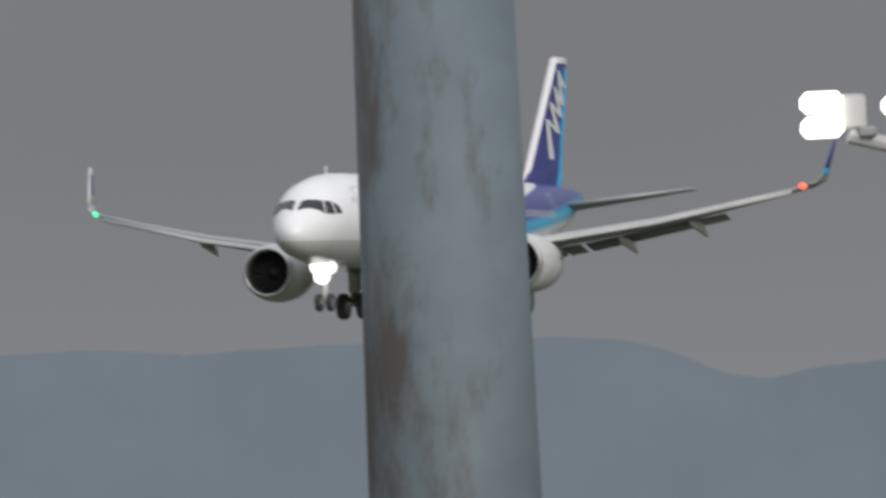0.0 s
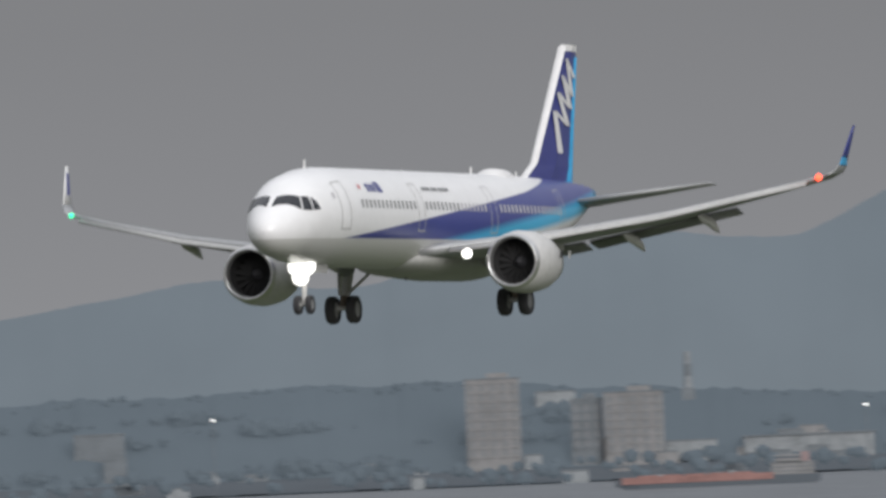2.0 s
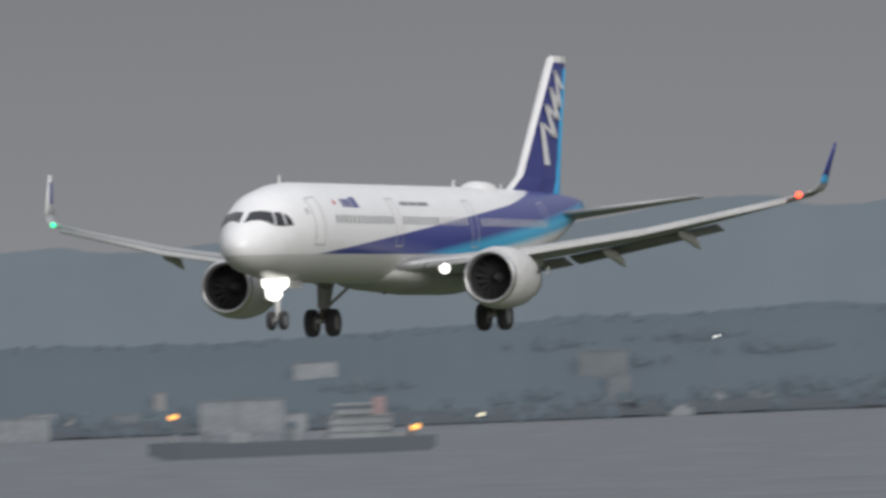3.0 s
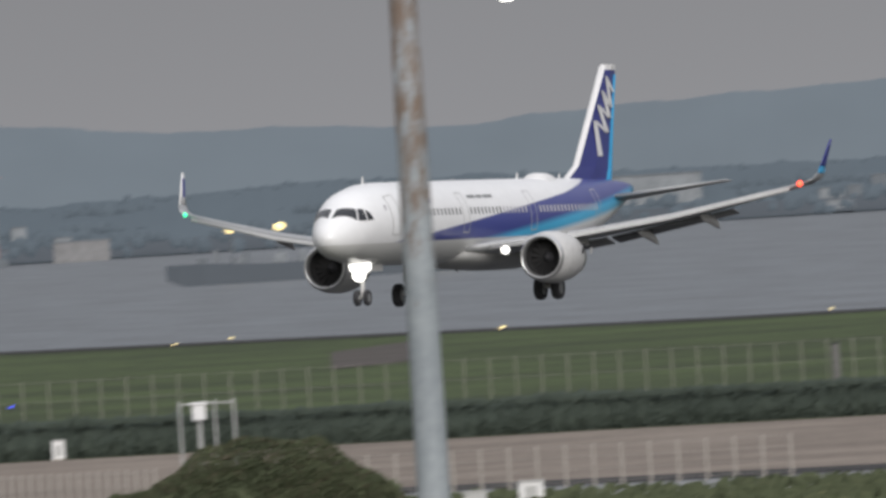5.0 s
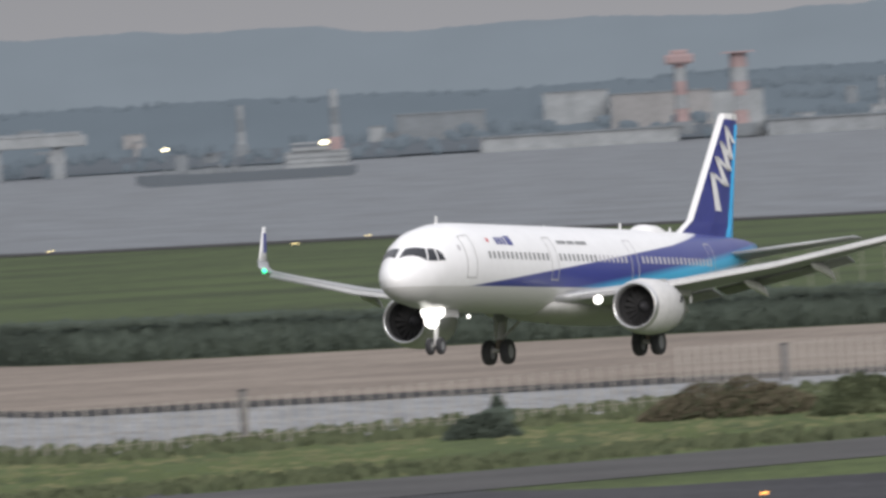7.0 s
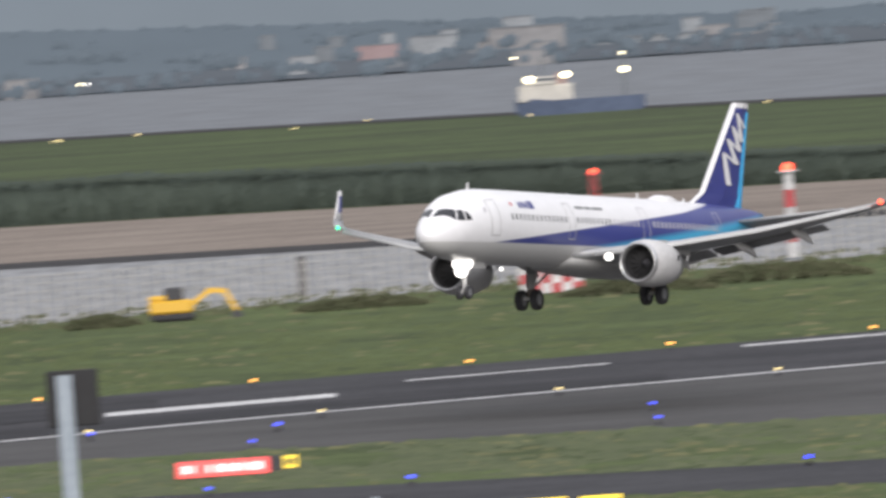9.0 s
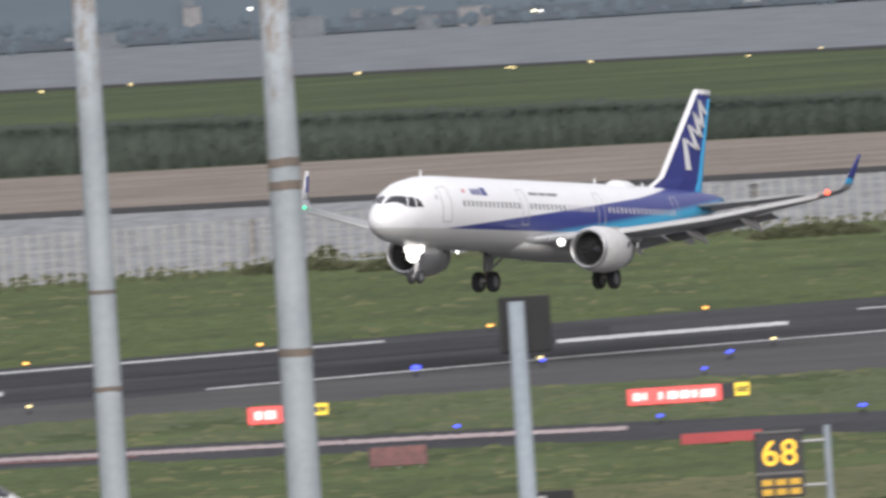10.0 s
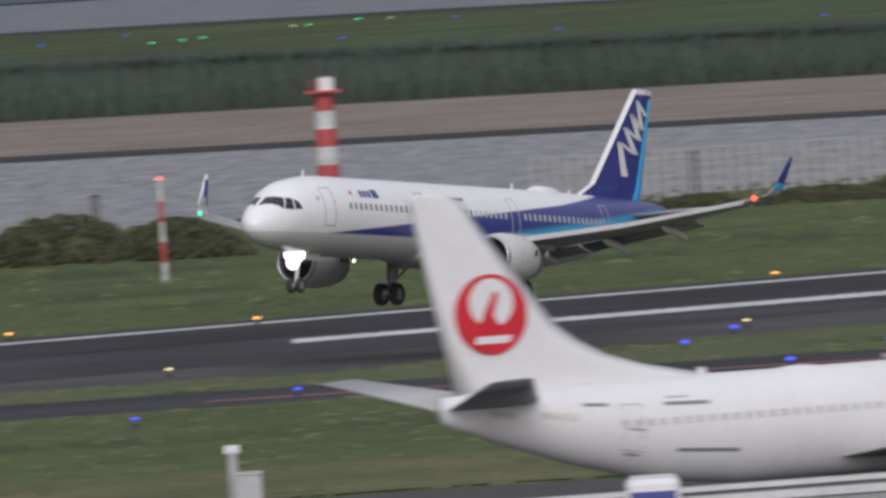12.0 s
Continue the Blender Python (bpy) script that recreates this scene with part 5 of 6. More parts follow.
ship(5207.1, 5776.8, 235.7, 32, "long dark freighter with three lit lamps on posts", house=(0.83, 0.96), house_h=2.4, house_mat="town_beige_hazed", masts=((0.21, 2.0), (0.36, 2.0), (0.51, 2.0), (0.68, 2.2), (0.89, 4.0)),
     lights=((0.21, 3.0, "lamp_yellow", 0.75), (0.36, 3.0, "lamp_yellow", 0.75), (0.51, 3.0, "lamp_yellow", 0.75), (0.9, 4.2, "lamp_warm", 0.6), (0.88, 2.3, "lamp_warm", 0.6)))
ship(3207.6, 3598.7, 206.4, 18, "small tanker with a cream deckhouse and pale deck gear", house=(0.68, 0.97), house_h=3.0, cargo="town_grey_hazed", masts=((0.14, 3.0), (0.3, 2.0), (0.45, 2.0)),
     lights=((0.14, 3.6, "lamp_warm", 0.35), (0.86, 3.4, "lamp_warm", 0.5)), house_mat="town_pale_hazed")
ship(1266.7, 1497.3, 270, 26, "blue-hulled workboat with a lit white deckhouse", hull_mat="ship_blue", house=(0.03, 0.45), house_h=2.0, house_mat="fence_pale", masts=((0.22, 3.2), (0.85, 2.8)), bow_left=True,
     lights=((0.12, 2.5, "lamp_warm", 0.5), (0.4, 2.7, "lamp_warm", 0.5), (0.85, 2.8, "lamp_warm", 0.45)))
ship(-541.6, -463.5, 238.7, 10, "small dark tugboat on the bay", house=(0.4, 0.72), house_h=1.6, house_mat="town_grey_hazed", masts=((0.5, 1.8),))
ship(-1029.9, -862.7, 235.8, 9, "low dark barge on the bay", house=(0.9, 0.98), house_h=0.3, house_mat="town_dark_hazed")
ship(-1673.2, -1535.4, 199.3, 10, "low dark barge on the bay", house=(0.02, 0.08), house_h=0.3, house_mat="town_dark_hazed")
ship(-252.3, -202.4, 176.2, 7, "small pale fishing boat on the bay", "town_pale_hazed", house=(0.5, 0.8), house_h=1.6, masts=((0.4, 4.0),))
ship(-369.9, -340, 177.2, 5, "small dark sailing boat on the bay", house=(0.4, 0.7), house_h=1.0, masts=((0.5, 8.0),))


# ---- the island bank: hedge, fences, posts ----
HEDGE_TOP = [(-2800, 278), (-766, 305), (666, 335), (2092, 374), (2966, 441), (4520, 462), (6116, 478), (8400, 500), (11000, 510)]


def build_hedge():
    """A dense dark hedge, its face and top broken into clumps."""
    rnd = random.Random(3)
    bm = bmesh.new()
    cols = []
    b = -2800
    while b <= 11000:
        d0, d1 = smooth_lerp(B_HEDGE, b) - 1, smooth_lerp(HEDGE_TOP, b)
        r = DECK * F / d0
        h = (d0 - d1) * r / F
        h *= 1 + 0.10 * noise.noise(Vector((b * 0.006, 1, 1))) + 0.13 * noise.noise(Vector((b * 0.05, 5, 1)))
        col = []
        for back, k in ((0, 0.0), (-0.6, 0.35), (0.4, 0.7), (3.0, 1.0), (14.0, 1.02), (18, 0.0)):
            rr = r + 1.5 + back + 1.2 * noise.noise(Vector((b * 0.06, k * 6, 8)))
            col.append(bm.verts.new((rr * math.sin(b / F), rr * math.cos(b / F), h * k * (1 + 0.05 * noise.noise(Vector((b * 0.12, k * 3, 4)))))))
        cols.append(col)
        b += 7
    for a, c in zip(cols, cols[1:]):
        for j in range(5):
            bm.faces.new((a[j], a[j + 1], c[j + 1], c[j]))
    tagged(part("hedge", bm, "leaf", smooth=True), "dense dark green hedge along the far bank", "hedge", kind="stuff")
    verts, faces = [], []
    for i in range(34000):          # leaf clumps over its face, upright tips along its top
        b = rnd.uniform(-2800, 7600)
        d0, d1 = smooth_lerp(B_HEDGE, b) - 1, smooth_lerp(HEDGE_TOP, b)
        r = DECK * F / d0
        tip = rnd.random() < 0.3
        k = rnd.uniform(0.93, 1.0) if tip else rnd.uniform(0.02, 1.0)
        rr = r + 0.6 + (2.5 if k > 0.9 else 0.3) * rnd.random()
        c = Vector((rr * math.sin(b / F), rr * math.cos(b / F), (d0 - d1) * r / F * k))
        v0 = len(verts)
        if tip:
            h = rnd.uniform(0.2, 0.55) + 0.5 * max(0, noise.noise(Vector((b * 0.012, 7, 2))))
            s = rnd.uniform(0.06, 0.16)
            verts += [c + Vector((-s, 0, -0.2)), c + Vector((s, 0.1, -0.2)), c + Vector((rnd.uniform(-s, s), 0.25, h)), c + Vector((rnd.uniform(-s, s), 0.6, -0.2))]
        else:
            s = rnd.uniform(0.09, 0.24)
            verts += [c + Vector((rnd.uniform(-s, s), rnd.uniform(-s, s) - 0.3, rnd.uniform(-s, s))) for _ in range(4)]
        faces += [(v0, v0 + 1, v0 + 2), (v0, v0 + 2, v0 + 3), (v0, v0 + 3, v0 + 1)]
    me = bpy.data.meshes.new("hedge_foliage")
    me.from_pydata(verts, [], faces)
    me.materials.append(M["leaf"])
    tagged(new("hedge_foliage", me), "dark green leaf clumps and tips of the long hedge", "hedge", kind="stuff")


build_hedge()


def fence(name, edge, b0, b1, gap, h, label, material, wires, post_r=0.05, offset=0.0, wire_r=0.014):
    t = thing(name, label, "fence")
    mesh = None
    pts = []
    b = b0
    while b <= b1:
        p = at(b, smooth_lerp(edge, b) + offset)
        pts.append(p)
        if mesh is None:
            ob = part("post", rod(bmesh.new(), (0, 0, 0), (0, 0, h), post_r, n=5), material, t)
            mesh = ob.data
        else:
            ob = new("post", mesh)
            ob.parent = t
        ob.location = p
        b += gap
    for k in wires:
        bm = bmesh.new()
        for a, c in zip(pts, pts[1:]):
            rod(bm, a + Vector((0, 0, h * k)), c + Vector((0, 0, h * k)), wire_r, n=4)
        part("wire", bm, material, t)
    return t


fence("channel_fence", B_BANK, -1300, 2400, 22, 3.8, "tall pale wire fence along the channel", "fence_pale", (0.12, 0.3, 0.48, 0.66, 0.82, 0.97), 0.055, 2, 0.018)
fence("channel_fence", B_BANK, 2420, 4140, 24, 3.2, "pale wire fence along the channel bank", "concrete", (0.2, 0.45, 0.7, 0.97), 0.05, 2, 0.014)
fence("island_fence", [(b, d - 3) for b, d in HEDGE_TOP], 4250, 6900, 46, 3.9, "tall pale post and wire fence on the far island", "concrete", (0.5, 0.97), 0.036, 0.0, 0.01)
fence("bank_fence", B_SAND, 4144.9, 5181.6, 17, 2.6, "close-set pale concrete post fence on the sandy bank", "concrete", (0.15, 0.55, 0.93), 0.09, 2)
fence("bank_fence", B_SAND, 5490.9, 6300, 50, 2.9, "pale concrete post and wire fence on the sandy bank", "concrete", (0.1, 0.4, 0.7, 0.97), 0.1, 4)


def post(b, top, base, w, label, material="wood"):
    p = at(b, base)
    r = p.xy.length
    h = size(base - top, r)
    t = thing("mooring_post", label, "post", Matrix.Translation(p), group="channel posts")
    part("shaft", rod(bmesh.new(), (0, 0, -1.5), (0, 0, h), size(w, r) / 2, size(w, r) * 0.46, 10), material, t)
    part("cap", rod(bmesh.new(), (0, 0, h), (0, 0, h + 0.12), size(w, r) * 0.52, n=10), "dark", t)


for b, top, base, w in ((-1012, 517.1, 592.6, 19), (-2073.1, 529.1, 576.8, 17), (869.9, 495.6, 564.7, 17),
                        (-21.5, 501.3, 564.1, 14), (4334, 555, 618.9, 15), (3372.3, 578.5, 672.5, 16), (6380.5, 412.6, 478.3, 15)):
    post(b, top, base, w, "dark weathered post standing at the channel")


def hut(b0, b1, top, base, wall, label, category="hut", roof="light_grey"):
    """A small box on a foot, with a lid."""
    mid = (b0 + b1) / 2
    p = at(mid, base)
    r = p.xy.length
    w, h = size(b1 - b0, r), size(base - top, r)
    t = thing("equipment_hut", label, category, Matrix.Translation(p) @ pose(0, 0, 0, 0, 0, facing(mid)))
    part("body", box(bmesh.new(), w, w * 0.8, h, bevel=0.03), wall, t)
    part("lid", box(bmesh.new(), w * 1.1, w * 0.9, h * 0.08, pose(0, 0, h)), roof, t)
    part("plinth", box(bmesh.new(), w * 1.15, w * 0.95, 0.1), "concrete", t)
    part("hatch", box(bmesh.new(), w * 0.5, 0.04, h * 0.6, pose(0, -w * 0.41, h * 0.2)), "light_grey", t)


for b0, b1, top, base, wall, label in (
        (4986.2, 5008.1, 498.1, 531, "white", "white equipment cabinet on the bank"),
        (5708.1, 5748, 634, 666.9, "light_grey", "pale equipment box in the grass"),
        (5805.7, 5849.6, 622.1, 658, "white", "white equipment hut in the grass"),
        (-1856.3, -1809.6, 1036.9, 1099.6, "light_grey", "pale grey equipment box by the apron")):
    hut(b0, b1, top, base, wall, label)


def weather_frame():
    """A frame of poles with a white instrument box."""
    b, base = 5249.4, 619.4
    p = at(b, base)
    r = p.xy.length
    t = thing("instrument_mast", "steel pole frame with a white instrument box", "mast", Matrix.Translation(p) @ pose(0, 0, 0, 0, 0, facing(b)))
    k = r / F
    for x in (-34, 28, 62):
        part("pole", rod(bmesh.new(), (x * k, 0, -0.5), (x * k, 0, 178 * k), 0.08, n=8), "light_grey", t)
    part("crossbar", rod(bmesh.new(), (-34 * k, 0, 172 * k), (62 * k, 0, 172 * k), 0.06, n=8), "light_grey", t)
    part("pole", rod(bmesh.new(), (0, 0, -0.5), (0, 0, 150 * k), 0.14, n=8), "light_grey", t)
    bx = part("instrument_box", box(bmesh.new(), 24 * k, 24 * k, 30 * k, pose(0, 0, 142 * k), 0.1), "white", t)
    part("box_lid", box(bmesh.new(), 32 * k, 30 * k, 5 * k, pose(0, 0, 170 * k), 0.04), "white", bx)


weather_frame()


def bush(b0, b1, top, base, label, n, material="shrub", name="bush", seed=1, dry=0.0):
    """A mound of shrubs: a dark core and many small leaf clumps round it."""
    rnd = random.Random(seed)
    mid = (b0 + b1) / 2
    p = at(mid, base)
    r = p.xy.length
    w, h = size(b1 - b0, r), size(base - top, r)
    t = thing(name, label, "bush", Matrix.Translation(p) @ pose(0, 0, 0, 0, 0, facing(mid)))
    bm = bmesh.new()
    for i in range(7):
        k = (i + 0.5) / 7 * 2 - 1
        s = h * 0.55 * math.sqrt(max(0.12, 1 - k * k * 0.85))
        blob(bm, (k * w * 0.42, rnd.uniform(0.03 * w, w * 0.12), s * 0.5), s * 0.76, 0.9, 3, 0.5)
    part("core", bm, material, t)
    for mt, share in ((material, 1 - dry), ("shrub_dry", dry)):
        if share <= 0:
            continue
        bm = bmesh.new()
        for i in range(int(n * share * 3.6)):
            k = rnd.uniform(-1, 1)
            top_h = h * (1 - abs(k) ** 2.2) * (0.86 + 0.2 * noise.noise(Vector((k * 4, seed, 0)))) + 0.25
            z = top_h * (rnd.random() ** 0.6)
            y = -w * 0.10 * math.sqrt(max(0, 1 - (z / (top_h + 0.3)) ** 2)) + rnd.uniform(-0.2, 0.6)
            c = Vector((k * w * 0.5, y, z))
            s = rnd.uniform(0.07, 0.19)
            vs = [bm.verts.new(c + Vector((rnd.uniform(-s, s), rnd.uniform(-s, s), rnd.uniform(-s, s)))) for _ in range(4)]
            for tri in ((0, 1, 2), (0, 2, 3), (0, 3, 1)):
                bm.faces.new([vs[m] for m in tri])
        part("foliage", bm, mt, t)


bush(5089.8, 5628.3, 497.2, 664.7, "large dense green mound of shrubs by the road", 5200, seed=2, dry=0.12)
bush(5016.6, 5246, 593.3, 666.1, "spreading green shrubs beside the mound", 1700, seed=3, dry=0.12)
bush(4615.7, 5034.5, 605.8, 678.6, "low olive shrubs on the grassy bank", 2600, "grass_dry", seed=4, dry=0.15)
bush(4066.1, 4412.4, 608.8, 677.9, "brown earth mound overgrown with dry shrubs", 1500, seed=5, dry=0.85)
bush(4373.5, 4571.1, 611.4, 685.5, "green shrubs on the bank", 1500, seed=6)
bush(3723.4, 3861.7, 644.4, 688.8, "dark rounded shrub on the bank", 700, "leaf", seed=7)
bush(3801.6, 3841.1, 613, 670.3, "small upright dark shrub", 350, "leaf", seed=8)
bush(-2302.4, -1983.2, 548.3, 645.7, "dense green shrubs along the channel", 2200, "bank_shrub", seed=9, dry=0.1)
bush(-2073.2, -1794.4, 569.2, 648.7, "dense green shrubs along the channel", 2000, "bank_shrub", seed=10, dry=0.1)
bush(-1421.9, -1282.5, 571.8, 628.6, "rounded green shrub along the channel", 800, "bank_shrub", seed=11)
for i, (b0, b1, top, base) in enumerate((
        (-1094.4, -914.9, 582.4, 615.2),
        (-925.2, -646, 578.5, 618.2),
        (-725, -585, 576.8, 608.7),
        (-51.3, 169, 569.1, 599.1),
        (84.9, 129.9, 547.5, 579.5),
        (441.4, 581.5, 566.8, 596.7),
        (161.1, 300.6, 578.7, 605.6),
        (850.8, 1093.8, 563.8, 592.7),
        (1318.2, 1600.4, 561, 598.3),
        (1553.1, 1880.7, 547.4, 592.2))):
    bush(b0, b1, top + (base - top) * 0.3, base, "low rough shrubs along the channel bank", 900, "bank_shrub", seed=20 + i, dry=0.08)


def tufts(name, edge, b0, b1, spread, n, material, label, s0, s1, seed):
    """Rough grass tufts scattered along an edge."""
    rnd = random.Random(seed)
    bm = bmesh.new()
    for i in range(n):
        b = rnd.uniform(b0, b1)
        p = at(b, smooth_lerp(edge, b) + rnd.uniform(-spread, spread))
        s = rnd.uniform(s0, s1)
        for k in range(2):
            a = rnd.uniform(0, math.pi)
            d = Vector((math.cos(a), math.sin(a), 0)) * s
            vs = [bm.verts.new(p + v) for v in (-d, d, d * 0.6 + Vector((0, 0, s * rnd.uniform(0.5, 1.1))), -d * 0.7 + Vector((0, 0, s * rnd.uniform(0.5, 1.1))))]
            bm.faces.new(vs)
    tagged(part(name, bm, material), label, "grass", kind="stuff")


tufts("grass_tufts", B_BANK, -2700, 2300, 12, 2200, "bank_shrub", "low olive tufts along the channel bank", 0.15, 0.4, 31)
tufts("grass_tufts", B_BANK, 2300, 6600, 14, 3600, "shrub", "rough tufts along the channel bank", 0.2, 0.6, 33)
tufts("grass_tufts", [(b, d - 10) for b, d in B_ROADF], 2400, 6800, 8, 3000, "shrub", "rough grass along the service road", 0.2, 0.6, 35)
def clumps(far_edge, near_edge, b0, b1, n, material, label, seed, size_k=1.0):
    """Low ridged clumps of longer grass scattered over a stretch of turf."""
    rnd = random.Random(seed)
    verts, faces = [], []
    while len(verts) < n * 6:
        b, k = rnd.uniform(b0, b1), rnd.random()
        if noise.noise(Vector((b * 0.006, k * 2.5, seed))) < rnd.uniform(-0.35, 0.25):
            continue
        d0, d1 = smooth_lerp(far_edge, b), smooth_lerp(near_edge, b)
        p = at(b, d0 + (d1 - d0) * k)
        w, dp, h = rnd.uniform(0.25, 1.1) * size_k, rnd.uniform(0.2, 0.7) * size_k, rnd.uniform(0.05, 0.2) * size_k
        i = len(verts)
        for x, y, z in ((-w, -dp, -0.02), (w, -dp * 0.8, -0.02), (w * 0.9, dp, -0.02), (-w * 0.8, dp, -0.02), (-w * rnd.uniform(0.1, 0.7), 0, h), (w * rnd.uniform(0.1, 0.7), 0, h * rnd.uniform(0.5, 1.0))):
            verts.append((p.x + x, p.y + y, p.z + z))
        faces += [(i, i + 1, i + 5, i + 4), (i + 1, i + 2, i + 5), (i + 2, i + 3, i + 4, i + 5), (i + 3, i, i + 4)]
    me = bpy.data.meshes.new("grass_clumps")
    me.from_pydata(verts, [], faces)
    me.materials.append(M[material])
    tagged(new("grass_clumps", me), label, "grass", kind="stuff")


ROAD_NEAR = [(b, d - 4) for b, d in B_ROADF]
clumps(B_BANK, B_RUNF, -2800, 2300, 600, "grass_dry", "yellowish longer grass clumps beside the runway", 41)
clumps(B_BANK, B_RUNF, -2800, 2300, 6500, "grass_long", "dark green longer grass clumps beside the runway", 42)
clumps(B_BANK, ROAD_NEAR, 2400, 6600, 2500, "grass_dry", "yellowish longer grass clumps on the bank", 47, 0.8)
clumps(B_BANK, ROAD_NEAR, 2400, 6600, 3500, "grass_long", "dark green longer grass clumps on the bank", 48, 0.8)
clumps(B_GR1, B_TAX0, -2800, 2300, 5000, "shrub", "unmown dark grass clumps between runway and taxiway", 43, 0.9)
clumps(B_GR1, B_TAX0, -2800, 2300, 500, "grass_dry", "unmown yellowish grass clumps between runway and taxiway", 44, 0.9)
clumps(B_TAX1, B_APR, -2800, 2300, 1200, "grass_dry", "yellowed grass clumps beside the apron", 45, 0.7)
clumps(B_TAX1, B_APR, -2800, 2300, 3000, "grass_long", "dark green grass clumps beside the apron", 46, 0.7)
strip("grass_dry_patch", "grass_dry", [(b, d - 62) for b, d in B_APR], [(b, d - 4) for b, d in B_APR], "yellowed grass beside the apron", "grass", b0=-2800, b1=2300, z=0.05, rows=3)


# ---- airfield lights ----
def field_light(b, d, material, label, s=0.32, high=0.35, name="runway_light"):
    p = at(b, d, high + s * 0.3)
    t = thing(name, label, "light", Matrix.Translation((p.x, p.y, 0)), group=name + "s")
    part("base", rod(bmesh.new(), (0, 0, 0), (0, 0, high * 0.6), 0.12, n=8), "dark", t)
    part("lens", ball(bmesh.new(), (0, 0, high + s * 0.3), s * 0.27, 2, 2.0), material, t)


for b in (-2240, -1800, -1342, -880, -436, -20, 389, 771, 1155, 1512, 1872, 2230):
    field_light(b, smooth_lerp([(-1796, 762), (-900, 738), (-20, 722), (771, 706), (1512, 690), (1872, 686), (2300, 680)], b), "lamp_orange", "glowing orange runway edge light")
for b in (-1961, -1450, -935, -435, 30, 474, 888, 1310, 1699, 2090):
    field_light(b, smooth_lerp([(-1961, 843), (-435, 806), (474, 775), (888, 768), (1310, 757), (1699, 748), (2100, 742)], b), "lamp_yellow", "glowing pale runway edge light", 0.26)
for b, d in ([(4284, 815), (4695, 807), (5091, 797), (5094, 798), (5473, 787), (5841, 769)]):
    field_light(b, d, "lamp_orange", "glowing orange runway edge light")
for b, d in ([(-2027, 922), (-1736, 887), (-1047, 846), (-1045, 847), (-959, 824), (-956, 826), (-863, 887), (-863, 889), (-860, 888), (-682, 864), (-682, 863), (-679, 862), (-625, 826), (-622, 823), (319, 888), (478, 781), (679, 892), (762, 813), (807, 787), (811, 785), (1036, 895), (1040, 895), (1473, 794), (1482, 819), (1743, 907), (1743, 907)]):
    field_light(b, d + max(0, min(4, (-500 - b) * 0.01)), "lamp_blue", "glowing blue taxiway edge light", 0.3, name="taxiway_light")
b, d = 252.6, 780.2
field_light(b, d, "lamp_blue", "bright glowing blue taxiway light", 0.55, name="taxiway_light")
for b, d in ([(-1704, 249), (-1531, 245), (-379, 250), (-377, 252), (-221, 248), (-219, 249), (180, 254), (185, 254), (186, 253), (448, 260), (456, 259), (459, 261), (595, 258), (596, 259), (874, 266), (1004, 260), (1292, 271), (1413, 268), (1713, 275), (3048, 311), (3482, 324), (3611, 317), (4632, 336), (4745, 332), (5214, 340), (5315, 335), (5793, 347), (5797, 345), (6379, 349)]):
    field_light(b, d, "lamp_yellow", "small warm light on the far island", 0.42, name="island_light")
for b, d in ([(-1956, 264), (-1901, 262), (-1864, 260), (-1676, 249), (-1588, 244)]):
    field_light(b, d, "lamp_green", "small green light on the far island", 0.5, name="island_light")
for b, d in ([(-2151, 256), (-2000, 248), (-1619, 275), (-1417, 250), (-1234, 283), (-764, 288), (-639, 297), (3715, 419), (4858, 441), (4919, 432)]):
    field_light(b, d, "lamp_blue", "small blue light on the far island", 0.42, name="island_light")


# ---- signs on the field ----
def field_sign(b0, b1, top, base, material, label, bars=(), bar_mat="sign_white", black=None, yellow=None):
    """A long lit board on short legs; writing that cannot be read is left as bars."""
    mid = (b0 + b1) / 2
    p = at(mid, base)
    r = p.xy.length
    w, h = size(b1 - b0, r), size(base - top, r)
    t = thing("taxiway_sign", label, "sign", Matrix.Translation(p) @ pose(0, 0, 0, 0, 0, facing(mid)), group="airfield signs")
    part("housing", box(bmesh.new(), w + 0.1, 0.3, h * 0.9, pose(0, 0.02, h * 0.14), 0.03), "dark", t)
    pn = part("panel", box(bmesh.new(), w, 0.05, h * 0.84, pose(0, -0.16, h * 0.17)), material, t)
    for k in (-0.4, 0, 0.4):
        part("leg", rod(bmesh.new(), (k * w, 0, 0), (k * w, 0, h * 0.2), 0.04, n=6), "light_grey", t)
    for k0, k1 in bars:
        part("bar", box(bmesh.new(), (k1 - k0) * w, 0.02, h * 0.4, pose((k0 + k1 - 1) / 2 * w, -0.195, h * 0.39)), bar_mat, pn)
    return t


BARS = ((0.06, 0.14), (0.17, 0.2), (0.33, 0.37), (0.43, 0.53), (0.56, 0.66), (0.69, 0.74), (0.78, 0.93))
field_sign(624.1, 789.5, 842.6, 876.5, "sign_red", "lit red runway sign with pale bars, on legs in the grass", BARS)
field_sign(792.1, 812, 842.7, 871.6, "dark", "black end panel of a runway sign")
field_sign(814.2, 839.1, 842.3, 869.2, "sign_yellow", "small lit yellow taxiway sign", ((0.15, 0.45), (0.55, 0.85)), "dark")
field_sign(-48.6, 11.3, 832.7, 868.7, "sign_red", "short lit red runway sign in the grass", ((0.2, 0.4), (0.5, 0.8)))
field_sign(65.3, 92.3, 832.7, 856.7, "sign_yellow", "small lit yellow taxiway sign", ((0.15, 0.45), (0.55, 0.85)), "dark")
field_sign(1233.5, 1309.2, 949.1, 982.9, "sign_yellow", "lit yellow direction sign with black bars", ((0.08, 0.3), (0.4, 0.62), (0.7, 0.92)), "dark")
field_sign(1312.4, 1330.3, 949.3, 981.2, "dark", "black centre panel of a direction sign", ((0.2, 0.8),), "sign_yellow")
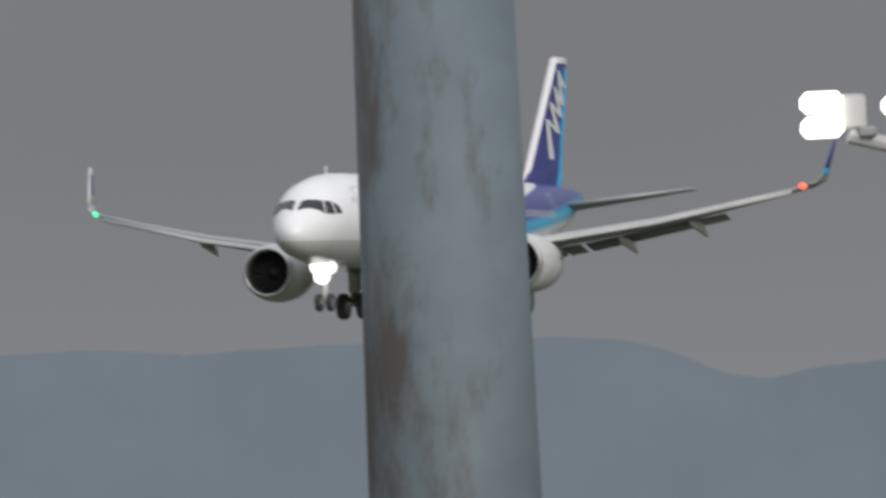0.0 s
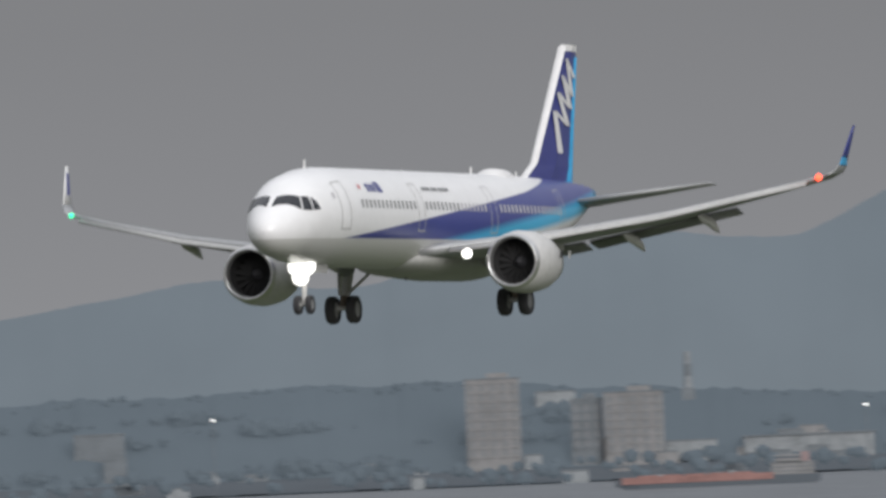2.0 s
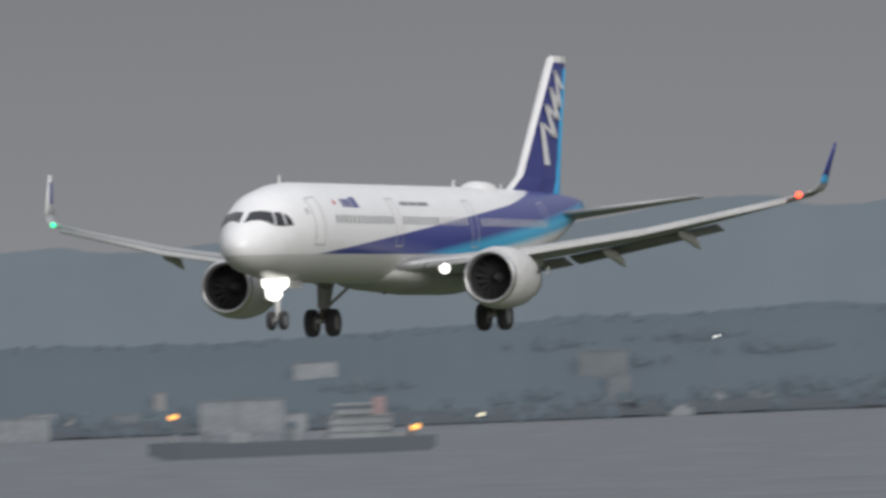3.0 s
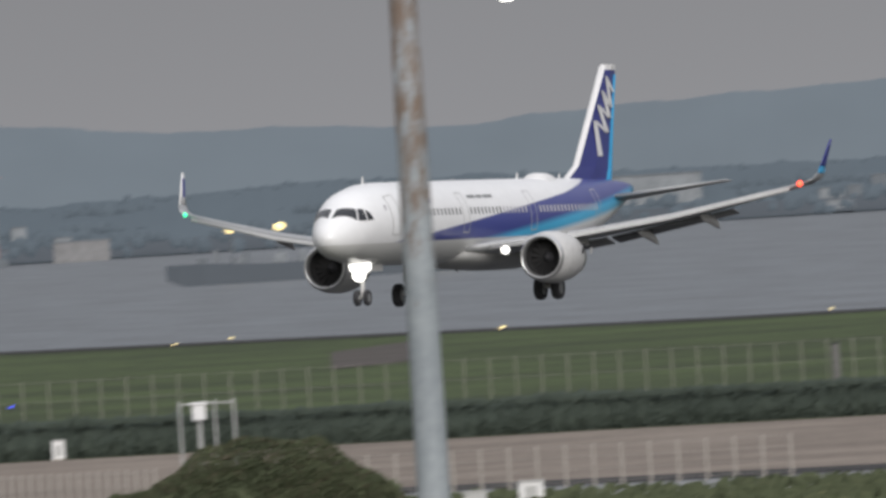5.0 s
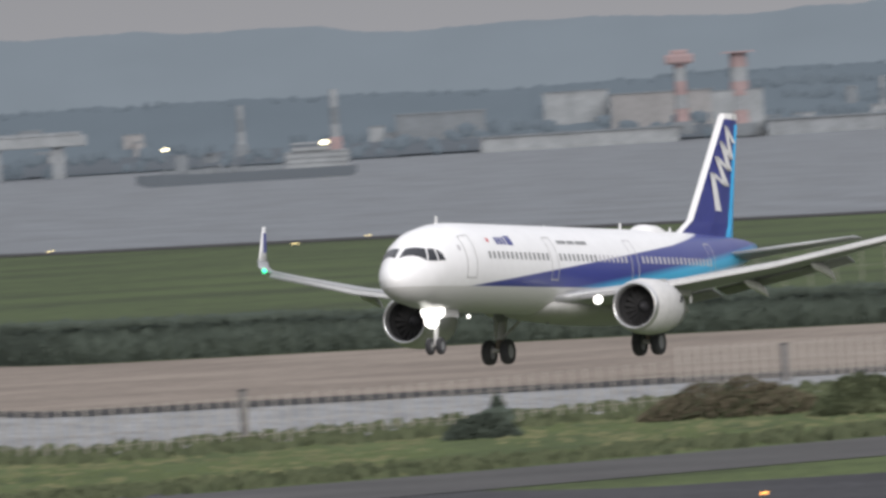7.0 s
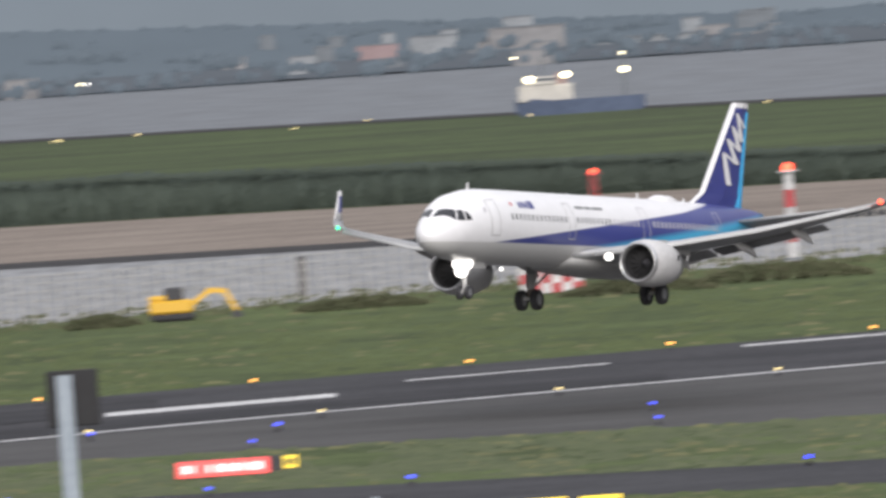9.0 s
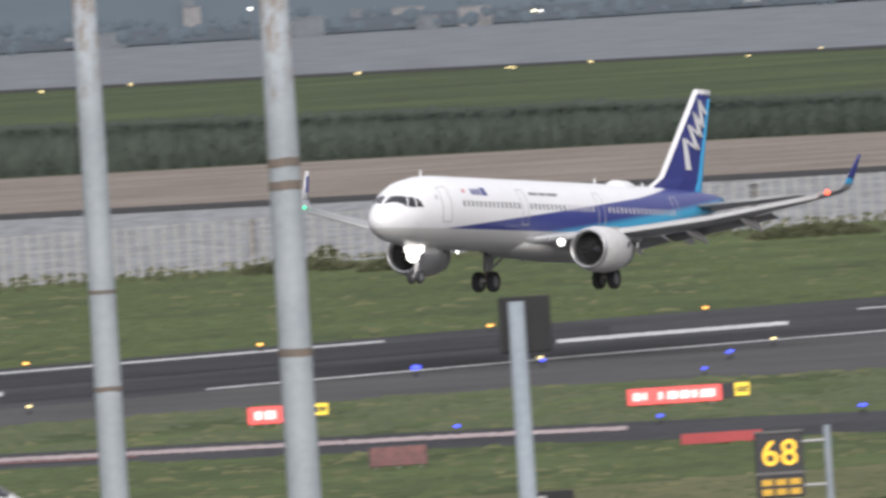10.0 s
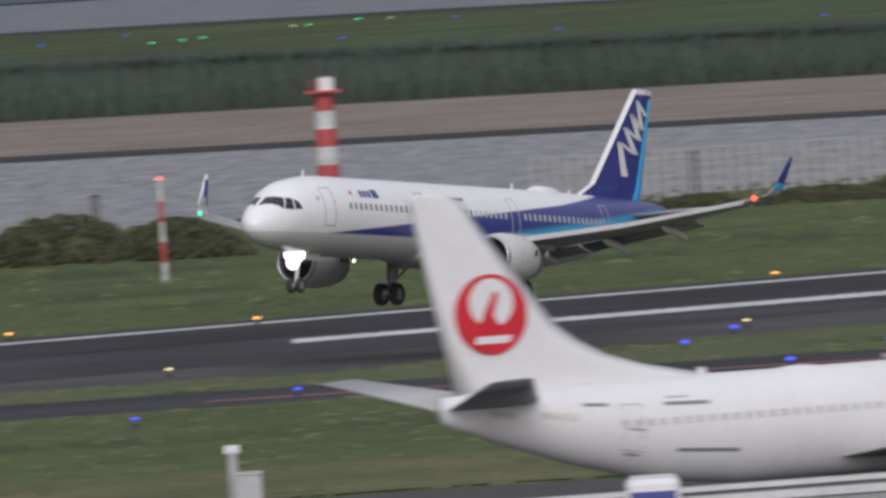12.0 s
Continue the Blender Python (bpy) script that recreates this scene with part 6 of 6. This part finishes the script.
field_sign(1333.4, 1407.1, 950.4, 983.3, "sign_yellow", "lit yellow direction sign with black bars", ((0.08, 0.3), (0.38, 0.62), (0.7, 0.92)), "dark")
field_sign(1214.3, 1231.2, 947.9, 981.8, "dark", "black end panel of a direction sign")
field_sign(161.9, 262.1, 917.4, 957.3, "paint_red", "unlit faded red runway sign in the grass")
field_sign(713.8, 857.2, 927.2, 949.2, "orange_red", "long low orange-red barrier board in the grass")


def number_sign():
    """A dark box with lit amber digits, on two legs."""
    b, base = 884.6, 1074.8
    p = at(b, base)
    k = p.xy.length / F
    t = thing("display_sign", "dark box sign with lit amber digits 68 beside the apron", "sign", Matrix.Translation(p) @ pose(0, 0, 0, 0, 0, facing(b) + 6))
    hs = part("housing", box(bmesh.new(), 84 * k, 22 * k, 118 * k, pose(0, 0, 25 * k), 0.05), "dark", t)
    part("frame", box(bmesh.new(), 88 * k, 3 * k, 5 * k, pose(0, -12 * k, 66 * k)), "wood", hs)
    part("frame", box(bmesh.new(), 88 * k, 3 * k, 4 * k, pose(0, -12 * k, 140 * k)), "wood", hs)
    for figure, x in (("6", -17), ("8", 17)):
        cu = bpy.data.curves.new("digit", "FONT")
        cu.body, cu.size, cu.align_x, cu.extrude, cu.offset = figure, 64 * k, "CENTER", 0.02, 0.01
        tmp = new("digit", cu)
        dg = bpy.context.evaluated_depsgraph_get()
        me = bpy.data.meshes.new_from_object(tmp.evaluated_get(dg))
        bpy.data.objects.remove(tmp)
        me.materials.clear()
        me.materials.append(M["sign_amber"])
        ob = new("digit", me)
        ob.parent = hs
        ob.matrix_basis = pose(x * k, -11.6 * k, 83 * k, 90, 0, 0)
        ob["label"] = "lit amber digit " + figure
    for i in range(3):
        for j in range(2):
            part("bar", box(bmesh.new(), 19 * k, 1.0 * k, 11 * k, pose((i - 1) * 25 * k, -11.4 * k, (30 + j * 17) * k)), "yellow", hs)
    for x in (-30, 30):
        part("leg", rod(bmesh.new(), (x * k, 0, 0), (x * k, 0, 30 * k), 0.07, n=8), "light_grey", t)
    st = part("side_post", rod(bmesh.new(), (88 * k, 4 * k, 0), (88 * k, 4 * k, 148 * k), 6.5 * k, n=10), "steel", t)
    for z in (44, 122):
        part("bracket", rod(bmesh.new(), (40 * k, 4 * k, z * k), (88 * k, 4 * k, z * k), 2.5 * k, n=8), "light_grey", st)


number_sign()


# ---- red and white field masts ----
def near_mast(b, top, base, w, bands, label, round_, head, colors=("red", "paint_white")):
    p = at(b, base)
    r = p.xy.length
    return striped_mast(b, top, base, r, size(w, r), bands, label, "mast", colors, round_, head)


near_mast(-1657.7, 371.0, 593.8, 44, 7, "tall red and white banded radar tower", True, "none", ("orange_red", "paint_white"))


drum_b, drum_d = -1657.7, 371.0
drum_p = far(drum_b, drum_d, at(drum_b, 593.8).xy.length)
drum = thing("radar_drum", "pale drum on top of the banded radar tower", "radar", Matrix.Translation(drum_p + Vector((0, 0, 0.05))))
part("drum", rod(bmesh.new(), (0.2, 0, 0.0), (0.2, 0, 1.05), 0.62, n=20), "white", drum)
part("lid", rod(bmesh.new(), (0.2, 0, 1.05), (0.2, 0, 1.15), 0.45, n=20), "light_grey", drum)
for dx in (-0.9, -0.55):
    part("railing", rod(bmesh.new(), (dx, -0.6, 0.0), (dx, -0.6, 1.0), 0.05, n=6), "orange_red", drum)
near_mast(-1957.3, 508.3, 689.8, 10, 5, "slim red and white banded mast with a red light", True, "lamp_red", ("paint_white", "orange_red"))
near_mast(1395.9, 383.7, 545.8, 15, 5, "red lattice mast with a red warning light", False, "lamp_red", ("orange_red", "red"))
near_mast(1739.8, 402.1, 557.8, 22, 5, "red and white banded mast with a red warning light", True, "lamp_red", ("paint_white", "orange_red"))


def chequered_hut():
    b, base = 1309.7, 586.3
    p = at(b, base)
    k = p.xy.length / F
    t = thing("chequered_hut", "red and white chequered hut beside the channel", "hut", Matrix.Translation(p) @ pose(0, 0, 0, 0, 0, facing(b)))
    part("body", box(bmesh.new(), 112 * k, 50 * k, 52 * k), "paint_white", t)
    for i in range(6):
        for j in range(3):
            if (i + j) % 2:
                part("check", box(bmesh.new(), 18.6 * k, 0.06, 17 * k, pose((i - 2.5) * 18.6 * k, -25.4 * k, (j * 17.3) * k)), "orange_red", t)
    rf = part("roof", box(bmesh.new(), 60 * k, 40 * k, 12 * k, pose(22 * k, 0, 52 * k), 0.1), "orange_red", t)
    part("warning_light", ball(bmesh.new(), (22 * k, -21 * k, 66 * k), 0.3), "lamp_red", rf)
    part("warning_light", ball(bmesh.new(), (-40 * k, -21 * k, 56 * k), 0.25), "lamp_red", t)


chequered_hut()


def excavator():
    """A yellow tracked digger with its arm out."""
    b, base = 642.8, 592.5
    p = at(b, base)
    k = p.xy.length / F
    t = thing("excavator", "yellow tracked excavator parked on the bank", "excavator", Matrix.Translation(p) @ pose(0, 0, 0, 0, 0, facing(b)) @ Matrix.Diagonal((k, k, k, 1)))
    part("cab_body", box(bmesh.new(), 78, 50, 24, pose(-8, 0, 14), 4), "yellow", t)
    part("cab", box(bmesh.new(), 34, 26, 24, pose(-2, -10, 36), 3), "dark", t)
    part("engine_cover", box(bmesh.new(), 34, 46, 10, pose(-30, 0, 37), 3), "yellow", t)
    for y in (-20, 20):
        part("track", box(bmesh.new(), 80, 14, 14, pose(-6, y, 0), 5), "rubber", t)
    bm = bmesh.new()
    prism(bm, [(22, 28), (30, 24), (62, 46), (88, 44), (90, 53), (60, 56)], -5, 5)
    boom = part("boom", bm, "yellow", t)
    bm = bmesh.new()
    prism(bm, [(82, 52), (92, 52), (112, 12), (104, 10)], -4, 4)
    stick = part("stick", bm, "yellow", boom)
    bm = bmesh.new()
    prism(bm, [(102, 14), (116, 10), (118, 0), (104, -2), (98, 6)], -10, 10)
    part("bucket", bm, "dark", boom)


excavator()


# ---- poles and boards near the deck ----
def lamp_pole(b, r, top, dia, label, steel, bands=()):
    """A tall tapered steel pole from the apron."""
    p = far(b, 0, r)
    h = DECK - top * r / F
    t = thing("light_pole", label, "pole", Matrix.Translation((p.x, p.y, 0)) @ pose(0, 0, 0, 0, 0, facing(b)), group="apron light poles")
    bm = bmesh.new()
    rings(bm, [[Vector((dia / 2 * s * math.cos(a), dia / 2 * s * math.sin(a), z)) for a in [2 * math.pi * i / 32 for i in range(32)]]
               for s, z in ((1.45, 0.0), (1.25, h * 0.5), (1.06, h * 0.93), (0.94, h))])
    shaft = part("shaft", bm, steel, t, smooth=True)
    part("base_plate", box(bmesh.new(), dia * 3, dia * 3, 0.05, pose(0, 0, 0.0)), "steel", t)
    for z, hh in bands:
        s = dia / 2 * lerp([(0, 1.45), (h * 0.5, 1.25), (h * 0.93, 1.06), (h, 0.94)], z) + 0.004
        bm = bmesh.new()
        rings(bm, [[Vector((s * math.cos(a), s * math.sin(a), zz + 0.25 * hh * noise.noise(Vector((math.cos(a), math.sin(a), zz))))) for a in [2 * math.pi * i / 24 for i in range(24)]] for zz in (z, z + hh)], cap=False)
        part("rust_ring", bm, "rust", shaft)
    return t, h


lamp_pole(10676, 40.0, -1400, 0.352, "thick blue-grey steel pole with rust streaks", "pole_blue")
t, h = lamp_pole(5655.4, 195.0, -279.6, 0.305, "rusty steel light pole with a lamp head", "pole_rusty")
k = 195.0 / F
hd = part("lamp_head", box(bmesh.new(), 330 * k, 0.3, 0.09, pose(-10 * k, 0, h - 0.02), 0.02), "mid_grey", t)
part("lamp_head", box(bmesh.new(), 150 * k, 0.5, 0.1, pose(-110 * k, 0, h + 0.01), 0.02), "dark", t)
part("lamp_body", box(bmesh.new(), 42 * k, 0.3, 52 * k, pose(160 * k, 0, h - 42 * k), 0.03), "mid_grey", t)
part("lamp_glass", box(bmesh.new(), 34 * k, 0.2, 54 * k, pose(186 * k, -0.1, h - 50 * k), 0.05), "lamp_white", t, "glaring white floodlight")
lamp_pole(-293.3, 230.0, 59.1, 0.30, "rust-stained pale steel light pole", "pole_pale", bands=((20.55, 0.05), (19.35, 0.06)))
lamp_pole(42, 205.0, 51.6, 0.325, "pale steel light pole with rust rings", "pole_pale", bands=((22.02, 0.10), (22.27, 0.10), (20.2, 0.09)))


def flood_cluster():
    """Two floodlights on an arm; their pole stands further round."""
    b, d = 11360.6, -683.8
    r = 150.0
    p = far(b, d, r)
    k = r / F
    t = thing("floodlight_pole", "steel floodlight pole with glaring white lamps", "floodlight", Matrix.Translation((p.x, p.y, 0)) @ pose(0, 0, 0, 0, 0, facing(b)))
    part("pole", rod(bmesh.new(), (190 * k, 0.3, 0), (190 * k, 0.3, p.z + 0.6), 0.2, 0.16, 16), "steel", t)
    arm = part("arm", rod(bmesh.new(), (40 * k, 0.1, p.z - 35 * k), (190 * k, 0.3, p.z - 75 * k), 14 * k, n=8), "light_grey", t)
    part("lamp_body", box(bmesh.new(), 50 * k, 0.3, 64 * k, pose(48 * k, 0.2, p.z - 26 * k), 0.03), "light_grey", t)
    for z in (6, -38):
        part("lamp_glass", box(bmesh.new(), 76 * k, 0.2, 38 * k, pose(-6 * k, 0, p.z + z * k), 0.05), "lamp_white", t, "glaring white floodlight")
    part("bracket", box(bmesh.new(), 30 * k, 0.2, 20 * k, pose(75 * k, 0.1, p.z - 40 * k), 0.02), "mid_grey", t)
    part("lamp_glass", box(bmesh.new(), 30 * k, 0.2, 36 * k, pose(115 * k, -0.1, p.z - 4 * k), 0.05), "lamp_white", t, "glaring white floodlight")


flood_cluster()


def board_post():
    """A steel post that carries a black board."""
    b, d = 436.6, 664.4
    r = 300.0
    p = far(b, d, r)
    k = r / F
    t = thing("board_post", "grey steel post carrying a black board", "sign post", Matrix.Translation((p.x, p.y, 0)) @ pose(0, 0, 0, 0, 0, facing(b)))
    part("post", rod(bmesh.new(), (0, 0, 0), (0, 0, p.z - 10 * k), 22 * k, 14.5 * k, 16), "steel", t, smooth=True)
    bd = part("board", box(bmesh.new(), 92 * k, 0.12, 100 * k, pose(14 * k, 0.25, p.z - 102 * k), 0.02), "board_black", t, "matt black board")
    part("lamp_bracket", box(bmesh.new(), 12 * k, 0.25, 60 * k, pose(4 * k, 0.12, p.z - 85 * k)), "steel", t)
    return t


board_post()


def low_board():
    b, d = 485.3, 1013.2
    r = 320.0
    p = far(b, d, r)
    k = r / F
    t = thing("board_post", "low post carrying a black board", "sign post", Matrix.Translation((p.x, p.y, 0)) @ pose(0, 0, 0, 0, 0, facing(b)))
    part("post", rod(bmesh.new(), (-25 * k, 0, 0), (-25 * k, 0, p.z - 8 * k), 12 * k, 9 * k, 12), "light_grey", t)
    part("board", box(bmesh.new(), 66 * k, 0.12, 72 * k, pose(0, 0.2, p.z - 72 * k), 0.02), "board_black", t)


low_board()


def leaning_board():
    """The top of a leaning pillar with a pale edge and a dark side."""
    b, d = 4662.2, 634.5
    r = 260.0
    p = far(b, d, r)
    k = r / F
    m = Matrix.Translation((p.x, p.y, 0)) @ pose(0, 0, 0, 0, 0, facing(b))
    t = thing("fin_pillar", "leaning dark pillar with a pale metal edge", "pillar", m)
    bm = bmesh.new()
    def lp(x0, x1, y0, y1, z):
        return [(x0, y0, z), (x1, y0, z), (x1, y1, z), (x0, y1, z)]
    s = 0.22
    rings(bm, [lp(-10 * k - p.z * s + 10 * k, 44 * k - p.z * 0.02, -0.2, 0.3, 0), lp(-8 * k, 44 * k, -0.2, 0.3, p.z)])
    part("dark_face", bm, "board_black", t)
    bm = bmesh.new()
    rings(bm, [lp(-16 * k - p.z * s, -8 * k - p.z * s * 0.8, -0.28, 0.3, 0), lp(-16 * k, 8 * k, -0.28, 0.3, p.z)])
    part("brown_face", bm, "rust_dark", t)
    bm = bmesh.new()
    rings(bm, [lp(-32 * k - p.z * s * 1.35, -16 * k - p.z * s * 1.35, -0.32, 0.3, 0), lp(-32 * k, -16 * k, -0.32, 0.3, p.z + 2 * k)])
    part("pale_edge", bm, "white", t)


leaning_board()
for b, d, hh in ((5013.2, 673.4, 120), (5116, 738.5, 90), (5147.9, 740.7, 90)):
    p = at(b, d + hh)
    k = p.xy.length / F
    t = thing("marker_post", "short pale marker post in the grass", "post", Matrix.Translation(p), group="marker posts")
    part("shaft", rod(bmesh.new(), (0, 0, 0), (0, 0, hh * k), 6 * k, n=8), "light_grey", t)
    part("cap", box(bmesh.new(), 18 * k, 10 * k, 30 * k, pose(0, 0, (hh - 30) * k)), "light_grey", t)


def parked_tail():
    """The tail of a parked airliner below the deck: fin with white leading edge over a white stern."""
    b, d = -93.2, 1007.2
    r = 420.0
    p = far(b, d, r)
    k = r / F
    h = p.z
    t = thing("parked_airliner_tail", "deep blue tail fin with white leading edge of a parked airliner", "airplane", Matrix.Translation((p.x, p.y, 0)) @ pose(0, 0, 0, 0, 0, facing(b)))
    out = [(0, h), (380 * k, h - 40 * k), (470 * k, h - 95 * k), (640 * k, h - 300 * k), (640 * k, 3.2), (110 * k, 3.2)]
    fin = part("fin", prism(bmesh.new(), out, -0.25, 0.25), "navy", t)
    part("leading_edge", prism(bmesh.new(), [(-3 * k, h + 4 * k), (195 * k, h - 14 * k), (195 * k, h - 46 * k), (10 * k, h - 26 * k)], -0.28, 0.28), "white", fin)
    part("leading_edge", prism(bmesh.new(), [(206 * k, h - 14 * k), (300 * k, h - 20 * k), (382 * k, h - 36 * k), (470 * k, h - 92 * k), (440 * k, h - 92 * k), (370 * k, h - 64 * k), (206 * k, h - 46 * k)], -0.28, 0.28), "white", fin)
    part("trailing_edge", prism(bmesh.new(), [(4 * k, h - 24 * k), (42 * k, h - 28 * k), (140 * k, 3.3), (112 * k, 3.3)], -0.27, 0.27), "sky_blue", fin)
    bm = bmesh.new()
    rings(bm, [oval(x, z, s, s, 28) for x, z, s in ((-1.0, 3.6, 0.3), (2.0, 3.3, 1.2), (6.0, 3.0, 1.9), (12.0, 2.9, 2.1), (13.0, 2.9, 2.1))])
    part("stern", bm, "white", t, smooth=True)
    for y in (-2.0, 2.0):
        part("wheel_leg", rod(bmesh.new(), (10.5, y, 0), (10.5, y * 0.6, 2.0), 0.25, n=10), "light_grey", t)


parked_tail()


def apron_edge():
    """The roof edge and rail of a building below the deck, and small things on it."""
    b0, d0 = -1517.3, 1082.8
    b1, d1 = -382.8, 1107.6
    r = 420.0
    p0, p1 = far(b0 - 900, d0 + 45, r), far(b1 + 300, d1 - 8, r)
    t = thing("boarding_bridge", "long grey roof edge with a pale rail below the deck", "jet bridge")
    v = (p1 - p0)
    n = Vector((-v.y, v.x, 0)).normalized()
    def slab(name, z0, z1, y0, y1, mt, par):
        bm = bmesh.new()
        rings(bm, [[p + n * y0 + Vector((0, 0, z0)), p + n * y1 + Vector((0, 0, z0)), p + n * y1 + Vector((0, 0, z1)), p + n * y0 + Vector((0, 0, z1))] for p in (p0, p1)])
        return part(name, bm, mt, par)
    slab("roof", -0.5, -0.06, 0.12, 4.0, "mid_grey", t)
    slab("rail", -0.06, 0.05, -0.1, 0.1, "nacelle", t)
    slab("rail", -0.34, -0.16, -0.14, 0.1, "nacelle", t)
    slab("side_wall", -2.5, -0.36, -0.02, 0.1, "mid_grey", t)
    for i in range(150):             # upright ribs of the cladding
        q = p0 + v * (i + 0.5) / 150 - n * 0.06
        part("rib", box(bmesh.new(), 0.07, 0.07, 2.1, pose(q.x, q.y, q.z - 2.48)), "light_grey", t)
    for i in range(5):
        p = p0 + v * (i + 0.5) / 5
        part("column", rod(bmesh.new(), (p.x, p.y, 0), (p.x, p.y, p.z - 0.5), 0.3, n=12), "mid_grey", t)


apron_edge()


def roof_unit():
    b, d = -1118.8, 1085.1
    r = 400.0
    p = far(b, d, r)
    k = r / F
    t = thing("service_truck", "white high-lift service truck with a blue stripe on the apron", "truck", Matrix.Translation((p.x, p.y, 0)) @ pose(0, 0, 0, 0, 0, facing(b)))
    part("cargo_box", box(bmesh.new(), 96 * k, 3.0, 60 * k, pose(0, 0, p.z - 60 * k), 0.12), "white", t)
    part("stripe", box(bmesh.new(), 80 * k, 0.05, 22 * k, pose(0, -1.52, p.z - 44 * k)), "navy", t)
    part("lift_frame", box(bmesh.new(), 40 * k, 1.2, p.z - 60 * k - 1.0, pose(0, 0, 1.0)), "mid_grey", t)
    part("chassis", box(bmesh.new(), 2.4, 6.0, 0.6, pose(0, 0, 0.6), 0.05), "dark", t)
    for x in (-1.0, 1.0):
        for y in (-2.2, 2.2):
            part("wheel", rod(bmesh.new(), (x - 0.15, y, 0.45), (x + 0.15, y, 0.45), 0.45, n=16), "rubber", t)


roof_unit()
for b, d in ((-1859, 985.3),):
    p = at(b, 1097.6)
    k = p.xy.length / F
    t = thing("marker_post", "short white marker post by the apron", "post", Matrix.Translation(p), group="marker posts")
    part("shaft", rod(bmesh.new(), (0, 0, 0), (0, 0, 105 * k), 9 * k, n=10), "light_grey", t)
    part("cap", box(bmesh.new(), 26 * k, 16 * k, 14 * k, pose(0, 0, 100 * k)), "white", t)



def motions():
    walk(airliner, [(t, craft_pose(*p)) for t, *p in PLANE_ROWS])
    walk(taxi_jet, [(t, craft_pose(x, y, 0.0, h, 0, 0)) for t, x, y, h in JET_ROWS])



motions()
